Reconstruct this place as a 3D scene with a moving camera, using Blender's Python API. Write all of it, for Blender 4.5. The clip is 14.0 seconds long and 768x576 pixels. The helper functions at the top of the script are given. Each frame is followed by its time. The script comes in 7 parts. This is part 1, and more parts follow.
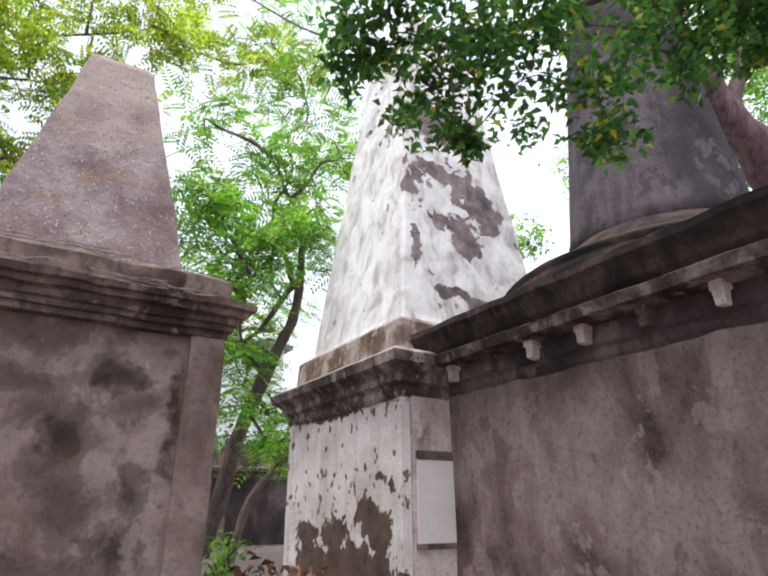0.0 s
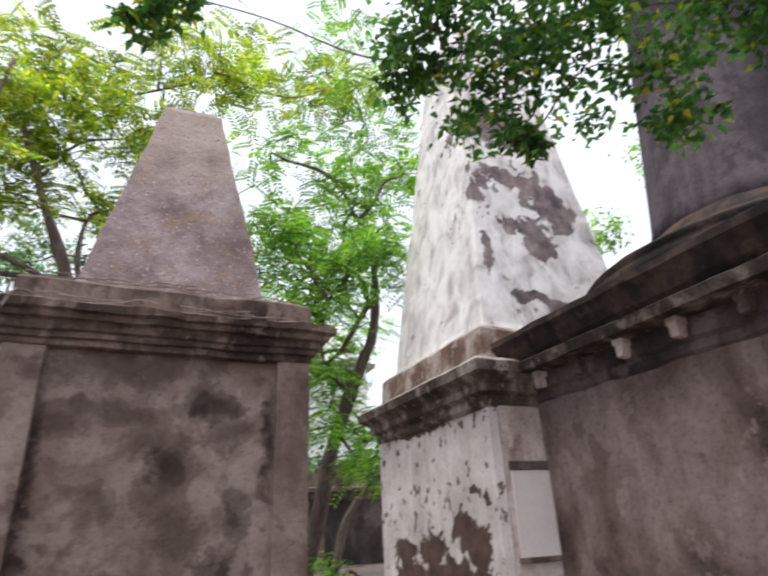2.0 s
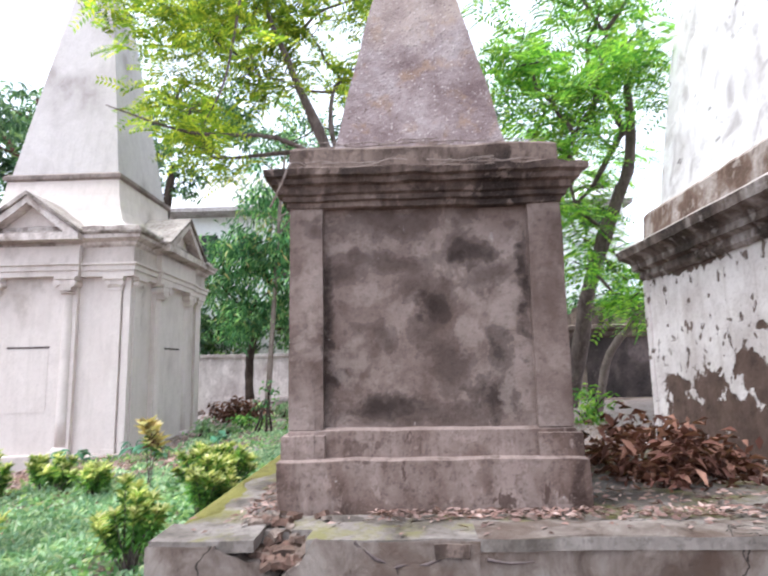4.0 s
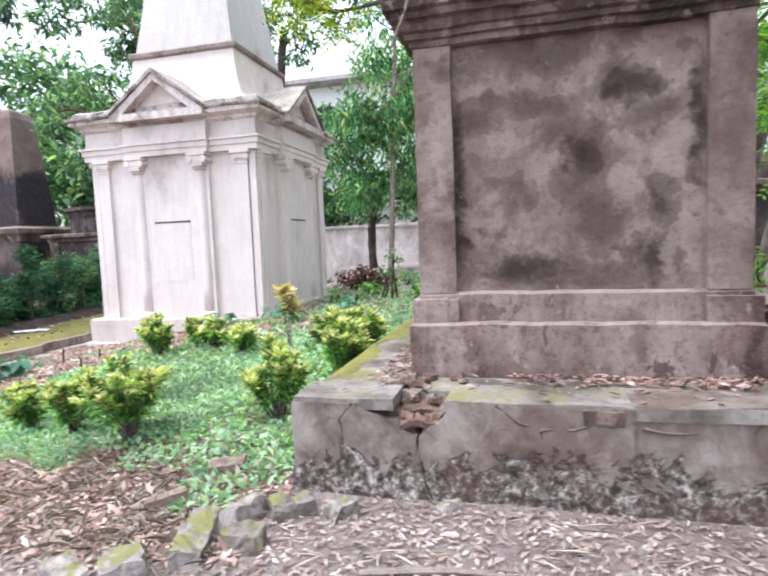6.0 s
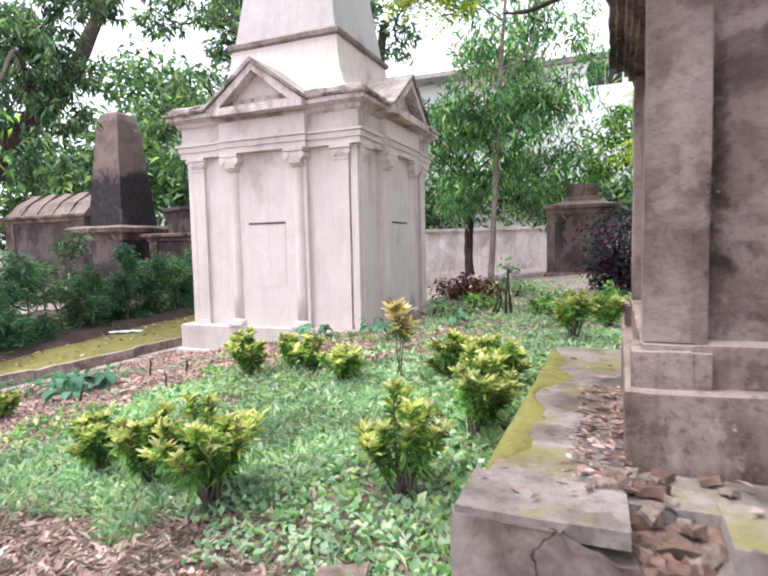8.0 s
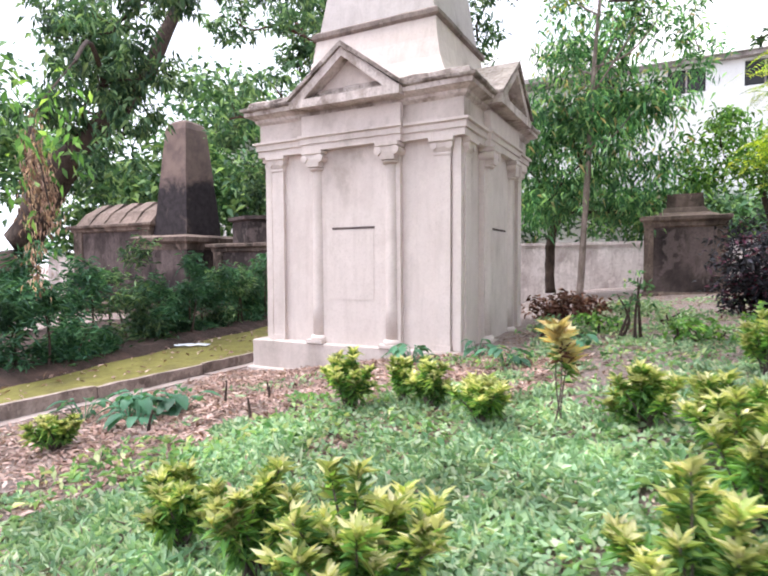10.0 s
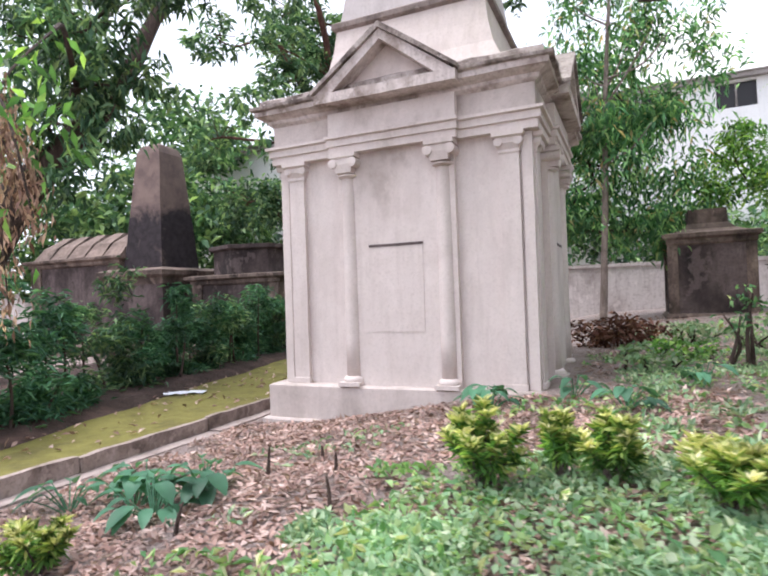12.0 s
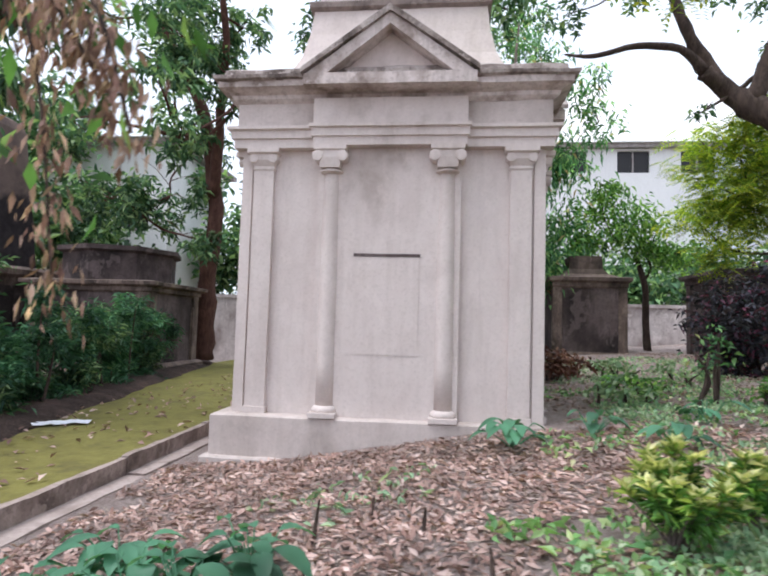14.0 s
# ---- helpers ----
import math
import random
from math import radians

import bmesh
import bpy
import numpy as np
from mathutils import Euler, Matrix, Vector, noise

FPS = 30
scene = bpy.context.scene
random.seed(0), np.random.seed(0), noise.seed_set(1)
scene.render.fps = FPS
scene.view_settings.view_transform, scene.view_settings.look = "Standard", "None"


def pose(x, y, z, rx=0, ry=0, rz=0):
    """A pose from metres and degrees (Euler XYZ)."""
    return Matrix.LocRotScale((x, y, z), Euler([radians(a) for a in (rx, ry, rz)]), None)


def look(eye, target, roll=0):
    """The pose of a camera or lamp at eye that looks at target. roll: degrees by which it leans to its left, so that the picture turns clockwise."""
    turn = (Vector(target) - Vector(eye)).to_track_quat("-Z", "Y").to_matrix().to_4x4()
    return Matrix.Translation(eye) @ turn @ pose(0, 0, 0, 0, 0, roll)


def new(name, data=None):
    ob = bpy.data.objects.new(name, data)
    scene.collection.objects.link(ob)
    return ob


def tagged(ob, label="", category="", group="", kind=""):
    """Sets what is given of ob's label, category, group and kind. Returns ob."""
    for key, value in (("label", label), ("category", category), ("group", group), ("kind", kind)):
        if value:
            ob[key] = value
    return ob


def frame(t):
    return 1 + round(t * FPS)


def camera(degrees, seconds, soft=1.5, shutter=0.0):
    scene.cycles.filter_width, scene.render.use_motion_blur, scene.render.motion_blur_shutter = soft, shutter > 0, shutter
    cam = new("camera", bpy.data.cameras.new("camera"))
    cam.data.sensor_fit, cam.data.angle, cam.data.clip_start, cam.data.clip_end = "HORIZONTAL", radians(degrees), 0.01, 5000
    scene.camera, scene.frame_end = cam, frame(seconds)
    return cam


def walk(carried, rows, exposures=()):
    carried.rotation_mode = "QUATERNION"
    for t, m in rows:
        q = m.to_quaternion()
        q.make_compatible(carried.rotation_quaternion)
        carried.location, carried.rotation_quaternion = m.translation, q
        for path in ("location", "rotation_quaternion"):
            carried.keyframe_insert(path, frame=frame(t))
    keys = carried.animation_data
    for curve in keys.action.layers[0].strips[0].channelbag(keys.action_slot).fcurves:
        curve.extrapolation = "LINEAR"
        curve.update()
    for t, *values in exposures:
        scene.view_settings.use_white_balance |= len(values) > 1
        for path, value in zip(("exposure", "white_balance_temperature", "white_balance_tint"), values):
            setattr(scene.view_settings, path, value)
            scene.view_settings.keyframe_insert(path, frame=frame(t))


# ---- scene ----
cam = camera(69.3, 14.0, soft=2.1, shutter=0.4)
PATH = [
    (0, (-0.07, 0.227, 1.353), (0.936, 1.793, 2.087), -0.2),
    (0.5, (-0.063, 0.238, 1.357), (0.964, 1.737, 2.192), -2.0),
    (1, (-0.067, 0.232, 1.355), (0.992, 1.677, 2.245), -2.2),
    (1.5, (-0.064, 0.236, 1.356), (0.966, 1.722, 2.211), -2.6),
    (2, (-0.074, 0.222, 1.352), (0.688, 1.896, 2.138), -2.6),
    (2.5, (-0.096, 0.187, 1.341), (0.475, 1.96, 2.07), -2.3),
    (3, (-0.087, 0.203, 1.345), (0.287, 2.095, 1.874), -2.3),
    (3.5, (-0.083, 0.21, 1.345), (0.03, 2.162, 1.763), -2.8),
    (3.7, (-0.085, 0.206, 1.343), (-0.049, 2.172, 1.709), -2.1),
    (5.8, (-0.159, 0.569, 1.241), (-0.609, 2.513, 1.106), -1.6),
    (6, (-0.212, 0.504, 1.276), (-0.703, 2.435, 1.109), -2.3),
    (6.5, (-0.344, 0.752, 1.286), (-1.003, 2.633, 1.117), -3.3),
    (7, (-0.476, 0.896, 1.382), (-1.196, 2.754, 1.213), 0.1),
    (7.5, (-0.722, 1.112, 1.411), (-1.383, 2.993, 1.251), 0.3),
    (8, (-0.966, 1.499, 1.343), (-1.736, 3.339, 1.195), -1.2),
    (8.5, (-1.224, 1.84, 1.353), (-1.97, 3.691, 1.214), -0.4),
    (9, (-1.581, 2.08, 1.387), (-2.382, 3.909, 1.289), -0.0),
    (9.2, (-1.705, 2.11, 1.365), (-2.592, 3.899, 1.253), 1.1),
    (11.3, (-3.098, 2.959, 1.112), (-4.021, 4.733, 1.115), -0.7),
    (11.5, (-3.308, 3.077, 1.143), (-4.194, 4.869, 1.195), 0.3),
    (12, (-3.826, 3.155, 1.137), (-4.638, 4.983, 1.168), -1.9),
    (12.5, (-4.335, 3.289, 1.078), (-5.061, 5.144, 1.265), -1.9),
    (13, (-4.874, 3.285, 1.059), (-5.402, 5.201, 1.283), -1.6),
    (13.5, (-5.351, 3.426, 1.074), (-5.632, 5.403, 1.198), 0.1),
    (14, (-5.843, 3.54, 1.019), (-6.069, 5.523, 1.152), 1.7),
]
EXPOSURES = [(0.0, 0.44, 6200, 11), (1.0, 0.24, 6350, 11), (1.5, 0.26, 6350, 11), (3.0, 0.22, 6300, 12), (3.5, 0.76, 6000, 10), (6.0, 1.22, 5800, 9), (7.0, 1.12, 5900, 11), (9.0, 1.02, 6250, 15), (12.0, 0.66, 6150, 15), (14.0, 0.36, 6000, 12)]
walk(cam, [(t, look(eye, target, roll)) for t, eye, target, roll in PATH], EXPOSURES)

# ---- light: a bright overcast sky ----
SUN_UP, SUN_ROUND = radians(66), radians(245)
world = bpy.data.worlds.new("overcast_sky")
scene.world = world
world.use_nodes = True
wn = world.node_tree
wn.nodes.clear()
sky = wn.nodes.new("ShaderNodeTexSky")
sky.sky_type, sky.sun_disc = "NISHITA", False
sky.sun_elevation, sky.sun_rotation = SUN_UP, SUN_ROUND
sky.air_density, sky.dust_density, sky.ozone_density = 1.0, 6.0, 1.0
veil = wn.nodes.new("ShaderNodeMix")
veil.data_type = "RGBA"
veil.inputs["Factor"].default_value = 0.78
veil.inputs["B"].default_value = (10.6, 11.1, 11.9, 1)
back = wn.nodes.new("ShaderNodeBackground")
back.inputs["Strength"].default_value = 0.115
wout = wn.nodes.new("ShaderNodeOutputWorld")
wn.links.new(sky.outputs["Color"], veil.inputs["A"])
wn.links.new(veil.outputs["Result"], back.inputs["Color"])
wn.links.new(back.outputs["Background"], wout.inputs["Surface"])
sun = new("sun", bpy.data.lights.new("sun", "SUN"))
sun.data.energy, sun.data.angle, sun.data.color = 2.0, radians(30), (1.0, 0.97, 0.93)
sun.matrix_world = look((0, 0, 40), (0 - math.sin(SUN_ROUND) * 40 / math.tan(SUN_UP), 0 - math.cos(SUN_ROUND) * 40 / math.tan(SUN_UP), 0))


# ---- materials ----
class Mat:
    """A node material with short ways to add nodes."""

    def __init__(self, name, rough=0.9):
        self.m = bpy.data.materials.new(name)
        self.m.use_nodes = True
        self.t = self.m.node_tree
        self.b = self.t.nodes["Principled BSDF"]
        self.b.inputs["Roughness"].default_value = rough
        self.b.inputs["Specular IOR Level"].default_value = 0.25
        self.pos = self.t.nodes.new("ShaderNodeNewGeometry").outputs["Position"]

    def put(self, a, b):
        self.t.links.new(a, b)

    def noise(self, scale, detail=5, rough=0.6, stretch=None, warp=0.0):
        vec = self.pos
        if stretch:
            n = self.t.nodes.new("ShaderNodeMapping")
            n.inputs["Scale"].default_value = stretch
            self.put(vec, n.inputs["Vector"])
            vec = n.outputs["Vector"]
        n = self.t.nodes.new("ShaderNodeTexNoise")
        n.inputs["Scale"].default_value, n.inputs["Detail"].default_value = scale, detail
        n.inputs["Roughness"].default_value, n.inputs["Distortion"].default_value = rough, warp
        self.put(vec, n.inputs["Vector"])
        return n.outputs["Fac"]

    def ramp(self, fac, stops, smooth=False):
        n = self.t.nodes.new("ShaderNodeValToRGB")
        r = n.color_ramp
        r.interpolation = "EASE" if smooth else "LINEAR"
        while len(r.elements) < len(stops):
            r.elements.new(0.5)
        for e, (p, c) in zip(r.elements, stops):
            e.position = p
            e.color = (c, c, c, 1) if isinstance(c, (int, float)) else (*c, 1)
        self.put(fac, n.inputs["Fac"])
        return n.outputs["Color"]

    def mix(self, fac, a, b, mode="MIX"):
        n = self.t.nodes.new("ShaderNodeMix")
        n.data_type, n.blend_type = "RGBA", mode
        for key, v in (("Factor", fac), ("A", a), ("B", b)):
            if isinstance(v, tuple):
                n.inputs[key].default_value = (*v, 1)
            elif isinstance(v, (int, float)):
                n.inputs[key].default_value = v
            else:
                self.put(v, n.inputs[key])
        return n.outputs["Result"]

    def maths(self, op, a, b):
        n = self.t.nodes.new("ShaderNodeMath")
        n.operation = op
        for i, v in enumerate((a, b)):
            if isinstance(v, (int, float)):
                n.inputs[i].default_value = v
            else:
                self.put(v, n.inputs[i])
        return n.outputs[0]

    def height(self):
        n = self.t.nodes.new("ShaderNodeSeparateXYZ")
        self.put(self.pos, n.inputs[0])
        return n.outputs[2]

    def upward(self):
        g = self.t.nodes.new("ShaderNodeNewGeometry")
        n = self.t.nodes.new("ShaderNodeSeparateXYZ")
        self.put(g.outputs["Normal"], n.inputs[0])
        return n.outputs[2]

    def random(self, kind="island"):
        if kind == "island":
            return self.t.nodes.new("ShaderNodeNewGeometry").outputs["Random Per Island"]
        return self.t.nodes.new("ShaderNodeObjectInfo").outputs["Random"]

    def bump(self, fac, strength=0.4, distance=0.02):
        n = self.t.nodes.new("ShaderNodeBump")
        n.inputs["Strength"].default_value, n.inputs["Distance"].default_value = strength, distance
        self.put(fac, n.inputs["Height"])
        self.put(n.outputs["Normal"], self.b.inputs["Normal"])

    def blots(self, spots, ragged=0.7, scale=5.0, wander=0.3, bend=1.7):
        """Marks of known place and size (x, y, z, half width, half height): about 1 at the heart, 0 at the ragged rim."""
        far = None
        w = self.t.nodes.new("ShaderNodeTexNoise")
        w.inputs["Scale"].default_value, w.inputs["Detail"].default_value, w.inputs["Roughness"].default_value = bend, 6, 0.62
        self.put(self.pos, w.inputs["Vector"])
        c = self.t.nodes.new("ShaderNodeVectorMath")
        c.operation = "SUBTRACT"
        self.put(w.outputs["Color"], c.inputs[0])
        c.inputs[1].default_value = (0.5, 0.5, 0.5)
        where = self.t.nodes.new("ShaderNodeVectorMath")
        where.operation = "MULTIPLY_ADD"
        self.put(c.outputs[0], where.inputs[0])
        where.inputs[1].default_value = (wander * 2, wander * 2, wander * 2)
        self.put(self.pos, where.inputs[2])
        for x, y, z, rx, rz in spots:
            a = self.t.nodes.new("ShaderNodeVectorMath")
            a.operation = "SUBTRACT"
            self.put(where.outputs[0], a.inputs[0])
            a.inputs[1].default_value = (x, y, z)
            b = self.t.nodes.new("ShaderNodeVectorMath")
            b.operation = "MULTIPLY"
            self.put(a.outputs[0], b.inputs[0])
            b.inputs[1].default_value = (1 / rx, 1 / rx, 1 / rz)
            c = self.t.nodes.new("ShaderNodeVectorMath")
            c.operation = "LENGTH"
            self.put(b.outputs[0], c.inputs[0])
            far = c.outputs["Value"] if far is None else self.maths("MINIMUM", far, c.outputs["Value"])
        rim = self.maths("MULTIPLY", self.maths("SUBTRACT", self.noise(scale, 7, 0.62, warp=0.3), 0.5), ragged * 3)
        return self.maths("ADD", self.maths("SUBTRACT", 1.0, far), rim)

    def colour(self, c):
        if isinstance(c, tuple):
            self.b.inputs["Base Color"].default_value = (*c, 1)
        else:
            self.put(c, self.b.inputs["Base Color"])
        return self


def plaster(name, light, mid, dark, blotch=1.3, cover=0.5, grain=18, streaks=0.35, moss=None, strength=0.5, spots=None, warp=0.25, scab=1.0):
    """Old lime plaster: stains of several sizes, flaked skins with sharp rims, runs, grit, moss on ledges."""
    m = Mat(name, 0.93)
    half = tuple((p + q) / 2 for p, q in zip(mid, dark))
    fair = tuple((p + q) / 2 for p, q in zip(mid, light))
    big = m.noise(blotch, 8, 0.56, stretch=(1.0, 1.0, 0.7), warp=warp * 0.5)
    col = m.ramp(big, [(cover - 0.11, dark), (cover - 0.06, half), (cover - 0.02, mid), (cover + 0.03, fair), (cover + 0.07, light)])
    fine = m.noise(blotch * 5.5, 6, 0.68)
    col = m.mix(m.ramp(fine, [(0.38, 0.4), (0.6, 0.0)]), col, mid)
    skin = m.noise(blotch * 1.7 + 0.6, 8, 0.62, stretch=(1.0, 1.0, 0.75), warp=0.15)
    fresh = m.ramp(skin, [(0.570, 0.0), (0.600, 1.0)])
    lost = m.ramp(skin, [(0.385, 1.0), (0.415, 0.0)])
    col = m.mix(m.maths("MULTIPLY", fresh, 0.55 * scab), col, tuple(min(c * 1.22, 0.85) for c in light))
    col = m.mix(m.maths("MULTIPLY", lost, 0.55 * scab), col, half)
    run = m.noise(3.0, 6, 0.65, stretch=(2.6, 2.6, 0.28))
    col = m.mix(m.maths("MULTIPLY", m.ramp(run, [(0.50, 0.0), (0.64, 1.0)]), streaks), col, half)
    grit = m.noise(grain, 6, 0.75)
    col = m.mix(m.maths("MULTIPLY", m.ramp(grit, [(0.34, 1.0), (0.50, 0.0)]), 0.25 + 0.25 * scab), col, dark)
    col = m.mix(m.maths("MULTIPLY", m.ramp(m.noise(grain * 2.3, 4, 0.7), [(0.56, 0.0), (0.70, 1.0)]), 0.4 * scab), col, light)
    if scab > 1.2:
        chips = m.ramp(m.noise(4.6, 8, 0.64, stretch=(1.0, 1.0, 0.6), warp=0.3), [(0.605, 0.0), (0.625, 0.8)])
        col = m.mix(chips, col, tuple(c * 1.6 for c in dark))
    if spots:
        col = m.mix(m.ramp(m.noise(9.5, 7, 0.75), [(0.66, 0.0), (0.69, 0.7)]), col, spots)
    # tops of ledges mixed lighter: skylight on upward faces put into the colour
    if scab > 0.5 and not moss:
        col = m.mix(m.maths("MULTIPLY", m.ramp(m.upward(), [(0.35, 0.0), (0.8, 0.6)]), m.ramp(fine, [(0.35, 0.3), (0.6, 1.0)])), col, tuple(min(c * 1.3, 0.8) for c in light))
    if moss:
        lie = m.maths("MULTIPLY", m.ramp(m.upward(), [(0.55, 0.0), (0.85, 1.0)]), m.ramp(m.noise(2.4, 6, 0.7), [(0.50, 0.0), (0.64, 0.7)]))
        col = m.mix(lie, col, moss)
    m.colour(col)
    h = m.mix(0.5, m.noise(grain * 1.7, 6, 0.75), m.noise(4.0, 4, 0.6))
    if scab > 0.5:
        h = m.mix(0.35, h, m.mix(lost, m.mix(fresh, (0.5, 0.5, 0.5), (0.85, 0.85, 0.85)), (0.0, 0.0, 0.0)))
    m.bump(h, strength, 0.03)
    return m.m


def blotched():
    """Warm brown plaster rubbed smooth, with broad soft damp stains, an arched tide mark, a few pale scrapes and drips,
    and recess shade painted beside the pilasters.
    """
    m = Mat("stained_shaded_plaster", 0.93)
    col = m.ramp(m.noise(1.5, 5, 0.55, stretch=(1.0, 1.0, 0.75), warp=0.4), [(0.34, (0.115, 0.079, 0.066)), (0.48, (0.195, 0.143, 0.123)), (0.64, (0.285, 0.222, 0.196))], True)
    col = m.mix(m.ramp(m.noise(7.0, 8, 0.7, warp=0.4), [(0.36, 0.6), (0.54, 0.0)]), col, (0.105, 0.07, 0.058))
    col = m.mix(m.ramp(m.noise(3.2, 5, 0.55, warp=0.5), [(0.56, 0.0), (0.68, 0.5)]), col, (0.32, 0.25, 0.22))
    tide = m.blots([(-0.53, 4.06, 1.97, 0.22, 0.10), (-0.24, 4.06, 2.08, 0.32, 0.09), (0.03, 4.06, 1.88, 0.17, 0.18), (0.14, 4.06, 1.72, 0.18, 0.26), (0.22, 4.06, 1.42, 0.14, 0.34), (0.36, 4.06, 2.12, 0.28, 0.15), (0.50, 4.06, 1.98, 0.2, 0.15),
                    (-0.10, 4.06, 2.36, 0.70, 0.14), (-0.26, 4.06, 1.60, 0.18, 0.08), (0.08, 4.06, 1.03, 0.60, 0.12)], 1.1, 4.2, 0.22, 2.4)
    col = m.mix(m.ramp(tide, [(-0.55, 0.0), (0.15, 0.36), (0.8, 0.68)], True), col, (0.055, 0.037, 0.031))
    # the two tall narrow blots paint recess shade and dirt beside the pilasters
    deep = m.blots([(0.55, 4.06, 1.41, 0.12, 0.28), (0.51, 4.06, 1.12, 0.17, 0.18), (-0.2, 4.06, 1.08, 0.26, 0.13), (-0.53, 4.06, 1.27, 0.10, 0.07), (-0.60, 4.06, 1.60, 0.06, 0.95), (0.75, 4.06, 1.90, 0.05, 0.60), (0.42, 4.06, 2.12, 0.16, 0.10), (0.16, 4.06, 1.75, 0.10, 0.14)], 1.1, 7.0, 0.14, 3.5)
    col = m.mix(m.ramp(deep, [(-0.3, 0.0), (0.35, 0.5), (0.9, 0.85)], True), col, (0.026, 0.017, 0.014))
    pale = m.blots([(-0.70, 4.0, 1.75, 0.12, 0.4), (0.62, 4.06, 1.15, 0.07, 0.25), (-0.38, 4.06, 1.34, 0.22, 0.22), (-0.30, 4.06, 1.83, 0.22, 0.10), (0.38, 4.06, 1.60, 0.09, 0.16), (0.60, 4.06, 1.72, 0.12, 0.22), (-0.5, 4.06, 2.18, 0.16, 0.06)], 1.0, 5.0, 0.2, 2.4)
    col = m.mix(m.ramp(pale, [(-0.2, 0.0), (0.6, 0.55)], True), col, (0.31, 0.245, 0.215))
    drip = m.blots([(0.85, 4.0, 1.72, 0.007, 0.16), (0.88, 4.0, 1.30, 0.006, 0.18), (0.56, 4.06, 2.24, 0.02, 0.07), (0.80, 4.0, 2.28, 0.012, 0.05)], 0.35, 12, 0.012, 6.0)
    col = m.mix(m.ramp(drip, [(0.1, 0.0), (0.4, 0.55)]), col, (0.46, 0.41, 0.38))
    col = m.mix(m.ramp(m.noise(11, 7, 0.72), [(0.67, 0.0), (0.70, 0.55)]), col, (0.40, 0.345, 0.32))
    col = m.mix(m.ramp(m.noise(26, 6, 0.75), [(0.32, 0.45), (0.48, 0.0)]), col, (0.05, 0.034, 0.028))
    m.colour(col)
    m.bump(m.mix(0.5, m.noise(30, 6, 0.7), m.noise(5.0, 8, 0.68)), 0.6, 0.04)
    return m.m


def pebbled():
    """Purplish roughcast full of small pebbles, bleached to tan near the top."""
    m = Mat("pebbled_render", 0.93)
    col = m.ramp(m.noise(2.6, 8, 0.7), [(0.34, (0.145, 0.10, 0.098)), (0.48, (0.23, 0.175, 0.172)), (0.64, (0.34, 0.285, 0.28))])
    col = m.mix(m.ramp(m.noise(5.5, 6, 0.66), [(0.54, 0.0), (0.66, 0.6)]), col, (0.26, 0.165, 0.105))
    shift = m.maths("MULTIPLY", m.maths("ADD", m.maths("MULTIPLY", m.height(), 0.25), m.maths("MULTIPLY", m.noise(3.0, 6, 0.65), 0.5)), 0.5)
    tan = m.ramp(shift, [(0.61, 0.0), (0.71, 0.7)])
    col = m.mix(tan, col, (0.40, 0.32, 0.27))
    n = m.t.nodes.new("ShaderNodeTexVoronoi")
    n.inputs["Scale"].default_value = 46
    m.put(m.pos, n.inputs["Vector"])
    pick = m.t.nodes.new("ShaderNodeSeparateColor")
    m.put(n.outputs["Color"], pick.inputs[0])
    stone = m.ramp(n.outputs["Distance"], [(0.30, 1.0), (0.48, 0.0)])
    col = m.mix(m.maths("MULTIPLY", stone, m.ramp(pick.outputs[0], [(0.70, 0.0), (0.97, 0.65)])), col, (0.52, 0.46, 0.44))
    col = m.mix(m.maths("MULTIPLY", stone, m.ramp(pick.outputs[1], [(0.60, 0.0), (0.95, 0.65)])), col, (0.11, 0.075, 0.07))
    m.colour(col)
    m.bump(m.mix(0.75, stone, m.noise(9, 7, 0.75)), 0.55, 0.03)
    return m.m


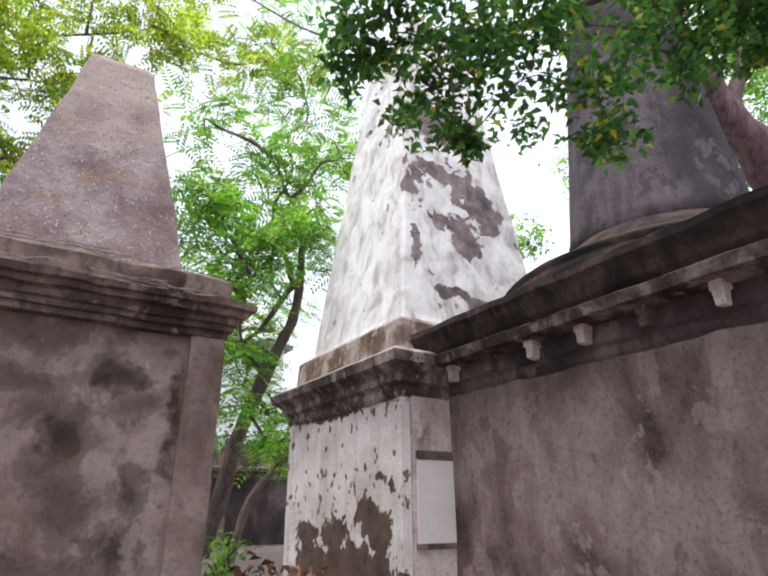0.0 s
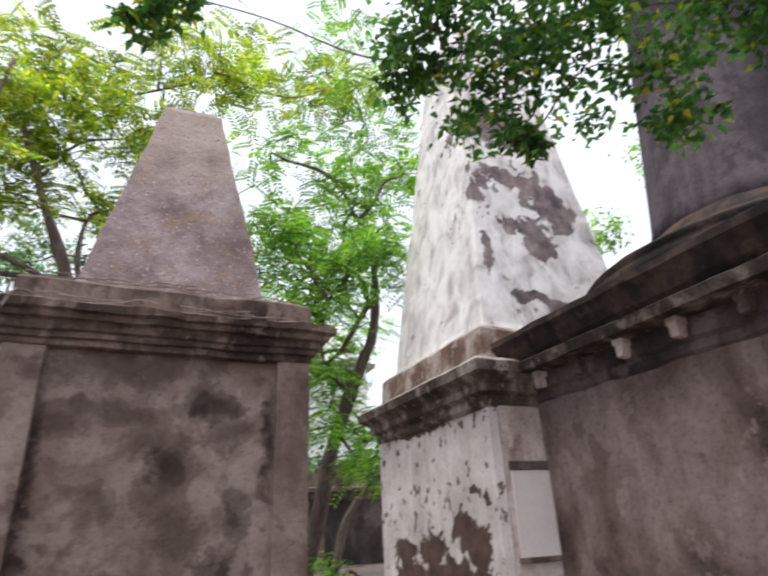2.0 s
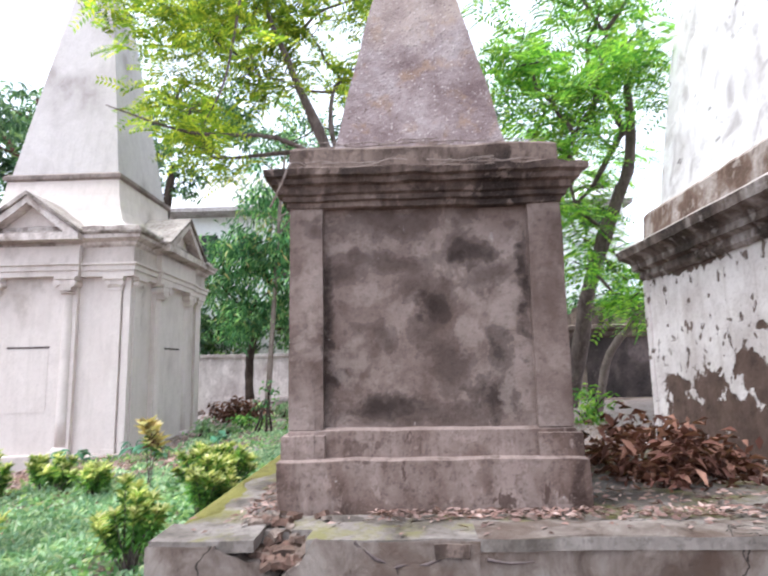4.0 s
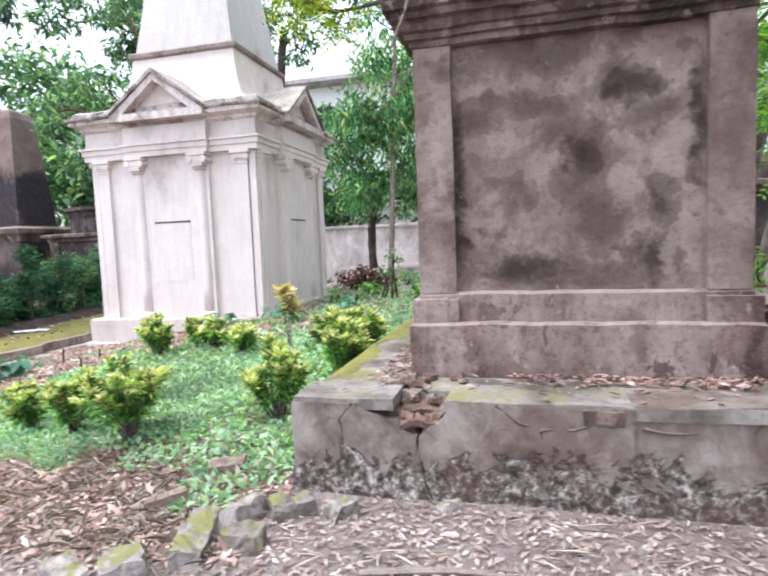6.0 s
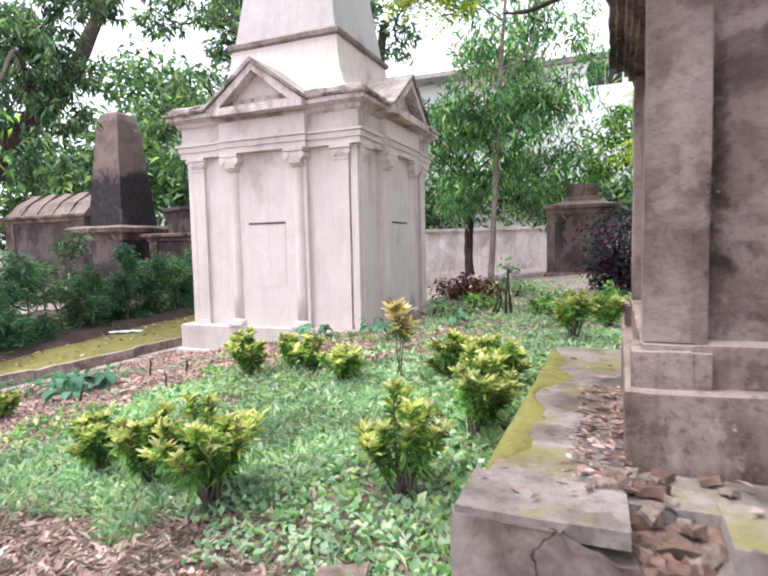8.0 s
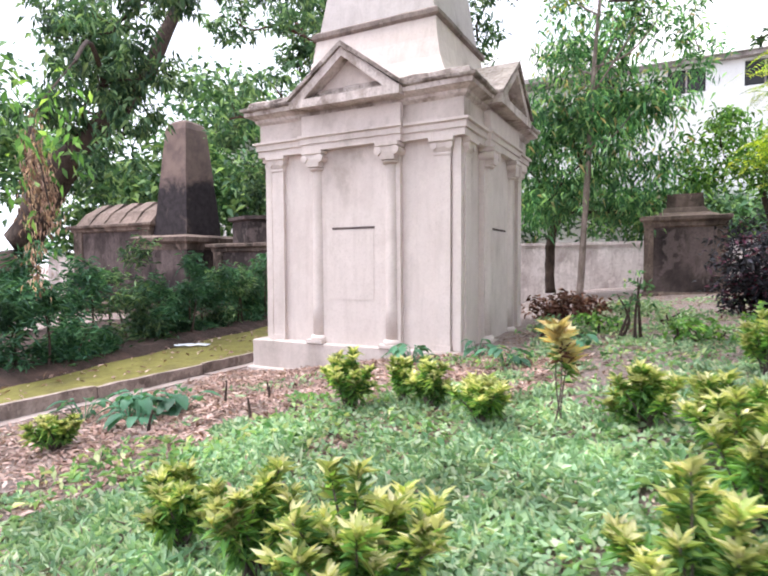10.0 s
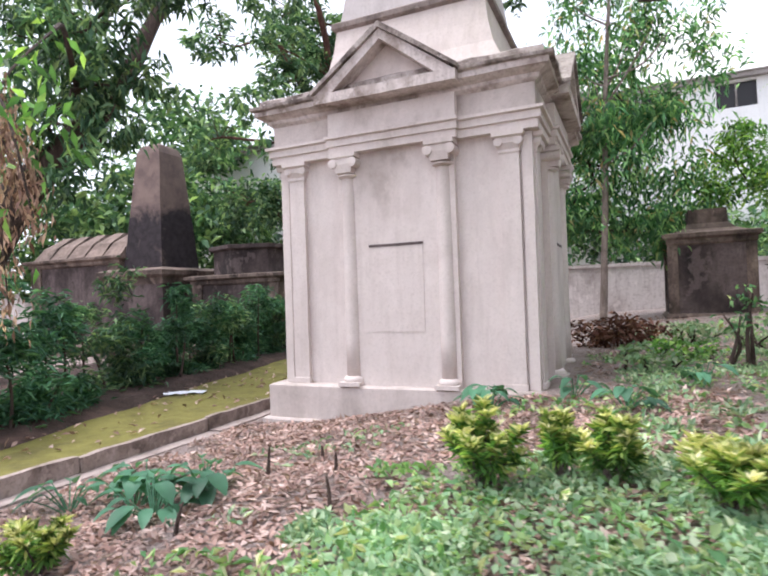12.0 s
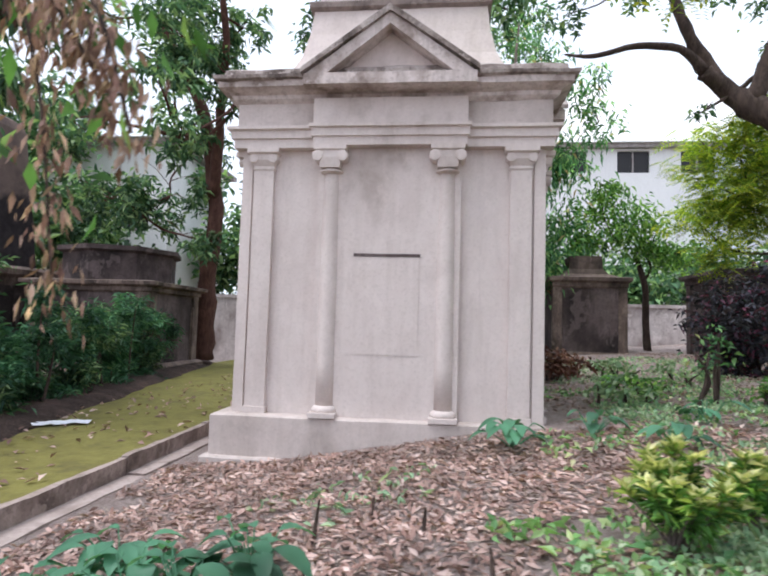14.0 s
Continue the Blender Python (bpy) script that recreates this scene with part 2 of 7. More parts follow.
def cracked():
    """Grey cement skin, sound above and crumbled to grit below, with brown damp and fine cracks."""
    m = Mat("cracked_cement", 0.95)
    col = m.ramp(m.noise(2.6, 8, 0.68, warp=0.6), [(0.36, (0.13, 0.094, 0.076)), (0.47, (0.235, 0.185, 0.158)), (0.60, (0.36, 0.305, 0.268))])
    n = m.maths("ADD", m.noise(3.2, 9, 0.72, warp=0.7), m.maths("MINIMUM", m.maths("MAXIMUM", m.maths("MULTIPLY", m.maths("SUBTRACT", 0.17, m.height()), 0.9), -0.16), 0.16))
    gone = m.ramp(n, [(0.55, 0.0), (0.585, 1.0)])
    crumb = m.ramp(m.noise(20, 8, 0.82, warp=0.15), [(0.40, (0.03, 0.023, 0.018)), (0.48, (0.115, 0.085, 0.07)), (0.54, (0.27, 0.225, 0.195)), (0.60, (0.60, 0.56, 0.52))])
    col = m.mix(gone, col, crumb)
    col = m.mix(m.ramp(m.noise(1.5, 7, 0.66), [(0.49, 0.0), (0.60, 0.65)]), col, (0.12, 0.075, 0.055))
    v = m.t.nodes.new("ShaderNodeTexVoronoi")
    v.feature = "DISTANCE_TO_EDGE"
    v.inputs["Scale"].default_value = 1.7
    w = m.t.nodes.new("ShaderNodeVectorMath")
    w.operation = "MULTIPLY_ADD"
    t = m.t.nodes.new("ShaderNodeTexNoise")
    t.inputs["Scale"].default_value, t.inputs["Detail"].default_value = 5.0, 6
    m.put(m.pos, t.inputs["Vector"])
    m.put(t.outputs["Color"], w.inputs[0])
    w.inputs[1].default_value = (0.35, 0.35, 0.35)
    m.put(m.pos, w.inputs[2])
    m.put(w.outputs[0], v.inputs["Vector"])
    crack = m.maths("MULTIPLY", m.ramp(v.outputs["Distance"], [(0.004, 1.0), (0.014, 0.0)]), m.ramp(m.noise(0.9, 3, 0.5), [(0.54, 0.0), (0.60, 0.9)]))
    col = m.mix(crack, col, (0.03, 0.024, 0.02))
    m.colour(col)
    m.bump(m.mix(0.5, m.mix(gone, (1.0, 1.0, 1.0), (0.0, 0.0, 0.0)), m.noise(26, 7, 0.8, warp=0.8)), 1.0, 0.04)
    return m.m


def peeling(name, paint, shade, under, cover, scale, low=None, stretch=None, tops=None, pull=0.16, edge=0.035):
    """Whitewash that has come off in sharp-edged scabs over darker plaster; low: below that height most is gone."""
    m = Mat(name, 0.9)
    soft = m.noise(2.1, 5, 0.6)
    col = m.ramp(soft, [(0.35, shade), (0.6, paint)])
    n = m.noise(scale, 7, 0.68, stretch=stretch, warp=0.4)
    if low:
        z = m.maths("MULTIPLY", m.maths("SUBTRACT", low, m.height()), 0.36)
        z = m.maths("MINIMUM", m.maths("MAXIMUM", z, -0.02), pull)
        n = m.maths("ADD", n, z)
    if tops:
        z = m.maths("MULTIPLY", m.maths("SUBTRACT", m.height(), tops), 0.45)
        n = m.maths("ADD", n, m.maths("MINIMUM", m.maths("MAXIMUM", z, -0.03), 0.09))
    gone = m.ramp(n, [(cover, 0.0), (cover + edge, 1.0)])
    bare = m.ramp(m.noise(5, 5, 0.65), [(0.35, tuple(c * 0.5 for c in under)), (0.65, under)])
    col = m.mix(gone, col, bare)
    col = m.mix(m.ramp(m.noise(30, 5, 0.7), [(0.3, 0.3), (0.5, 0.0)]), col, under)
    m.colour(col)
    m.bump(m.mix(0.35, m.mix(gone, (1.0, 1.0, 1.0), (0.0, 0.0, 0.0)), m.noise(26, 6, 0.7)), 0.5, 0.03)
    return m.m


def flaked():
    """Whitewash that has fallen off low down in large scabs and higher up in small round flakes."""
    m = Mat("flaking_whitewash", 0.9)
    col = m.ramp(m.noise(1.6, 5, 0.6), [(0.35, (0.52, 0.46, 0.44)), (0.6, (0.70, 0.645, 0.625))])
    col = m.mix(m.ramp(m.noise(3.0, 6, 0.65, stretch=(2.6, 2.6, 0.3)), [(0.52, 0.0), (0.68, 0.45)]), col, (0.38, 0.31, 0.275))
    big = m.blots([(3.14, 5.60, 1.28, 0.26, 0.20), (3.14, 5.36, 1.10, 0.26, 0.26), (3.14, 6.30, 1.08, 0.36, 0.20), (3.14, 7.02, 1.00, 0.28, 0.22), (3.14, 6.10, 0.80, 0.60, 0.22), (3.14, 5.55, 0.72, 0.55, 0.30), (3.14, 6.75, 0.72, 0.65, 0.26), (3.14, 6.2, 0.30, 1.30, 0.42), (3.14, 5.11, 1.55, 0.05, 0.12), (3.14, 5.33, 1.64, 0.08, 0.05), (3.14, 6.50, 2.40, 0.75, 0.07), (3.50, 4.9, 0.35, 0.5, 0.3)], 0.85, 7.0, 0.16, 3.2)
    belt = m.ramp(m.maths("MULTIPLY", m.height(), 0.25), [(0.30, 0.09), (0.38, 0.11), (0.45, 0.075), (0.50, 0.02), (0.56, 0.09)])
    small = m.maths("SUBTRACT", m.maths("ADD", m.noise(9.5, 3, 0.5, stretch=(1.0, 1.0, 0.7), warp=0.2), belt), 0.69)
    gone = m.maths("MAXIMUM", m.ramp(big, [(0.02, 0.0), (0.08, 1.0)]), m.ramp(small, [(0.0, 0.0), (0.02, 0.9)]))
    bare = m.ramp(m.noise(5, 5, 0.65), [(0.35, (0.062, 0.04, 0.032)), (0.65, (0.135, 0.088, 0.07))])
    col = m.mix(gone, col, bare)
    col = m.mix(m.ramp(m.noise(30, 5, 0.7), [(0.3, 0.3), (0.5, 0.0)]), col, (0.20, 0.14, 0.12))
    m.colour(col)
    m.bump(m.mix(0.35, m.mix(gone, (1.0, 1.0, 1.0), (0.0, 0.0, 0.0)), m.noise(26, 6, 0.7)), 0.5, 0.03)
    return m.m


def leafy(name, stops, through_light=0.4, rough=0.55, gain=1.0, patch=1.3, swing=0.55):
    """Leaves: colour changes leaf by leaf, and daylight shows through."""
    m = Mat(name, rough)
    col = m.ramp(m.random(), [(p, tuple(v * gain for v in c)) for p, c in stops])
    col = m.mix(1.0, col, m.ramp(m.noise(patch, 3, 0.55), [(0.36, 1 - swing), (0.52, 1.0), (0.68, 1 + 0.9 * swing)]), "MULTIPLY")
    m.colour(col)
    thin = m.t.nodes.new("ShaderNodeBsdfTranslucent")
    m.put(m.mix(1.0, col, (1.35, 1.4, 0.72), "MULTIPLY"), thin.inputs["Color"])
    both = m.t.nodes.new("ShaderNodeMixShader")
    both.inputs["Fac"].default_value = through_light
    m.put(m.b.outputs["BSDF"], both.inputs[1])
    m.put(thin.outputs["BSDF"], both.inputs[2])
    m.put(both.outputs["Shader"], m.t.nodes["Material Output"].inputs["Surface"])
    return m.m


def barky(name, dark, light):
    m = Mat(name, 0.95)
    n = m.noise(7, 6, 0.7, stretch=(1.6, 1.6, 0.45), warp=0.8)
    col = m.ramp(n, [(0.3, dark), (0.7, light)])
    col = m.mix(m.ramp(m.noise(1.7, 4, 0.6), [(0.55, 0.0), (0.7, 0.6)]), col, tuple(c * 1.5 for c in light))
    m.colour(col)
    m.bump(n, 0.8, 0.04)
    return m.m


TOMB_DARK = blotched()
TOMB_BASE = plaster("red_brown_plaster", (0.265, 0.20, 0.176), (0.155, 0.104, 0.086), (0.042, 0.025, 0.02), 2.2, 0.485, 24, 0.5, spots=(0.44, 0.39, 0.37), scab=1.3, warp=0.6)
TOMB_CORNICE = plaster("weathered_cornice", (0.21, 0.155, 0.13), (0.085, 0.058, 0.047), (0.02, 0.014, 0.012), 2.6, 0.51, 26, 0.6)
PEBBLED = pebbled()
SLAB = plaster("mossy_cement", (0.255, 0.22, 0.198), (0.165, 0.138, 0.12), (0.06, 0.048, 0.04), 2.0, 0.48, 24, 0.25, moss=(0.185, 0.17, 0.04), spots=(0.42, 0.39, 0.37))
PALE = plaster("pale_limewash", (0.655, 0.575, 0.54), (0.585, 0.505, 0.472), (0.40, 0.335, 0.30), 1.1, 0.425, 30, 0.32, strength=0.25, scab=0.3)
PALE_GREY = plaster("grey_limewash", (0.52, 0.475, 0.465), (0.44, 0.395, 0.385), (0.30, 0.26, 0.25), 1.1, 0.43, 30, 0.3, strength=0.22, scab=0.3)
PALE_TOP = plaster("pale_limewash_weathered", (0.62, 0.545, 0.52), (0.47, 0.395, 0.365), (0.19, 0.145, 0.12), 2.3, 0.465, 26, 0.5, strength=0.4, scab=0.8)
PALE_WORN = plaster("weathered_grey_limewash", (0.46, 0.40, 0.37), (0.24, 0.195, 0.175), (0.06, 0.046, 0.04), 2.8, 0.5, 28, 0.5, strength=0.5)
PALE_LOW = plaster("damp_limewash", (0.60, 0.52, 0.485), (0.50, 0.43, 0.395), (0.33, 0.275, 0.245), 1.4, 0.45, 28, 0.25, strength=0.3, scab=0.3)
PINK = plaster("pinkish_render", (0.58, 0.50, 0.465), (0.43, 0.35, 0.32), (0.16, 0.11, 0.092), 2.2, 0.45, 24, 0.3)
BAND = plaster("dark_cement_band", (0.26, 0.21, 0.19), (0.2, 0.16, 0.145), (0.10, 0.08, 0.07), 3, 0.45, 26, 0.3)
WASHED = flaked()
PLAQUE = plaster("plain_marble", (0.64, 0.59, 0.565), (0.60, 0.55, 0.52), (0.46, 0.41, 0.385), 1.5, 0.38, 30, 0.15, strength=0.1, scab=0.15)
WALL_GREY = plaster("grey_pink_plaster", (0.235, 0.18, 0.168), (0.145, 0.102, 0.09), (0.036, 0.024, 0.02), 1.3, 0.48, 24, 0.25, strength=0.4, warp=0.8)
SOOT = plaster("soot_black_cornice", (0.075, 0.05, 0.042), (0.027, 0.021, 0.019), (0.012, 0.010, 0.009), 2.4, 0.5, 26, 0.4, moss=(0.14, 0.075, 0.045))
SOOT_PALE = plaster("sooty_lichened_edge", (0.24, 0.20, 0.18), (0.085, 0.064, 0.055), (0.02, 0.015, 0.013), 3.4, 0.53, 30, 0.4, warp=0.6)
LICHEN = plaster("lichened_cornice", (0.42, 0.365, 0.34), (0.15, 0.11, 0.092), (0.035, 0.026, 0.022), 2.6, 0.535, 30, 0.4)
ATTIC = plaster("brown_attic", (0.44, 0.375, 0.34), (0.175, 0.112, 0.085), (0.10, 0.062, 0.045), 3.2, 0.51, 26, 0.3)
CONE = plaster("dark_grey_render", (0.12, 0.098, 0.108), (0.05, 0.04, 0.045), (0.02, 0.016, 0.019), 0.8, 0.5, 24, 0.5, spots=(0.30, 0.28, 0.28))
OLD = plaster("old_brown_plaster", (0.24, 0.18, 0.15), (0.13, 0.095, 0.08), (0.035, 0.027, 0.023), 1.2, 0.5, 16, 0.5)
OLD_DARK = plaster("blackened_plaster_and_shade", (0.15, 0.115, 0.11), (0.07, 0.052, 0.05), (0.02, 0.017, 0.017), 0.8, 0.5, 14, 0.5)
BOUNDARY = plaster("pinkish_wall", (0.66, 0.60, 0.585), (0.54, 0.475, 0.46), (0.28, 0.225, 0.21), 0.7, 0.46, 12, 0.45)
HOUSE = plaster("white_house_paint", (0.82, 0.81, 0.80), (0.78, 0.77, 0.76), (0.55, 0.53, 0.52), 0.5, 0.33, 9, 0.15, strength=0.1, scab=0.1)
EAVE = plaster("grey_concrete_eave", (0.4, 0.36, 0.35), (0.3, 0.26, 0.25), (0.15, 0.13, 0.12), 1.0, 0.45, 9, 0.3)
ROOFING = plaster("weathered_pale_roof", (0.56, 0.53, 0.52), (0.47, 0.44, 0.43), (0.28, 0.25, 0.24), 0.6, 0.45, 9, 0.3)
GLASS = Mat("dark_window", 0.25).colour((0.03, 0.028, 0.03)).m
MOSSY = plaster("mossy_path", (0.175, 0.16, 0.045), (0.125, 0.11, 0.03), (0.06, 0.047, 0.027), 1.6, 0.47, 28, 0.0, strength=0.6, spots=(0.3, 0.25, 0.18))
KERB = plaster("worn_kerb", (0.36, 0.29, 0.26), (0.22, 0.17, 0.15), (0.08, 0.06, 0.05), 2.2, 0.48, 24, 0.2)
EDGING = plaster("pale_worn_cement", (0.37, 0.305, 0.28), (0.28, 0.22, 0.20), (0.13, 0.10, 0.085), 2.2, 0.45, 24, 0.0)
PAPER = Mat("dirty_white_plastic", 0.5).colour((0.75, 0.76, 0.8)).m


def brick_paint():
    m = Mat("red_brick", 0.95)
    tone = m.ramp(m.random("object"), [(0.0, (0.16, 0.09, 0.068)), (0.5, (0.25, 0.16, 0.125)), (1.0, (0.30, 0.24, 0.20))])
    m.colour(m.mix(m.ramp(m.noise(14, 5, 0.7), [(0.35, 0.8), (0.6, 0.0)]), tone, (0.07, 0.05, 0.04)))
    m.bump(m.noise(40, 6, 0.7), 0.7, 0.02)
    return m.m


def stone_paint():
    m = Mat("mossy_rubble", 0.95)
    tone = m.ramp(m.random("object"), [(0.0, (0.20, 0.165, 0.145)), (1.0, (0.38, 0.33, 0.305))])
    lie = m.maths("MULTIPLY", m.ramp(m.upward(), [(0.3, 0.0), (0.8, 1.0)]), m.ramp(m.noise(7, 6, 0.7), [(0.49, 0.0), (0.58, 0.9)]))
    m.colour(m.mix(lie, m.mix(m.ramp(m.noise(18, 6, 0.75), [(0.36, 0.75), (0.55, 0.0)]), tone, (0.06, 0.045, 0.04)), (0.19, 0.18, 0.055)))
    m.bump(m.noise(24, 6, 0.7), 0.7, 0.03)
    return m.m


def soil():
    m = Mat("leaf_strewn_soil", 0.97)
    a = m.ramp(m.noise(2.0, 6, 0.65), [(0.35, (0.30, 0.235, 0.215)), (0.55, (0.44, 0.365, 0.34)), (0.75, (0.55, 0.475, 0.45))])
    b = m.ramp(m.noise(34, 6, 0.75, warp=1.5), [(0.36, (0.13, 0.095, 0.08)), (0.52, (0.40, 0.315, 0.285)), (0.70, (0.60, 0.50, 0.46))])
    m.colour(m.mix(0.6, a, b))
    m.bump(m.noise(30, 6, 0.75, warp=1.5), 1.0, 0.05)
    return m.m


def earth():
    m = Mat("dark_damp_earth", 0.97)
    a = m.ramp(m.noise(1.6, 6, 0.65), [(0.38, (0.035, 0.024, 0.02)), (0.55, (0.075, 0.05, 0.042)), (0.72, (0.17, 0.105, 0.085))])
    m.colour(m.mix(m.ramp(m.noise(28, 6, 0.75), [(0.5, 0.0), (0.7, 0.6)]), a, (0.20, 0.14, 0.115)))
    m.bump(m.noise(18, 6, 0.75), 1.0, 0.05)
    return m.m


def blistered():
    """Whitewash swollen into scales, lost in ragged patches high on the south face."""
    m = Mat("blistered_whitewash", 0.9)
    scales = m.noise(4.6, 5, 0.6, stretch=(1.0, 1.0, 0.6), warp=0.5)
    col = m.ramp(scales, [(0.33, (0.44, 0.40, 0.39)), (0.45, (0.66, 0.62, 0.61)), (0.58, (0.80, 0.77, 0.76))])
    col = m.mix(m.ramp(m.noise(1.4, 5, 0.6), [(0.52, 0.0), (0.68, 0.45)]), col, (0.45, 0.40, 0.39))
    bare = m.blots([(3.62, 5.25, 5.40, 0.22, 0.30), (4.05, 5.25, 5.70, 0.50, 0.20), (4.70, 5.25, 5.45, 0.35, 0.40), (4.95, 5.25, 5.15, 0.25, 0.40), (4.40, 5.22, 4.86, 0.45, 0.20), (4.48, 5.2, 4.58, 0.26, 0.26), (4.10, 5.2, 4.74, 0.18, 0.12), (3.60, 5.2, 4.52, 0.10, 0.45), (4.15, 5.1, 3.80, 0.32, 0.08), (4.45, 5.1, 3.72, 0.26, 0.12), (4.2, 5.3, 6.6, 0.8, 0.35)], 1.0, 5.0, 0.26, 1.8)
    kept = m.blots([(4.03, 5.22, 5.30, 0.30, 0.22), (4.36, 5.22, 5.12, 0.24, 0.08), (4.52, 5.22, 5.36, 0.10, 0.18)], 0.8, 7.0, 0.1, 3.0)
    lost = m.maths("MULTIPLY", m.ramp(bare, [(0.0, 0.0), (0.07, 1.0)]), m.ramp(kept, [(0.0, 1.0), (0.06, 0.0)]))
    gone = m.maths("MAXIMUM", lost, m.ramp(m.noise(4.4, 8, 0.72, warp=0.3), [(0.62, 0.0), (0.65, 0.75)]))
    col = m.mix(gone, col, m.ramp(m.noise(3.4, 6, 0.65), [(0.35, (0.085, 0.066, 0.072)), (0.5, (0.20, 0.155, 0.16)), (0.68, (0.33, 0.27, 0.255))]))
    m.colour(col)
    m.bump(m.mix(0.6, scales, m.mix(gone, (1.0, 1.0, 1.0), (0.0, 0.0, 0.0))), 0.9, 0.05)
    return m.m


WASHED_PYR = blistered()
BRICK_CORE = plaster("crumbling_brick_core", (0.19, 0.125, 0.095), (0.07, 0.044, 0.034), (0.018, 0.012, 0.01), 5.0, 0.5, 30, 0.0)
BRICK, RUBBLE, SOIL, EARTH = brick_paint(), stone_paint(), soil(), earth()
CRACKED = cracked()
LEAF_DARK = leafy("dark_glossy_leaves", [(0.0, (0.022, 0.055, 0.018)), (0.6, (0.045, 0.115, 0.03)), (0.94, (0.09, 0.17, 0.04)), (1.0, (0.30, 0.24, 0.03))], 0.42, 0.4, gain=2.0, patch=3.0)
LEAF_FEATHER = leafy("fresh_feathery_leaves", [(0.0, (0.045, 0.12, 0.032)), (0.5, (0.11, 0.23, 0.045)), (1.0, (0.24, 0.34, 0.06))], 0.5, gain=1.8)
LEAF_YELLOW = leafy("yellow_green_leaves", [(0.0, (0.07, 0.135, 0.028)), (0.5, (0.18, 0.255, 0.035)), (1.0, (0.40, 0.40, 0.05))], 0.5, gain=1.6)
LEAF_MANGO = leafy("deep_green_drooping_leaves", [(0.0, (0.018, 0.045, 0.024)), (0.6, (0.045, 0.105, 0.05)), (0.93, (0.12, 0.20, 0.085)), (1.0, (0.20, 0.14, 0.08))], 0.4, gain=3.1)
LEAF_SHADE = leafy("shaded_olive_leaves", [(0.0, (0.012, 0.028, 0.017)), (0.6, (0.036, 0.072, 0.040)), (1.0, (0.11, 0.155, 0.075))], 0.3, gain=2.7, patch=0.9)
LEAF_FAR = leafy("distant_green_leaves", [(0.0, (0.015, 0.036, 0.021)), (0.6, (0.045, 0.09, 0.045)), (1.0, (0.14, 0.20, 0.09))], 0.35, gain=2.4, patch=0.35)
LEAF_HEDGE = leafy("bluish_hedge_leaves", [(0.0, (0.010, 0.03, 0.018)), (0.7, (0.028, 0.07, 0.04)), (1.0, (0.06, 0.12, 0.06))], 0.25, gain=2.6)
LEAF_PURPLE = leafy("blackish_purple_leaves", [(0.0, (0.012, 0.012, 0.016)), (0.8, (0.04, 0.04, 0.055)), (1.0, (0.12, 0.02, 0.05))], 0.2, gain=1.5)
LEAF_LOW = leafy("croton_lower_leaves", [(0.0, (0.035, 0.085, 0.025)), (0.6, (0.08, 0.17, 0.045)), (1.0, (0.18, 0.28, 0.07))], 0.38, gain=2.0, patch=4)
LEAF_MIDDLE = leafy("croton_middle_leaves", [(0.0, (0.14, 0.23, 0.06)), (0.5, (0.28, 0.36, 0.10)), (1.0, (0.48, 0.50, 0.18))], 0.4, gain=1.05, patch=5)
LEAF_TIP = leafy("croton_yellow_tips", [(0.0, (0.34, 0.40, 0.15)), (0.5, (0.58, 0.57, 0.27)), (1.0, (0.84, 0.78, 0.52))], 0.4, patch=5, swing=0.3)
LEAF_GOLD = leafy("croton_golden_tuft", [(0.0, (0.50, 0.36, 0.16)), (0.5, (0.74, 0.60, 0.34)), (1.0, (0.86, 0.76, 0.58))], 0.4, patch=5)
LEAF_BROAD = leafy("broad_green_leaves", [(0.0, (0.15, 0.28, 0.15)), (0.7, (0.34, 0.48, 0.28)), (1.0, (0.52, 0.58, 0.42))], 0.35, swing=0.35)
LEAF_WEED = leafy("bluish_broad_leaves", [(0.0, (0.05, 0.16, 0.09)), (1.0, (0.17, 0.36, 0.22))], 0.3, 0.45)
LEAF_WEEDY = leafy("mixed_weed_leaves", [(0.0, (0.08, 0.19, 0.08)), (0.5, (0.20, 0.36, 0.14)), (0.85, (0.36, 0.46, 0.22)), (1.0, (0.60, 0.58, 0.36))], 0.34, gain=1.15, patch=3, swing=0.35)
GRASSY = leafy("low_green_weeds", [(0.0, (0.15, 0.27, 0.16)), (0.5, (0.29, 0.43, 0.27)), (0.85, (0.45, 0.56, 0.38)), (1.0, (0.60, 0.62, 0.46))], 0.3, patch=1.1, gain=1.12, swing=0.35)
LITTER = leafy("fallen_leaves", [(0.0, (0.12, 0.07, 0.058)), (0.35, (0.25, 0.16, 0.135)), (0.75, (0.35, 0.245, 0.215)), (1.0, (0.44, 0.34, 0.305))], 0.12, 0.8, gain=1.4, patch=2.5, swing=0.4)
RUSSET = leafy("russet_dead_leaves", [(0.0, (0.05, 0.022, 0.016)), (0.6, (0.14, 0.06, 0.045)), (1.0, (0.26, 0.14, 0.10))], 0.15, 0.8, gain=1.3)
MOULD = leafy("pale_leaf_scraps", [(0.0, (0.15, 0.10, 0.085)), (0.3, (0.27, 0.195, 0.17)), (0.8, (0.37, 0.29, 0.262)), (1.0, (0.45, 0.375, 0.345))], 0.1, 0.85, gain=1.05, patch=3, swing=0.4)
SLAB_LITTER = leafy("reddish_dry_leaves", [(0.0, (0.11, 0.06, 0.048)), (0.5, (0.22, 0.135, 0.115)), (1.0, (0.36, 0.26, 0.23))], 0.12, 0.8, gain=1.2, patch=4)
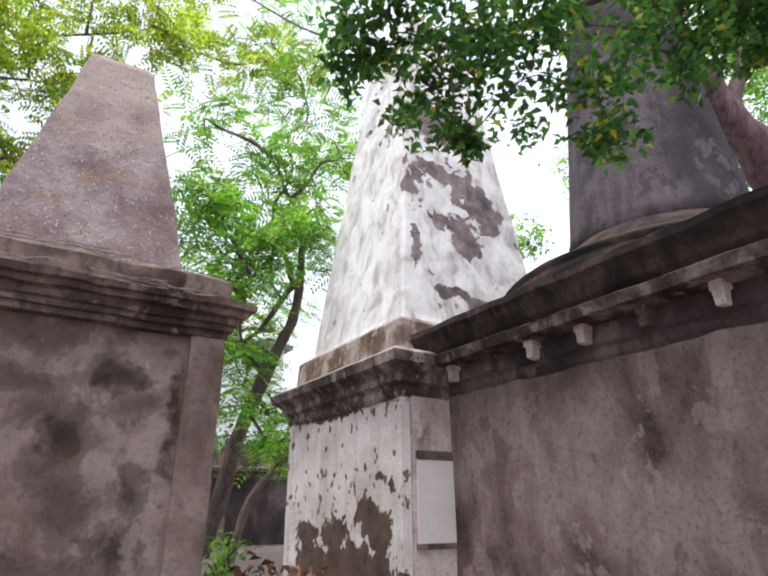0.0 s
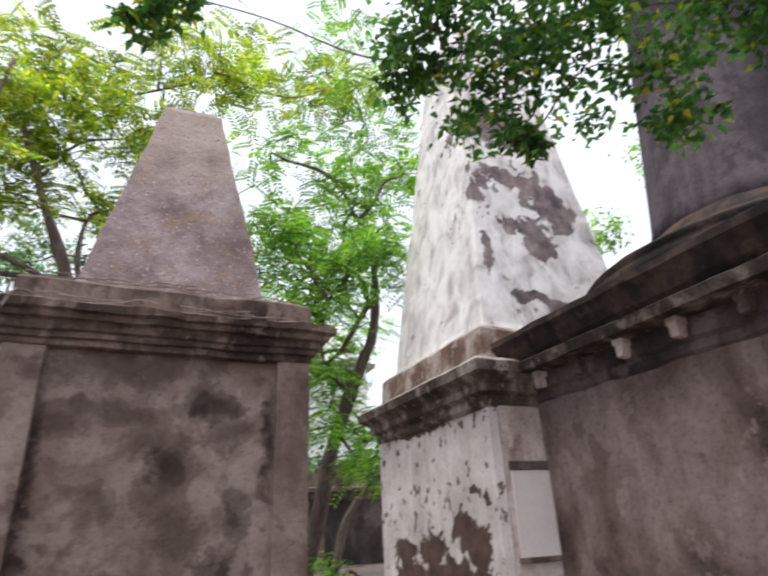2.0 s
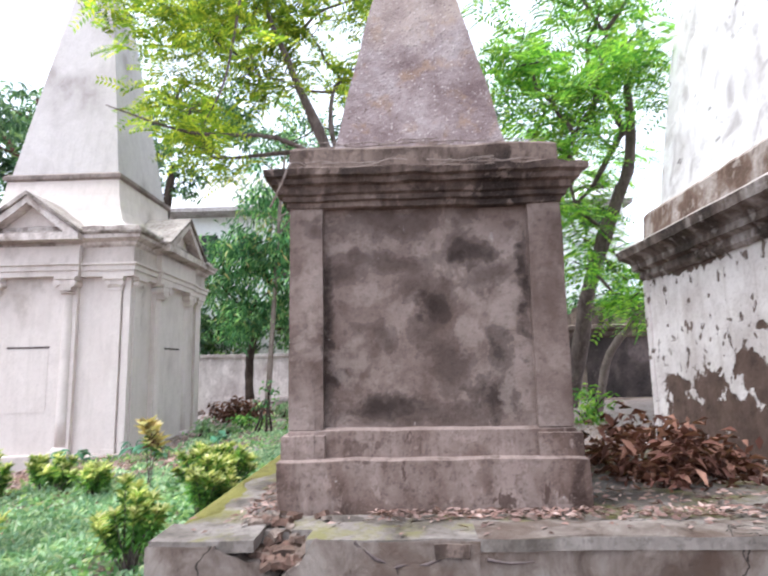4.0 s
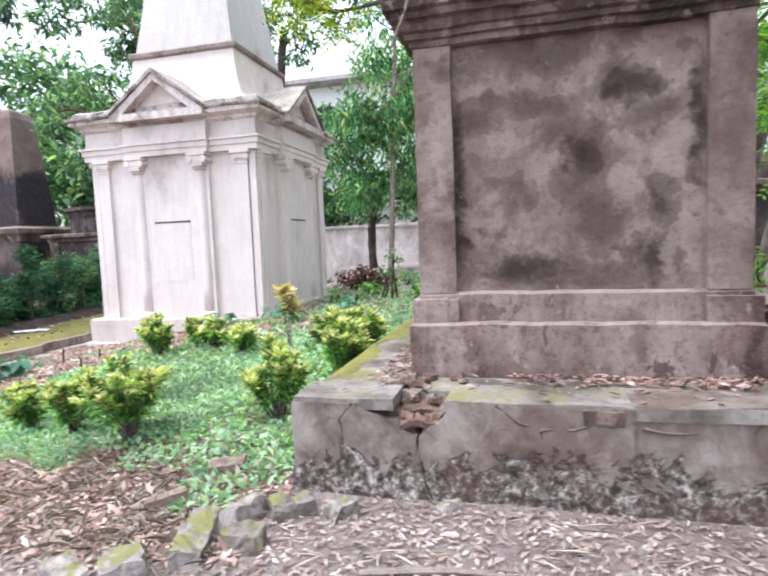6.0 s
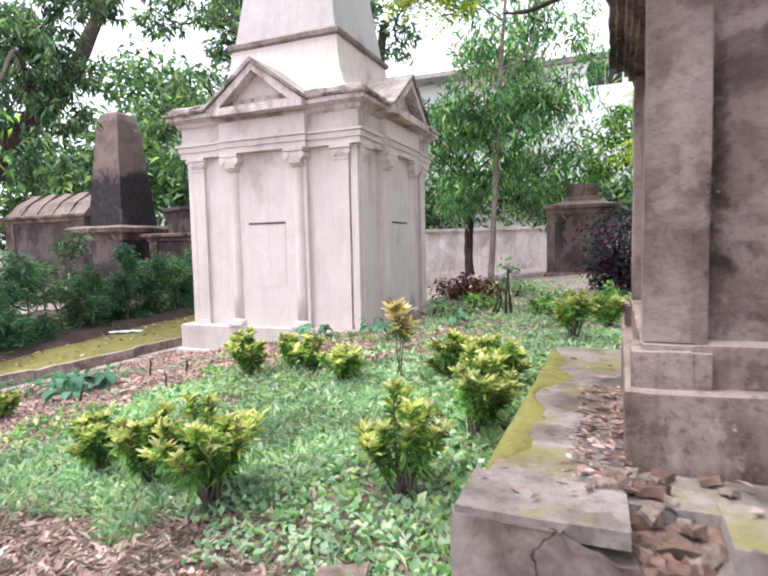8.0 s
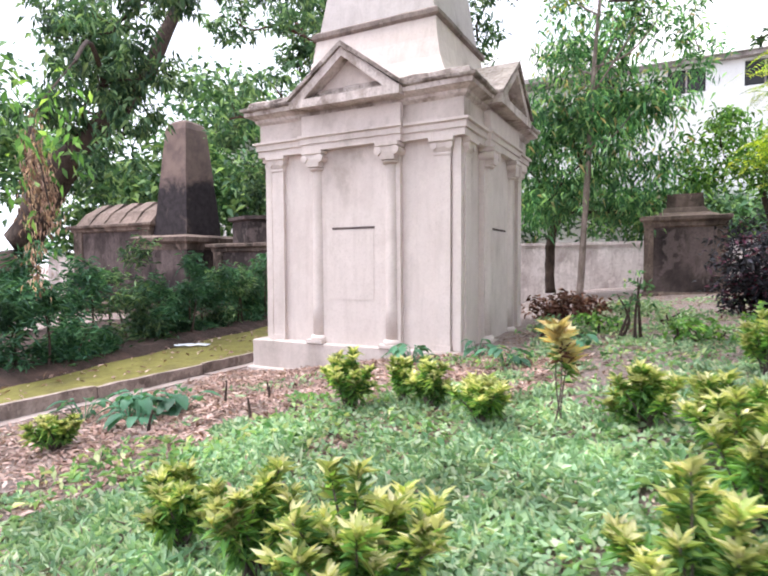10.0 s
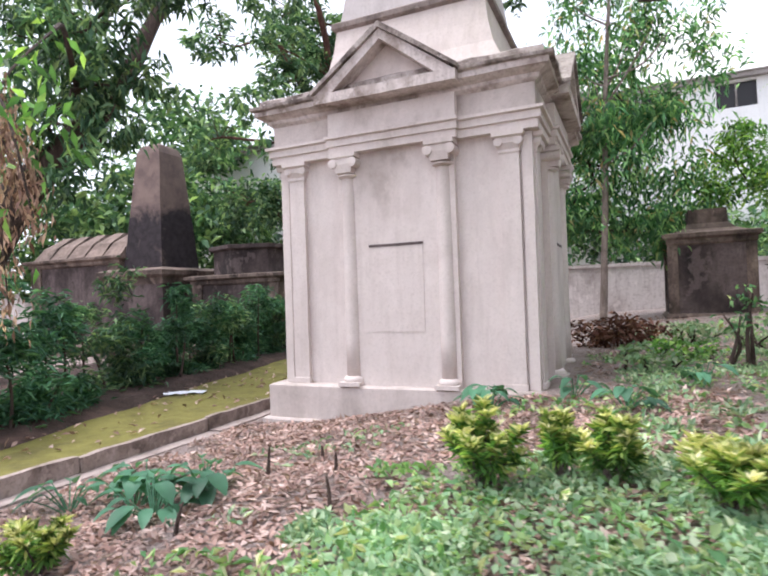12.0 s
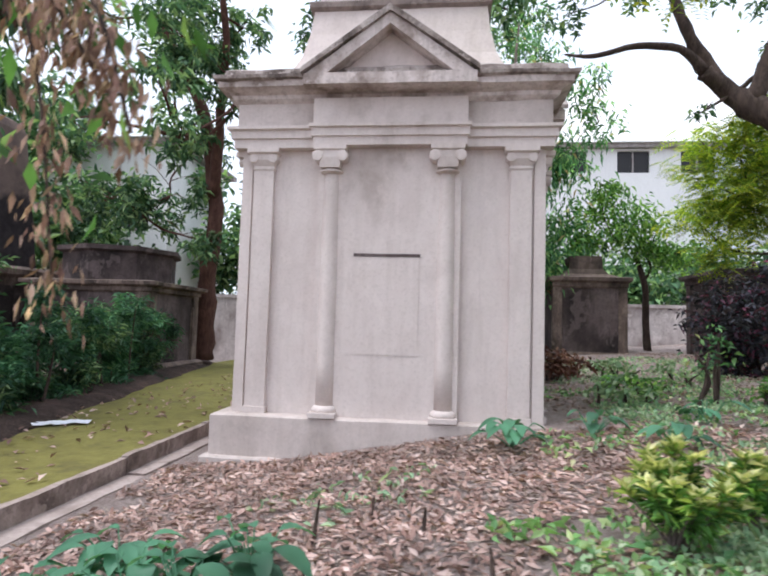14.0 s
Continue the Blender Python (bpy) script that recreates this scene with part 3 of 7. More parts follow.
DEAD = leafy("dry_hanging_leaves", [(0.0, (0.11, 0.06, 0.05)), (0.5, (0.27, 0.165, 0.14)), (1.0, (0.50, 0.36, 0.31))], 0.35, 0.8, gain=1.25, patch=8)
STRAW = leafy("bleached_straw", [(0.0, (0.26, 0.20, 0.16)), (0.6, (0.46, 0.38, 0.31)), (1.0, (0.66, 0.58, 0.51))], 0.04, 0.8, swing=0.25)
BARK_MID = barky("grey_brown_bark", (0.055, 0.04, 0.036), (0.20, 0.155, 0.14))
BARK = barky("dark_bark", (0.025, 0.018, 0.015), (0.10, 0.07, 0.058))
BARK_RED = barky("reddish_bark", (0.05, 0.024, 0.019), (0.135, 0.066, 0.051))
BARK_PALE = barky("pale_bark", (0.14, 0.105, 0.09), (0.32, 0.26, 0.23))
BARK_PURPLE = barky("purplish_bark", (0.06, 0.035, 0.04), (0.2, 0.13, 0.14))


# ---- building blocks ----
def part(name, bm, material, parent=None, label="", smooth=False):
    """Links a bmesh (or a mesh) as one mesh object, under a thing or a part."""
    if isinstance(bm, bmesh.types.BMesh):
        bmesh.ops.recalc_face_normals(bm, faces=bm.faces)
        me = bpy.data.meshes.new(name)
        bm.to_mesh(me)
        bm.free()
    else:
        me = bm
    if smooth:
        me.shade_smooth()
    me.materials.append(material)
    ob = new(name, me)
    ob.parent = parent
    if label:
        tagged(ob, label)
    return ob


def thing(name, label, category, group="", kind="", at=(0, 0, 0)):
    ob = new(name)
    ob.empty_display_size = 0.2
    ob.location = at
    return tagged(ob, label, category, group, kind)


def loft(bm, cx, cy, rings, breaks=None):
    """Stacks rectangular rings (half x, half y, z) into one closed body."""
    loops = []
    for hx, hy, z in rings:
        loops.append([bm.verts.new((cx + sx * hx, cy + sy * hy, z)) for sx, sy in ((-1, -1), (1, -1), (1, 1), (-1, 1))])
    for a, b in zip(loops, loops[1:]):
        for i in range(4):
            bm.faces.new((a[i], a[(i + 1) % 4], b[(i + 1) % 4], b[i]))
    bm.faces.new(loops[0][::-1])
    bm.faces.new(loops[-1])
    return bm


def box(bm, x0, x1, y0, y1, z0, z1):
    return loft(bm, (x0 + x1) / 2, (y0 + y1) / 2, [((x1 - x0) / 2, (y1 - y0) / 2, z0), ((x1 - x0) / 2, (y1 - y0) / 2, z1)])


def lathe(bm, cx, cy, rings, n=24, squash=1.0):
    """Stacks circles (radius, z) into one closed body."""
    loops = [[bm.verts.new((cx + r * math.cos(2 * math.pi * i / n), cy + squash * r * math.sin(2 * math.pi * i / n), z)) for i in range(n)] for r, z in rings]
    for a, b in zip(loops, loops[1:]):
        for i in range(n):
            bm.faces.new((a[i], a[(i + 1) % n], b[(i + 1) % n], b[i]))
    bm.faces.new(loops[0][::-1])
    bm.faces.new(loops[-1])
    return bm


def worn(bm, size=0.16, amp=0.008, freq=2.6, bevel=0.012):
    """Rounds the edges a little, cuts the faces up and makes them uneven, as old plaster is."""
    if bevel:
        sharp = [e for e in bm.edges if len(e.link_faces) == 2 and e.calc_face_angle(0) > 0.6]
        bmesh.ops.bevel(bm, geom=sharp, offset=bevel, segments=2, affect="EDGES", clamp_overlap=True)
    for _ in range(5):
        long_ones = [e for e in bm.edges if e.calc_length() > size * 1.6]
        if not long_ones or len(bm.verts) > 9000:
            break
        bmesh.ops.subdivide_edges(bm, edges=long_ones, cuts=1, use_grid_fill=True)
    for v in bm.verts:
        d = noise.noise_vector(v.co * freq) * amp + noise.noise_vector(v.co * freq * 4) * amp * 0.5
        v.co += d
    return bm


def tube(bm, pts, radii, sides=8, wobble=0.0):
    """A tapered limb along a smooth line through pts."""
    pts = [Vector(p) for p in pts]
    line, rad = [], []
    for i in range(len(pts) - 1):
        p0, p1, p2, p3 = pts[max(i - 1, 0)], pts[i], pts[i + 1], pts[min(i + 2, len(pts) - 1)]
        for k in range(4):
            u = k / 4
            line.append(0.5 * (2 * p1 + (p2 - p0) * u + (2 * p0 - 5 * p1 + 4 * p2 - p3) * u * u + (3 * p1 - p0 - 3 * p2 + p3) * u ** 3))
            rad.append(radii[i] * (1 - u) + radii[i + 1] * u)
    line.append(pts[-1])
    rad.append(radii[-1])
    rings = []
    for i, (p, r) in enumerate(zip(line, rad)):
        d = (line[min(i + 1, len(line) - 1)] - line[max(i - 1, 0)]).normalized()
        a = d.cross(Vector((0.31, 0.2, 0.93)) if abs(d.z) < 0.9 else Vector((1, 0.1, 0))).normalized()
        b = d.cross(a)
        ring = []
        for k in range(sides):
            t = 2 * math.pi * k / sides
            q = p + (a * math.cos(t) + b * math.sin(t)) * r
            if wobble:
                q += noise.noise_vector(q * (0.5 / max(r, 0.02))) * r * wobble
            ring.append(bm.verts.new(q))
        rings.append(ring)
    for a, b in zip(rings, rings[1:]):
        for k in range(sides):
            bm.faces.new((a[k], a[(k + 1) % sides], b[(k + 1) % sides], b[k]))
    bm.faces.new(rings[0][::-1])
    bm.faces.new(rings[-1])
    return bm


def leaf_mesh(name, at, way, up, length, width, droop=0.15, fold=0.12):
    """One mesh of folded four-cornered leaves: places, directions, face normals, sizes, as arrays."""
    n = len(at)
    way = way / np.linalg.norm(way, axis=1, keepdims=True)
    side = np.cross(way, up)
    side /= np.maximum(np.linalg.norm(side, axis=1, keepdims=True), 1e-6)
    nor = np.cross(side, way)
    L, W = np.reshape(length, (-1, 1)) * np.ones((n, 1)), np.reshape(width, (-1, 1)) * np.ones((n, 1))
    mid = at + way * L * 0.45
    v = np.empty((n, 4, 3))
    v[:, 0] = at
    lift = np.minimum(L * fold, W * 0.32)
    v[:, 1] = mid + side * W * 0.5 + nor * lift
    v[:, 2] = at + way * L + np.array((0, 0, -1.0)) * L * droop
    v[:, 3] = mid - side * W * 0.5 + nor * lift
    me = bpy.data.meshes.new(name)
    me.vertices.add(n * 4)
    me.vertices.foreach_set("co", v.reshape(-1))
    me.loops.add(n * 6)
    me.loops.foreach_set("vertex_index", (np.arange(n)[:, None] * 4 + np.array((0, 1, 2, 0, 2, 3))).reshape(-1).astype(np.int32))
    me.polygons.add(n * 2)
    me.polygons.foreach_set("loop_start", (np.arange(n * 2) * 3).astype(np.int32))
    me.update(calc_edges=True)
    me.validate()
    return me


def scatter(rng, blobs, per, flat=0.7, spread=0.2):
    """Places in clumps inside round masses (x, y, z, radius), with gaps between the clumps."""
    out = []
    for x, y, z, r in blobs:
        clumps = max(5, int(9 + 9 * r))
        c = rng.normal(size=(clumps, 3))
        c *= (rng.random((clumps, 1)) ** 0.4) / np.linalg.norm(c, axis=1, keepdims=True)
        c = c * np.array((r, r, r * 0.8)) + np.array((x, y, z))
        k = max(4, int(per / clumps))
        p = np.repeat(c, k, axis=0) + rng.normal(size=(clumps * k, 3)) * np.array((1, 1, flat)) * r * spread
        out.append(p)
    return np.concatenate(out)


def foliage(name, seed, blobs, per, size, aspect=0.45, droop=0.2, hang=0.3, spread=0.2):
    """A crown of single leaves in clumps. hang: how far the leaves point down. per: leaves in each mass of 1 m."""
    rng = np.random.default_rng(seed)
    pts = np.concatenate([scatter(rng, [b], int(per * max(b[3], 0.25) ** 1.6), spread=spread) for b in blobs])
    n = len(pts)
    way = rng.normal(size=(n, 3))
    way[:, 2] = way[:, 2] * 0.5 - hang
    up = rng.normal(size=(n, 3)) * 0.5 + np.array((0, 0, 1.0))
    L = size * (0.6 + 0.7 * rng.random(n))
    return leaf_mesh(name, pts, way, up, L, L * aspect, droop)


def fronds(name, seed, blobs, per, rachis=0.45, pairs=8, leaflet=0.11, width=0.042):
    """A crown of feathery leaves, each with pairs of leaflets along a stalk."""
    rng = np.random.default_rng(seed)
    pts = np.concatenate([scatter(rng, [b], int(per * max(b[3], 0.25) ** 1.6), spread=0.28) for b in blobs])
    n = len(pts)
    way = rng.normal(size=(n, 3))
    way[:, 2] = way[:, 2] * 0.3 - 0.15
    way /= np.linalg.norm(way, axis=1, keepdims=True)
    nor = rng.normal(size=(n, 3)) * 0.35 + np.array((0, 0, 1.0))
    side = np.cross(way, nor)
    side /= np.linalg.norm(side, axis=1, keepdims=True)
    size = 0.7 + 0.6 * rng.random((n, 1))
    A, D, U, L = [], [], [], []
    for k in range(pairs):
        u = (k + 1) / pairs
        base = pts + way * rachis * size * u - np.array((0, 0, 1.0)) * rachis * size * 0.25 * u * u
        for s in (-1, 1):
            A.append(base)
            D.append(side * s + way * 0.45)
            U.append(nor)
            L.append(leaflet * size[:, 0] * (1.1 - 0.5 * abs(u - 0.4)))
    return leaf_mesh(name, np.concatenate(A), np.concatenate(D), np.concatenate(U), np.concatenate(L), width, 0.1, 0.03)


def tree(name, label, bark, limbs, crown, leaf, group=""):
    """limbs: the trunk first, then boughs, each (points, radii); crown: a mesh of leaves."""
    base = limbs[0][0][0]
    t = thing(name, label, "tree", group, at=base)
    off = Matrix.Translation(-Vector(base))
    for i, (pts, radii) in enumerate(limbs):
        bm = tube(bmesh.new(), pts, radii, 10 if i == 0 else 7, 0.35)
        bmesh.ops.transform(bm, matrix=off, verts=bm.verts)
        part("trunk" if i == 0 else "limb", bm, bark, t, smooth=True)
    crown.transform(off)
    part("crown", crown, leaf, t)
    return t


def boughs(seed, fork, blobs, r0=0.07, r1=0.012, low=None):
    """Limbs that run to the heart of each leaf mass; later ones fork off nearer earlier limbs, as boughs do."""
    rng = random.Random(seed)
    out, joints = [], [Vector(fork)]
    for x, y, z, r in sorted(blobs, key=lambda b: (Vector(b[:3]) - Vector(fork)).length):
        b = Vector((x, y, z))
        a = min(joints, key=lambda j: (j - b).length + 0.35 * abs(rng.random()) + (0.8 if j.z > b.z + 0.3 else 0))
        span = (b - a).length
        k = r0 if a == joints[0] else r0 * 0.55
        bend = [a.lerp(b, u) + Vector((rng.uniform(-1, 1), rng.uniform(-1, 1), rng.uniform(-0.5, 0.9))) * 0.10 * span for u in (0.35, 0.7)]
        tip = b + Vector((rng.uniform(-1, 1), rng.uniform(-1, 1), rng.uniform(-0.3, 0.8))).normalized() * r * 0.6
        out.append(([a, bend[0], bend[1], b, tip], [k, k * 0.8, k * 0.6, k * 0.4, r1]))
        joints += [bend[0], bend[1], b]
        for _ in range(3):
            q = bend[1].lerp(b, rng.random())
            e = q + Vector((rng.uniform(-1, 1), rng.uniform(-1, 1), rng.uniform(-0.6, 0.8))).normalized() * r * rng.uniform(0.6, 1.1)
            out.append(([q, q.lerp(e, 0.5) + Vector((0, 0, 0.08 * r)), e], [k * 0.3, k * 0.2, r1 * 0.6]))
    return out


def rise(x, lo, hi):
    u = min(max((x - lo) / (hi - lo), 0), 1)
    return u * u * (3 - 2 * u)


def ground_z(x, y):
    """Height of the soil: falls to the west, climbs a little to the north."""
    west = -0.12 + 0.073 * min(max(x, -9.6) + 1.5, 0)
    north = (0.30 * rise(y, 3.2, 7.0) + 0.02 * min(max(y - 7, 0), 16)) * rise(x, -9.5, -4.5)
    west += 0.06 * rise(-x, 7.6, 8.7)
    east = 0.14 * rise(x, 1.0, 3.0) * rise(y, 3.5, 5.0)
    rough = 0.035 * noise.noise(Vector((x * 0.9, y * 0.9, 3.0))) + 0.012 * noise.noise(Vector((x * 3.1, y * 3.1, 7.0)))
    return west + north + east + rough * rise(60 - abs(x) - abs(y), 0, 30)


# ---- the ground, the path, the far walls ----
def ground_sheet():
    def steps(lo, hi, step, far):
        inner = list(np.arange(lo, hi + 1e-6, step))
        out, d, x = [], step, hi
        while x < far:
            d *= 1.35
            x += d
            out.append(x)
        neg, d, x = [], step, lo
        while x > -far:
            d *= 1.35
            x -= d
            neg.append(x)
        return neg[::-1] + inner + out
    xs, ys = steps(-14, 5, 0.13, 900), steps(-3, 14, 0.13, 900)
    verts = [(x, y, ground_z(x, y)) for y in ys for x in xs]
    nx = len(xs)
    faces = [(j * nx + i, j * nx + i + 1, (j + 1) * nx + i + 1, (j + 1) * nx + i) for j in range(len(ys) - 1) for i in range(nx - 1)]
    me = bpy.data.meshes.new("ground")
    me.from_pydata(verts, [], faces)
    return tagged(part("ground", me, SOIL, smooth=True), "brown soil strewn with leaves and bare patches", "ground", kind="structure")


ground_sheet()
bm = bmesh.new()
box(bm, -13.6, -9.12, -14, 40, -1.0, -0.42)
worn(bm, 0.5, 0.015, 0.9, 0.02)
tagged(part("path", bm, MOSSY), "cement path overgrown with yellow-green moss", "path", kind="structure")
kerb = tagged(new("kerb"), "worn low brick kerb along the mossy path", "kerb", kind="structure")
edging = tagged(new("edging"), "pale worn cement strip below the kerb of the path", "kerb", kind="structure")
for k in range(22):
    bm = bmesh.new()
    box(bm, -9.125, -9.045, -10 + k * 1.9, -10 + k * 1.9 + 1.88, -1.0, -0.405 + 0.012 * ((k * 7) % 3))
    part("kerb_stone", worn(bm, 0.12, 0.014, 3.0, 0.02), KERB, kerb)
    bm = bmesh.new()
    box(bm, -9.04, -8.84, -10 + k * 1.9, -10 + k * 1.9 + 1.89, -1.0, -0.575 + 0.010 * ((k * 5) % 3))
    part("edging_slab", worn(bm, 0.2, 0.014, 2.0, 0.02), EDGING, edging)


def bed_edge(y):
    """Where the earth of the hedge meets the path: the bed runs askew to it."""
    return min(-10.15 - 0.225 * (y - 6.95), -9.9) + 0.12 * noise.noise(Vector((y * 0.9, 2.0, 4.0)))


def hedge_bed():
    ys = [-2 + 0.2 * k for k in range(120)]
    us = [0, 0.08, 0.2, 0.4, 0.7, 1.1, 1.6, 2.4, 3.4, 5.0]
    verts, faces = [], []
    for y in ys:
        for u in us:
            x = bed_edge(y) - u
            z = -0.46 + 0.16 * rise(u, -0.05, 0.5) + 0.07 * noise.noise(Vector((x * 2.2, y * 2.2, 9.0))) * rise(u, 0, 0.4)
            verts.append((x, y, z))
    n = len(us)
    for j in range(len(ys) - 1):
        for i in range(n - 1):
            faces.append((j * n + i, j * n + i + 1, (j + 1) * n + i + 1, (j + 1) * n + i))
    me = bpy.data.meshes.new("hedge_bed")
    me.from_pydata(verts, [], faces)
    tagged(part("hedge_bed", me, EARTH, smooth=True), "dark bank of bare earth under the hedge", "soil", kind="structure")


hedge_bed()
bm = bmesh.new()
box(bm, -40, 40, 25.2, 25.5, -1.2, 1.95)
box(bm, -40, 40, 25.14, 25.56, 1.95, 2.07)
tagged(part("boundary_wall", bm, BOUNDARY), "stained pinkish plastered boundary wall behind the graves", "wall", kind="structure")


def far_house(name, label, x0, x1, y0, y1, top, ridge, windows, sill, head, overhang=0.45, roofing=None):
    h = thing(name, label, "building", at=((x0 + x1) / 2, (y0 + y1) / 2, 0))
    off = Matrix.Translation((-(x0 + x1) / 2, -(y0 + y1) / 2, 0))

    def add(bmx, mat, nm, parent=h, lab=""):
        bmesh.ops.transform(bmx, matrix=off, verts=bmx.verts)
        return part(nm, bmx, mat, parent, lab)
    cuts = sorted(windows)
    b = box(bmesh.new(), x0, x1, y0 + 0.3, y1, -1, top)
    add(b, HOUSE, "inner_wall")
    b = box(bmesh.new(), x0, x1, y0, y0 + 0.3, -1, sill)
    add(b, HOUSE, "wall")
    b = box(bmesh.new(), x0, x1, y0, y0 + 0.3, head, top)
    add(b, HOUSE, "wall")
    edges = [x0] + [e for w in cuts for e in w] + [x1]
    for a, c in zip(edges[::2], edges[1::2]):
        b = box(bmesh.new(), a, c, y0, y0 + 0.3, sill, head)
        add(b, HOUSE, "wall")
    for a, c in cuts:
        b = box(bmesh.new(), a, c, y0 + 0.2, y0 + 0.27, sill, head)
        w = add(b, GLASS, "window", lab="dark unlit window")
        b = box(bmesh.new(), (a + c) / 2 - 0.05, (a + c) / 2 + 0.05, y0 + 0.12, y0 + 0.2, sill, head)
        part("mullion", b, EAVE, w).matrix_basis = off
    b = box(bmesh.new(), x0 - 0.6, x1 + 0.6, y0 - overhang, y1 + 0.6, top, top + 0.28)
    add(b, EAVE, "eave")
    b = bmesh.new()
    ym = (y0 + y1) / 2
    loft(b, (x0 + x1) / 2, ym, [((x1 - x0) / 2 + 0.5, (y1 - y0) / 2 + max(overhang, 0.7), top + 0.28), ((x1 - x0) / 2 - (ridge - top) * 0.35, 0.2, ridge)])
    add(b, roofing or HOUSE, "roof")


far_house("white_house", "tall white house with a pale roof and small dark windows", -5.9, 17, 42, 52, 13.4, 20, [(-4.8 + 4.1 * k - 2.1, -2.7 + 4.1 * k - 2.1) for k in range(1, 6)], 11.75, 13.25)
far_house("white_annexe", "white house wing with a wide grey eave, half behind trees", -16.5, -6.0, 39.5, 47, 12.5, 16.8, [(-15 + 3 * k, -13.4 + 3 * k) for k in range(3)], 9.5, 11.2, 1.7, ROOFING)
far_house("garden_house", "white plastered house seen between dark trees", -31, -20.5, 31, 38, 10.2, 10.9, [(-29.5 + 3.2 * k, -28 + 3.2 * k) for k in range(3)], 5.6, 7.6)


# ---- the pale tomb ----
def turned(bm, k, cx, cy):
    bmesh.ops.transform(bm, matrix=Matrix.Translation((cx, cy, 0)) @ Matrix.Rotation(k * math.pi / 2, 4, "Z"), verts=bm.verts)
    return bm


def pale_tomb(cx, cy):
    t = thing("pale_tomb", "pale limewashed tomb with engaged columns, pediments and a tall obelisk", "tomb", at=(cx, cy, 0))

    def add(nm, bmx, mat, parent=t, lab="", smooth=False):
        ob = part(nm, bmx, mat, parent, lab, smooth)
        return ob
    z0 = (0, 0)
    b = loft(bmesh.new(), *z0, [(1.97, 1.93, -1.0), (1.97, 1.93, -0.47), (1.95, 1.91, -0.45)])
    add("footing", worn(b, 0.3, 0.012), PALE_LOW)
    b = loft(bmesh.new(), *z0, [(1.90, 1.86, -0.6), (1.90, 1.86, -0.02), (1.87, 1.83, 0.0)])
    add("plinth", worn(b, 0.25, 0.008), PALE_LOW)
    b = loft(bmesh.new(), *z0, [(1.68, 1.66, 0.0), (1.68, 1.66, 3.02)])
    body = add("body", worn(b, 0.3, 0.004, 1.5), PALE)
    # entablature
    b = loft(bmesh.new(), *z0, [(1.80, 1.78, 3.0), (1.80, 1.78, 3.10), (1.83, 1.81, 3.105), (1.83, 1.81, 3.19), (1.87, 1.85, 3.2), (1.87, 1.85, 3.235), (1.78, 1.76, 3.24)])
    add("architrave", worn(b, 0.3, 0.004, 2, 0.004), PALE)
    b = loft(bmesh.new(), *z0, [(1.775, 1.755, 3.2), (1.775, 1.755, 3.56)])
    add("frieze", worn(b, 0.3, 0.005, 2, 0), PALE_LOW)
    b = loft(bmesh.new(), *z0, [(1.78, 1.76, 3.52), (1.83, 1.81, 3.56), (1.84, 1.82, 3.60), (1.93, 1.92, 3.64), (1.96, 1.95, 3.65), (1.96, 1.95, 3.71), (1.97, 1.96, 3.72), (1.8, 1.8, 3.73)])
    add("cornice", worn(b, 0.22, 0.010, 3.0, 0.004), PALE_TOP, lab="brown-stained moulded cornice")
    b = loft(bmesh.new(), *z0, [(1.96, 1.95, 3.715), (2.0, 1.99, 3.73), (2.01, 2.0, 3.765), (1.92, 1.91, 3.785), (1.90, 1.89, 3.87), (1.85, 1.84, 3.90), (1.5, 1.5, 3.95)])
    add("cornice_top", worn(b, 0.13, 0.018, 4.0, 0.004), PALE_WORN, lab="chipped dark-weathered cornice edge")
    b = loft(bmesh.new(), *z0, [(1.70, 1.69, 3.86), (1.46, 1.45, 3.96), (1.31, 1.30, 4.12), (1.20, 1.20, 4.36), (1.13, 1.13, 4.68), (1.09, 1.09, 5.02)])
    add("roof", worn(b, 0.25, 0.006, 2, 0.01), PALE)
    b = loft(bmesh.new(), *z0, [(1.10, 1.10, 5.0), (1.15, 1.15, 5.03), (1.15, 1.15, 5.10), (1.08, 1.08, 5.15)])
    add("band", worn(b, 0.25, 0.006, 3, 0.006), BAND, lab="dark cement band under the obelisk")
    b = loft(bmesh.new(), *z0, [(1.05, 1.05, 5.12), (0.40, 0.40, 9.45), (0.04, 0.04, 9.85)])
    add("obelisk", worn(b, 0.35, 0.008, 1.5, 0.02), PALE_GREY, lab="tall greyish obelisk shaft")
    for k in range(4):
        v = 1.68 if k % 2 else 1.66
        # the middle bay stands a little proud
        b = box(bmesh.new(), -0.80, 0.80, -v - 0.085, -v + 0.1, 0.0, 3.0)
        add("bay", turned(worn(b, 0.3, 0.003, 2, 0.008), k, 0, 0), PALE)
        b = loft(bmesh.new(), 0, -v - 0.11, [(0.86, 0.09, 3.004), (0.86, 0.09, 3.10), (0.88, 0.115, 3.104), (0.88, 0.115, 3.19), (0.90, 0.15, 3.2), (0.90, 0.15, 3.235), (0.86, 0.09, 3.24), (0.86, 0.09, 3.54)])
        add("entablature_break", turned(worn(b, 0.3, 0.004, 2, 0.004), k, 0, 0), PALE)
        # a sunk tablet: four strips of frame round a set-back field
        b = bmesh.new()
        box(b, -0.36, 0.36, -v - 0.091, -v - 0.03, 0.69, 1.77)
        field = add("tablet", turned(worn(b, 0.3, 0.002, 2, 0.006), k, 0, 0), PALE, lab="plain blank tablet")
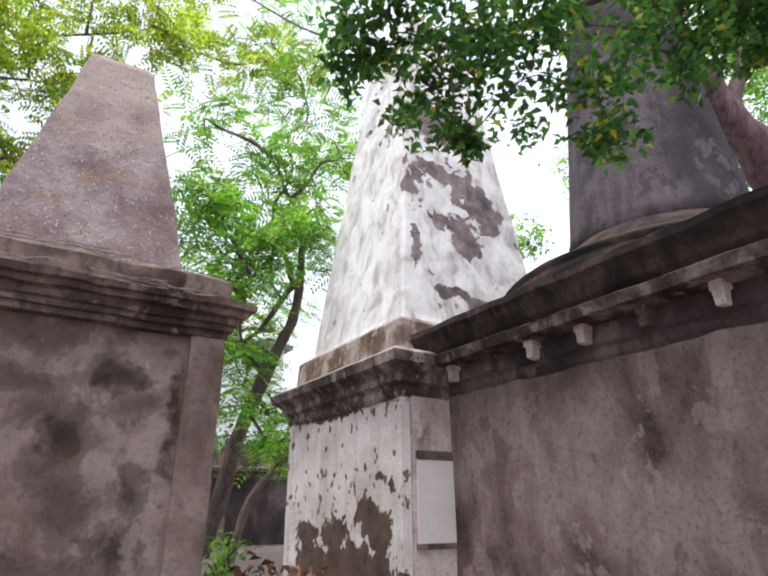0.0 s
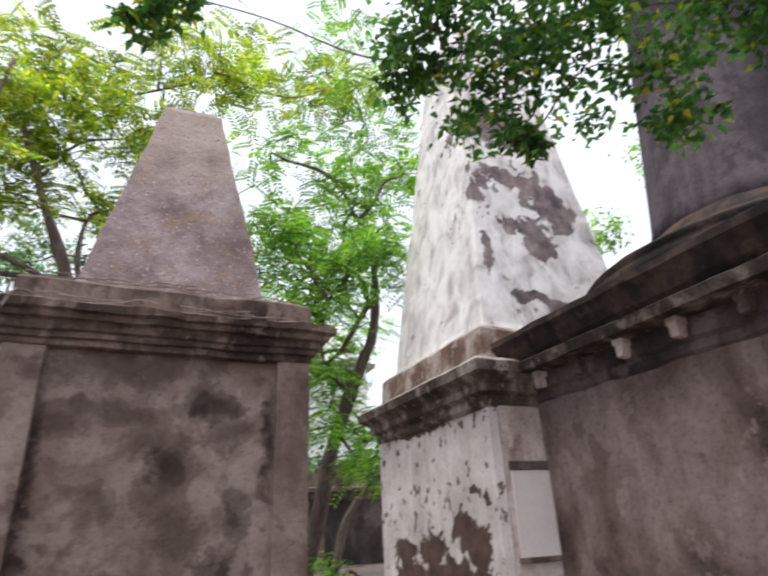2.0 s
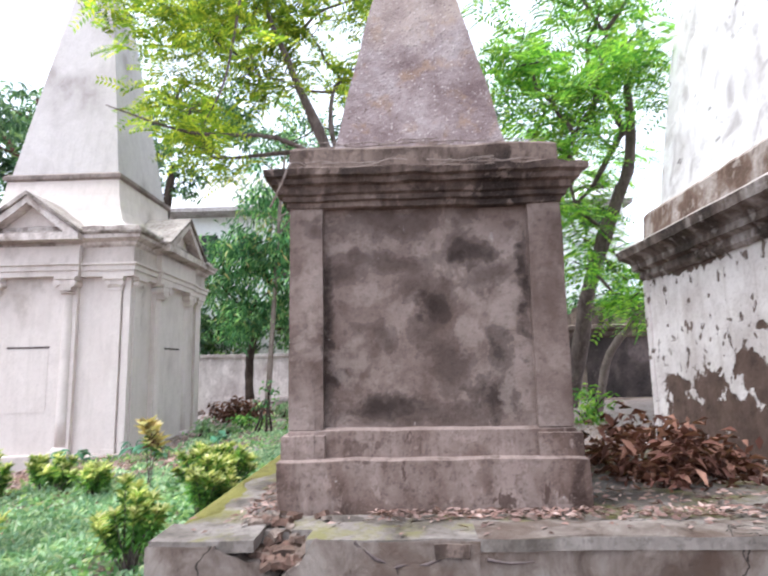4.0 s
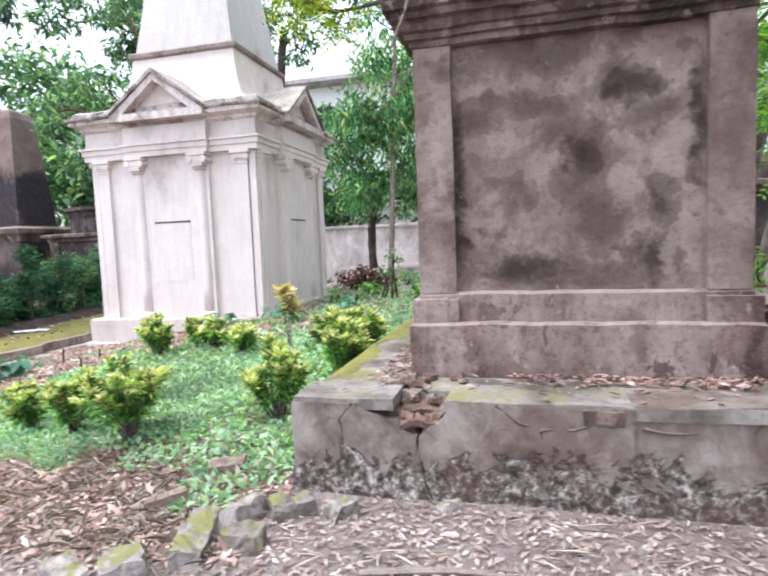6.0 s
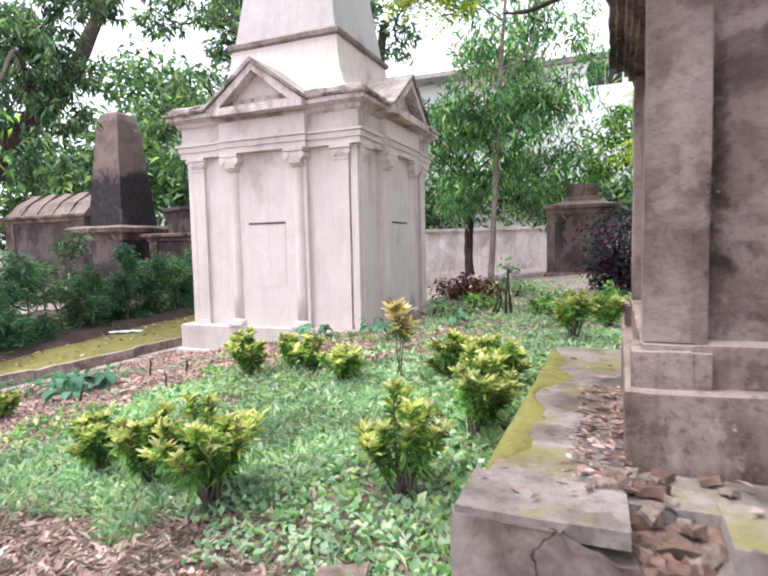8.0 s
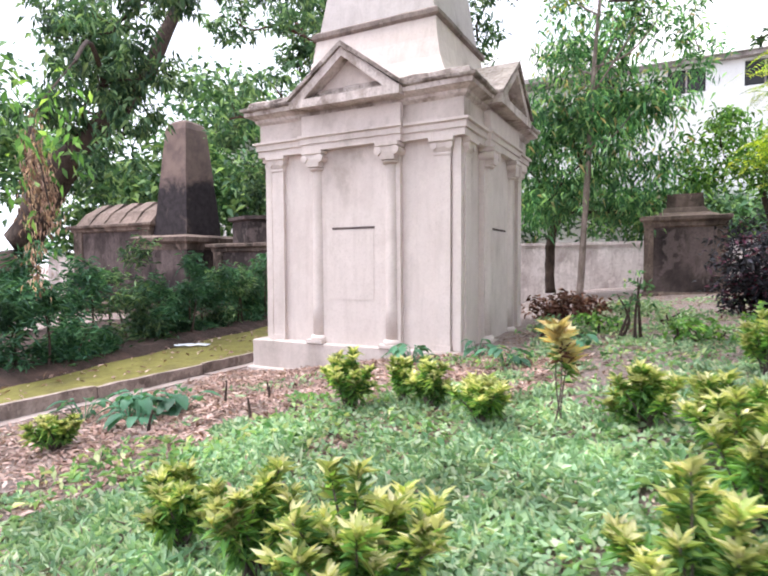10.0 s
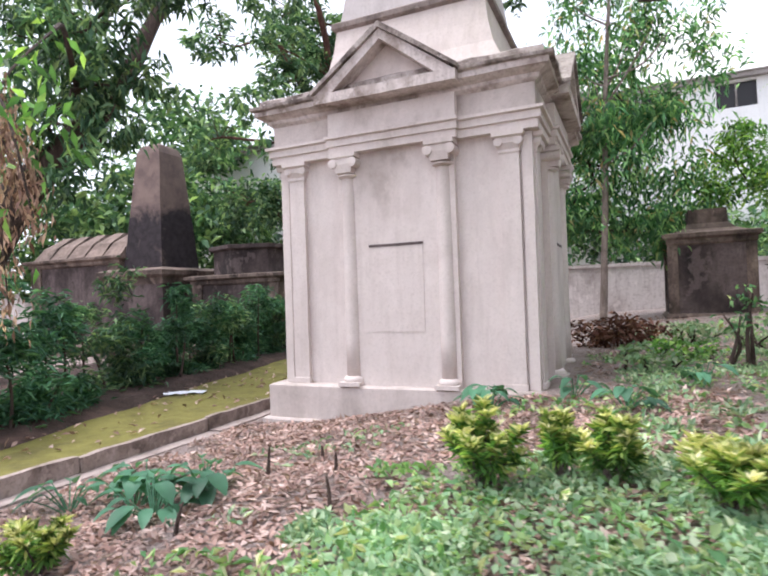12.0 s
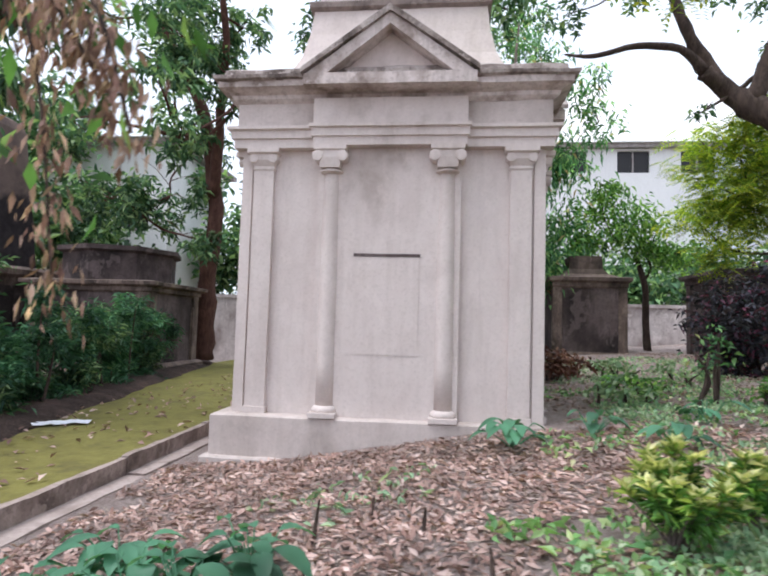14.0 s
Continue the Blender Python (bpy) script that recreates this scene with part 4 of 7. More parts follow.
        # proud dark strip that paints the shade of a slot over the tablet
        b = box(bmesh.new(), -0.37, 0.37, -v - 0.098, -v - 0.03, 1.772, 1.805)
        part("tablet_slot_shade", turned(worn(b, 0.15, 0.003, 5, 0.003), k, 0, 0), OLD_DARK, field, "dark strip painted as slot shade over the tablet")
        for u, out in ((-1.45, 0.0), (-0.65, 0.075), (0.65, 0.075), (1.45, 0.0)):
            r = 0.104
            if abs(u) > 1:
                b = box(bmesh.new(), u - 0.115, u + 0.115, -v - 0.06, -v + 0.1, 0.06, 2.99)
                col = add("corner_pilaster", turned(worn(b, 0.3, 0.004, 2, 0.02), k, 0, 0), PALE)
                b = loft(bmesh.new(), u, -v, [(0.115, 0.062, 2.75), (0.13, 0.075, 2.77), (0.12, 0.068, 2.80), (0.15, 0.108, 2.87), (0.155, 0.115, 2.93), (0.185, 0.15, 2.945), (0.185, 0.15, 3.0)])
                for q in (-1, 1):
                    ring = lathe(bmesh.new(), 0, 0, [(0.03, -0.03), (0.052, -0.025), (0.05, 0.05), (0.052, 0.118), (0.03, 0.122)], 12)
                    bmesh.ops.transform(ring, matrix=Matrix.Translation((u + q * 0.115, -v, 2.885)) @ Matrix.Rotation(math.pi / 2, 4, "X"), verts=ring.verts)
                    tmp = bpy.data.meshes.new("volute")
                    ring.to_mesh(tmp)
                    b.from_mesh(tmp)
                    bpy.data.meshes.remove(tmp)
                    ring.free()
                part("capital", turned(b, k, 0, 0), PALE, col, "scrolled capital")
                b = box(bmesh.new(), u - 0.13, u + 0.13, -v - 0.085, -v + 0.1, 0.0, 0.07)
                part("pilaster_base", turned(worn(b, 0.2, 0.004, 3, 0.015), k, 0, 0), PALE, col)
                continue
            b = lathe(bmesh.new(), u, -v - out + 0.03, [(r * 1.02, 0.10), (r, 0.6), (r * 0.97, 1.8), (r * 0.86, 2.72), (r * 0.86, 2.76)], 18)
            col = add("column", turned(b, k, 0, 0), PALE, smooth=True)
            b = box(bmesh.new(), u - 0.15, u + 0.15, -v - out - 0.16, -v - out + 0.12, 0.0, 0.05)
            part("column_base", turned(worn(b, 0.2, 0.004, 3, 0.01), k, 0, 0), PALE, col)
            b = lathe(bmesh.new(), u, -v - out + 0.01, [(0.135, 0.045), (0.142, 0.075), (0.13, 0.10), (0.105, 0.12)], 18)
            part("torus", turned(b, k, 0, 0), PALE, col, smooth=True)
            b = lathe(bmesh.new(), u, -v - out + 0.01, [(0.105, 2.70), (0.135, 2.715), (0.135, 2.735), (0.105, 2.75)], 18)
            part("neck_ring", turned(b, k, 0, 0), PALE, col)
            b = bmesh.new()
            loft(b, u, -v - out - 0.03, [(0.11, 0.11, 2.75), (0.13, 0.13, 2.86), (0.15, 0.13, 2.93), (0.185, 0.15, 2.945), (0.185, 0.15, 3.0)])
            for s in (-1, 1):
                ring = lathe(bmesh.new(), 0, 0, [(0.035, -0.16), (0.062, -0.155), (0.058, 0.0), (0.062, 0.14), (0.035, 0.145)], 12)
                bmesh.ops.transform(ring, matrix=Matrix.Translation((u + s * 0.14, -v - out - 0.03, 2.875)) @ Matrix.Rotation(math.pi / 2, 4, "X"), verts=ring.verts)
                tmp = bpy.data.meshes.new("volute")
                ring.to_mesh(tmp)
                b.from_mesh(tmp)
                bpy.data.meshes.remove(tmp)
                ring.free()
            part("capital", turned(b, k, 0, 0), PALE, col, "scrolled capital")
        sx, sy = ((-1, -1), (1, -1), (1, 1), (-1, 1))[k]
        b = loft(bmesh.new(), sx * 1.655, sy * 1.635, [(0.06, 0.06, 0.002), (0.06, 0.06, 2.99)])
        add("corner_post", worn(b, 0.4, 0.003, 2, 0.015), PALE)
        # pediment: gable body with a set-back field and three bars
        top = 4.43
        b = bmesh.new()
        tri = [(-0.90, 3.66), (0.90, 3.66), (0, top - 0.02)]
        a = [b.verts.new((x, -1.84, z)) for x, z in tri]
        c = [b.verts.new((x, -1.15, z)) for x, z in tri]
        b.faces.new(a), b.faces.new(c[::-1])
        for i in range(3):
            b.faces.new((a[i], a[(i + 1) % 3], c[(i + 1) % 3], c[i]))
        ped = add("pediment", turned(b, k, 0, 0), PALE)
        bars = [((-0.94, 3.61), (0.94, 3.61), (0.94, 3.735), (-0.94, 3.735))]
        for s in (-1, 1):
            bars.append(((s * 0.94, 3.72), (0, top - 0.02), (0, top - 0.15), (s * 0.71, 3.72)))
            bars.append(((s * 0.965, 3.735), (s * 0.965, 3.79), (0, top + 0.06), (0, top - 0.02)))
        for i, quad in enumerate(bars):
            b = bmesh.new()
            y1 = -2.10 if i in (2, 4) else (-2.06 if i else -2.07)
            a = [b.verts.new((x, y1, z)) for x, z in quad]
            c = [b.verts.new((x, -1.2, z)) for x, z in quad]
            b.faces.new(a), b.faces.new(c[::-1])
            for j in range(4):
                b.faces.new((a[j], a[(j + 1) % 4], c[(j + 1) % 4], c[j]))
            part("raking_bar" if i else "base_bar", turned(worn(b, 0.2, 0.006, 3, 0.006), k, 0, 0), PALE_WORN if i in (2, 4) else PALE_TOP, ped)
    return t


pale_tomb(-6.515, 11.36)


# ---- the dark tomb with the stumpy pyramid ----
def dark_tomb(cx, cy):
    t = thing("dark_tomb", "brown stained plaster tomb with corner pilasters and a blunt pyramid", "tomb", at=(cx, cy, 0.42))
    o = -0.42

    def add(nm, bmx, mat, lab="", parent=t):
        bmesh.ops.translate(bmx, vec=(0, 0, o), verts=bmx.verts)
        bmesh.ops.scale(bmx, vec=(0.965, 1, 1), verts=bmx.verts)  # the plan is a little narrower than deep
        return part(nm, bmx, mat, parent, lab)
    add("plinth", worn(loft(bmesh.new(), 0, 0, [(1.045, 1.045, 0.36), (1.045, 1.045, 0.735), (1.025, 1.025, 0.75)]), 0.14, 0.012), TOMB_BASE)
    add("upper_plinth", worn(loft(bmesh.new(), 0, 0, [(0.985, 0.985, 0.74), (0.985, 0.985, 0.92), (0.955, 0.955, 0.935)]), 0.14, 0.009), TOMB_BASE)
    add("body", worn(loft(bmesh.new(), 0, 0, [(0.915, 0.915, 0.90), (0.915, 0.915, 2.50)]), 0.12, 0.014, 3.2), TOMB_DARK)
    for k in range(4):
        for s in (-1, 1):
            b = box(bmesh.new(), s * 0.86 - 0.12, s * 0.86 + 0.12, -0.978 if k % 2 == 0 else -0.974, -0.80, 0.93, 2.49)
            add("pilaster", turned(worn(b, 0.14, 0.008, 3), k, 0, 0), TOMB_DARK)
            b = box(bmesh.new(), s * 0.875 - 0.15, s * 0.875 + 0.15, -1.022 if k % 2 == 0 else -1.018, -0.80, 0.742, 0.895)
            add("pedestal", turned(worn(b, 0.14, 0.008, 3), k, 0, 0), TOMB_BASE)
    # sunk west panel: a raised dark plate, its recess shade put into the colour
    b = bmesh.new()
    pts = [(-0.30, 1.02), (0.30, 1.02), (0.30, 2.16), (-0.30, 2.16)]
    ring = [b.verts.new((-0.945, y, z)) for y, z in pts]
    b.faces.new(ring)
    ext = bmesh.ops.extrude_face_region(b, geom=b.faces[:])
    bmesh.ops.translate(b, vec=(0.03, 0, 0), verts=[v for v in ext["geom"] if isinstance(v, bmesh.types.BMVert)])
    add("niche", b, OLD_DARK, "dark plate painted as the shade of a sunk panel")
    b = loft(bmesh.new(), 0, 0, [(r, r, z) for r, z in ((0.975, 2.45), (0.99, 2.455), (0.99, 2.495), (1.02, 2.50), (1.02, 2.535), (1.045, 2.545), (1.05, 2.59), (1.06, 2.61))])
    add("bed_mould", worn(b, 0.09, 0.012, 4.0, 0.006), TOMB_CORNICE)
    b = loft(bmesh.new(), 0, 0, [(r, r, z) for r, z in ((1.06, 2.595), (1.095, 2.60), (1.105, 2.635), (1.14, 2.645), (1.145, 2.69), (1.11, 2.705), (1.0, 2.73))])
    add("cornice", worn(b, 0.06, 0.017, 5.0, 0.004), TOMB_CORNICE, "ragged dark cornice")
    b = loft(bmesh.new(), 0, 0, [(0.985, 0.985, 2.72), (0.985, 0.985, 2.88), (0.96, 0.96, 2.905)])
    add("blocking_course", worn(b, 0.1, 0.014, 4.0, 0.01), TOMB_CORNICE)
    b = loft(bmesh.new(), 0, 0, [(0.745, 0.70, 2.89), (0.705, 0.66, 2.96), (0.262, 0.25, 5.02), (0.21, 0.20, 5.09)])
    add("pyramid", worn(b, 0.12, 0.016, 3.0, 0.03), PEBBLED, "blunt pyramid of pebbled purplish render")
    # dry creepers on the ledge
    rng = random.Random(8)
    for i in range(16):
        x = rng.uniform(-0.95, 0.55)
        z = rng.choice((2.91, 2.90, 2.73))
        pts = [(x + j * 0.13, -0.985 - 0.02 * rng.random() - (0.1 if z < 2.8 else 0), z + rng.uniform(-0.015, 0.03)) for j in range(4)]
        b = tube(bmesh.new(), pts, [0.004] * 4, 5)
        add("dry_twig", b, BARK_PALE)
    return t


dark_tomb(0.085, 4.985)
twig = tube(bmesh.new(), [(-0.96, 3.84, 2.42), (-0.86, 3.74, 2.55), (-0.80, 3.76, 2.70), (-0.70, 3.93, 2.72)], [0.007, 0.009, 0.008, 0.005], 6)
tagged(part("bare_twig", twig, BARK_PALE), "pale bare twig bent over the dark cornice", "twig")


# ---- the broken slab under it ----
def slab():
    t = thing("grave_slab", "cracked grey cement slab with a broken corner showing bricks", "slab", at=(0.55, 5.0, 0.0))
    o = Vector((-0.55, -5.0, 0))

    def add(nm, bmx, mat, lab=""):
        bmesh.ops.translate(bmx, vec=o, verts=bmx.verts)
        return part(nm, bmx, mat, t, lab)
    for x0, x1 in ((-1.49, -0.92), (-0.63, 2.62)):
        add("top_skin", worn(box(bmesh.new(), x0, x1, 3.35, 3.70, 0.36, 0.424), 0.12, 0.010, 3.0, 0.012), SLAB)
    add("core", worn(box(bmesh.new(), -1.45, 2.62, 3.62, 6.72, -0.45, 0.405), 0.3, 0.012), SLAB)

    def block(outline, y0, y1):
        """A block of the front with a broken outline (x, z)."""
        b = bmesh.new()
        a = [b.verts.new((x, y0, z)) for x, z in outline]
        c = [b.verts.new((x, y1, z)) for x, z in outline]
        b.faces.new(a), b.faces.new(c[::-1])
        for i in range(len(a)):
            k = (i + 1) % len(a)
            b.faces.new((a[i], a[k], c[k], c[i]))
        bmesh.ops.triangulate(b, faces=[f for f in b.faces if len(f.verts) > 4])
        return add("front_block", worn(b, 0.10, 0.02, 3.0, 0.012), CRACKED)
    rift = [(-0.725, -0.45), (-0.70, -0.14), (-0.735, -0.05), (-0.80, 0.06), (-0.785, 0.14), (-0.79, 0.22)]
    block([(-1.50, -0.45)] + [(x - 0.007, z) for x, z in rift] + [(-0.86, 0.25), (-0.90, 0.31), (-0.97, 0.30), (-1.02, 0.335), (-1.10, 0.34), (-1.12, 0.40), (-1.50, 0.40)], 3.335, 3.66)
    block([(0.30, -0.45), (0.30, 0.415), (-0.58, 0.415), (-0.61, 0.36), (-0.66, 0.30), (-0.72, 0.27)] + [(x + 0.007, z) for x, z in rift[::-1]], 3.345, 3.66)
    add("front_block", worn(box(bmesh.new(), 0.29, 2.66, 3.355, 3.66, -0.45, 0.43), 0.14, 0.022, 3.0, 0.025), CRACKED)
    add("broken_core", worn(box(bmesh.new(), -1.11, -0.57, 3.45, 3.69, -0.45, 0.345), 0.05, 0.035, 8.0, 0.01), BRICK_CORE)
    # a ragged cushion of moss along the west edge of the top
    b = bmesh.new()
    rows = []
    for k in range(48):
        y = 3.75 + 0.06 * k
        w = (0.15 + 0.22 * noise.noise(Vector((0.0, y * 1.9, 3.0))) + 0.07 * noise.noise(Vector((0.0, y * 9, 1.0)))) * min(1, k / 6, (47 - k) / 6)
        rows.append([b.verts.new((-1.47 + max(w, 0.03) * u, y, 0.398 + 0.018 * min(1, k / 4) * math.sin(math.pi * (0.12 + 0.88 * u)) + 0.006 * noise.noise(Vector((u * 5, y * 12, 0))))) for u in (0, 0.2, 0.4, 0.6, 0.8, 1.0)])
    for p, q in zip(rows, rows[1:]):
        for e in range(5):
            b.faces.new((p[e], p[e + 1], q[e + 1], q[e]))
    add("moss", b, MOSSY, "yellow-green moss on the edge")
    # cracks in the front: dark tubes, the shade inside put into their colour
    for pts in (((-0.37, 0.415), (-0.33, 0.385), (-0.26, 0.33), (-0.20, 0.31), (-0.15, 0.29)), ((-0.15, 0.29), (-0.14, 0.25), (-0.145, 0.21)), ((-0.15, 0.29), (-0.06, 0.30), (0.02, 0.30), (0.10, 0.325), (0.20, 0.32)), ((0.33, 0.32), (0.45, 0.30), (0.58, 0.31))):
        b = tube(bmesh.new(), [(x, 3.345 + 0.004 * (i % 2), z) for i, (x, z) in enumerate(pts)], [0.010, 0.007, 0.011, 0.006, 0.008][:len(pts) - 1] + [0.003], 5, 0.5)
        add("crack", b, OLD_DARK)
    # dark block on the edge paints the shade of a chipped hole
    add("chipped_hole_shade", worn(box(bmesh.new(), 0.06, 0.24, 3.330, 3.40, 0.33, 0.40), 0.05, 0.014, 9, 0.012), TOMB_CORNICE, "dark block painted as the shade in a chipped hole")
    rng = random.Random(5)
    me = None
    for i in range(34):
        if me is None:
            b = worn(box(bmesh.new(), -0.05, 0.05, -0.035, 0.035, -0.02, 0.02), 0.03, 0.016, 14, 0.008)
            first = part("brick", b, BRICK, t)
            me = first.data
            ob = first
        else:
            ob = new("brick", me)
            ob.parent = t
        x, y = rng.uniform(-0.90, -0.64), rng.uniform(3.36, 3.66)
        z = 0.26 + 0.15 * (y - 3.36) / 0.30 + rng.uniform(-0.02, 0.02)
        if i > 22:
            x, y, z = rng.uniform(-1.0, -0.55), rng.uniform(3.68, 3.9), 0.425
        ob.matrix_basis = pose(x - 0.55, y - 5.0, z, rng.uniform(-25, 25), rng.uniform(-25, 25), rng.uniform(0, 180)) @ Matrix.Scale(rng.uniform(0.45, 1.1), 4)
    return t


slab()


# ---- the whitewashed tomb and the long grey wall tomb ----
def washed_tomb():
    cx, cy, h = 4.50, 6.27, 1.37
    t = thing("whitewashed_tomb", "flaking whitewashed tomb with a brown attic and blistered pyramid", "tomb", at=(cx, cy, 0.2))

    def add(nm, bmx, mat, lab="", parent=t):
        bmesh.ops.translate(bmx, vec=(0, 0, -0.2), verts=bmx.verts)
        return part(nm, bmx, mat, parent, lab)
    add("plinth", worn(loft(bmesh.new(), 0, 0, [(h + 0.08, h + 0.08, -0.3), (h + 0.08, h + 0.08, 0.30), (h + 0.05, h + 0.05, 0.33)]), 0.2, 0.015), TOMB_DARK)
    add("body", worn(loft(bmesh.new(), 0, 0, [(h - 0.02, h - 0.02, 0.3), (h - 0.02, h - 0.02, 2.45)]), 0.16, 0.012, 3), WASHED)
    b = box(bmesh.new(), -h + 0.12, h - 0.1, -h - 0.012, -h + 0.1, 0.31, 2.43)
    add("south_face", worn(b, 0.16, 0.006, 3, 0.004), PINK, "pinkish brown rendered face")
    for k in range(4):
        b = box(bmesh.new(), -h, -h + 0.11, -h - 0.004 * (k % 2), -h + 0.1, 0.32, 2.44)
        add("corner_strip", turned(worn(b, 0.15, 0.006, 4), k, 0, 0), WASHED)
        if k:
            continue
        x0 = -h + 0.16
        # raised dark strip, coloured as the shade inside a slot over the tablet
        b = box(bmesh.new(), x0, x0 + 0.50, -h - 0.035, -h + 0.1, 1.80, 1.88)
        add("slot_hood", turned(worn(b, 0.15, 0.006, 4, 0.004), k, 0, 0), OLD_DARK)
        b = box(bmesh.new(), x0 + 0.01, x0 + 0.49, -h - 0.028, -h + 0.1, 1.03, 1.79)
        add("tablet", turned(worn(b, 0.15, 0.004, 4, 0.006), k, 0, 0), PLAQUE, "blank white tablet")
        b = box(bmesh.new(), x0 - 0.01, x0 + 0.51, -h - 0.034, -h + 0.1, 0.98, 1.028)
        add("tablet_sill", turned(worn(b, 0.15, 0.004, 4, 0.004), k, 0, 0), TOMB_CORNICE)
    b = loft(bmesh.new(), 0, 0, [(h, h, 2.40), (h + 0.03, h + 0.03, 2.44), (h + 0.03, h + 0.03, 2.52), (h + 0.10, h + 0.10, 2.55), (h + 0.10, h + 0.10, 2.62), (h + 0.13, h + 0.13, 2.66), (h + 0.22, h + 0.22, 2.72), (h + 0.24, h + 0.24, 2.82), (h + 0.19, h + 0.19, 2.86), (h, h, 2.90)])
    add("cornice", worn(b, 0.11, 0.007, 3, 0.004), LICHEN, "lichened moulded cornice")
    b = loft(bmesh.new(), 0, 0, [(h - 0.03, h - 0.03, 2.88), (h - 0.05, h - 0.05, 3.26), (h - 0.08, h - 0.08, 3.30)])
    add("attic", worn(b, 0.15, 0.012, 3, 0.01), ATTIC, "brown attic with white drips")
    b = loft(bmesh.new(), 0, 0, [(1.20, 1.20, 3.27), (1.16, 1.16, 3.42), (0.52, 0.52, 8.9), (0.42, 0.42, 9.0)])
    add("pyramid", worn(b, 0.2, 0.02, 2.2, 0.04), WASHED_PYR, "tall pyramid of blistered whitewash")


washed_tomb()


def wall_tomb():
    x0, x1, y0, y1 = 3.75, 7.4, 0.3, 4.93
    cx, cy, hx, hy = (x0 + x1) / 2, (y0 + y1) / 2, (x1 - x0) / 2, (y1 - y0) / 2
    t = thing("wall_tomb", "massive grey plaster tomb with a soot-black cornice and round spire", "tomb", at=(cx, cy, 0))

    def add(nm, bmx, mat, lab="", smooth=False):
        return part(nm, bmx, mat, t, lab, smooth)
    add("plinth", worn(loft(bmesh.new(), 0, 0, [(hx + 0.1, hy - 0.05, -0.4), (hx + 0.1, hy - 0.05, 0.35), (hx + 0.06, hy - 0.07, 0.4)]), 0.3, 0.015), WALL_GREY)
    add("body", worn(loft(bmesh.new(), 0, 0, [(hx, hy - 0.05, 0.3), (hx, hy - 0.05, 2.48)]), 0.22, 0.014, 2), WALL_GREY)
    # bed mould in a darker tone than the wall below it
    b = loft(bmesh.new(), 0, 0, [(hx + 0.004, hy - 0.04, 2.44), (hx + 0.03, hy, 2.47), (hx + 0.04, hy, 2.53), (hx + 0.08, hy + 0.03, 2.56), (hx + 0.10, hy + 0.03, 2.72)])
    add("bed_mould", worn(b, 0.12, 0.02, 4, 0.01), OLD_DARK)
    b = loft(bmesh.new(), 0, 0, [(hx + 0.10, hy + 0.03, 2.70), (hx + 0.33, hy + 0.12, 2.715), (hx + 0.36, hy + 0.14, 2.80), (hx + 0.30, hy + 0.1, 2.83)])
    add("soffit", worn(b, 0.14, 0.014, 4, 0.004), SOOT_PALE, "lichen-spotted soffit edge")
    b = loft(bmesh.new(), 0, 0, [(hx + 0.30, hy + 0.1, 2.81), (hx + 0.36, hy + 0.14, 2.86), (hx + 0.43, hy + 0.16, 2.98), (hx + 0.46, hy + 0.18, 3.02), (hx + 0.46, hy + 0.18, 3.08), (hx + 0.36, hy + 0.1, 3.12), (hx, hy - 0.2, 3.3)])
    add("cornice", worn(b, 0.18, 0.016, 3, 0.006), SOOT, "heavy soot-black cornice")
    n = 9
    for side in (-1, 1):
        for i in range(n):
            y = 4.60 - 0.545 * i - cy
            if abs(y) > hy - 0.1:
                continue
            b = loft(bmesh.new(), side * (hx + 0.16), y, [(0.035, 0.026, 2.55), (0.045, 0.033, 2.56), (0.048, 0.035, 2.645), (0.06, 0.045, 2.66), (0.06, 0.045, 2.715)])
            add("modillion", worn(b, 0.05, 0.012, 11, 0.004), LICHEN if i % 3 == 1 else PINK, "chipped pale bracket")
    ox, oy = 5.42 - cx, 3.2 - cy
    b = lathe(bmesh.new(), ox, oy, [(1.75, 3.0), (1.77, 3.2), (1.81, 3.23), (1.81, 3.30), (1.73, 3.33), (1.71, 3.39), (1.74, 3.42), (1.66, 3.48), (1.45, 3.58), (1.2, 3.70), (1.02, 3.88)], 48)
    add("drum", worn(b, 0.3, 0.012, 3, 0), SOOT, "round moulded drum", True)
    b = lathe(bmesh.new(), ox, oy, [(1.0, 3.84), (0.93, 4.1), (0.74, 5.9), (0.45, 8.6), (0.3, 8.8)], 40)
    add("spire", worn(b, 0.3, 0.012, 3, 0), CONE, "dark grey conical spire", True)


wall_tomb()


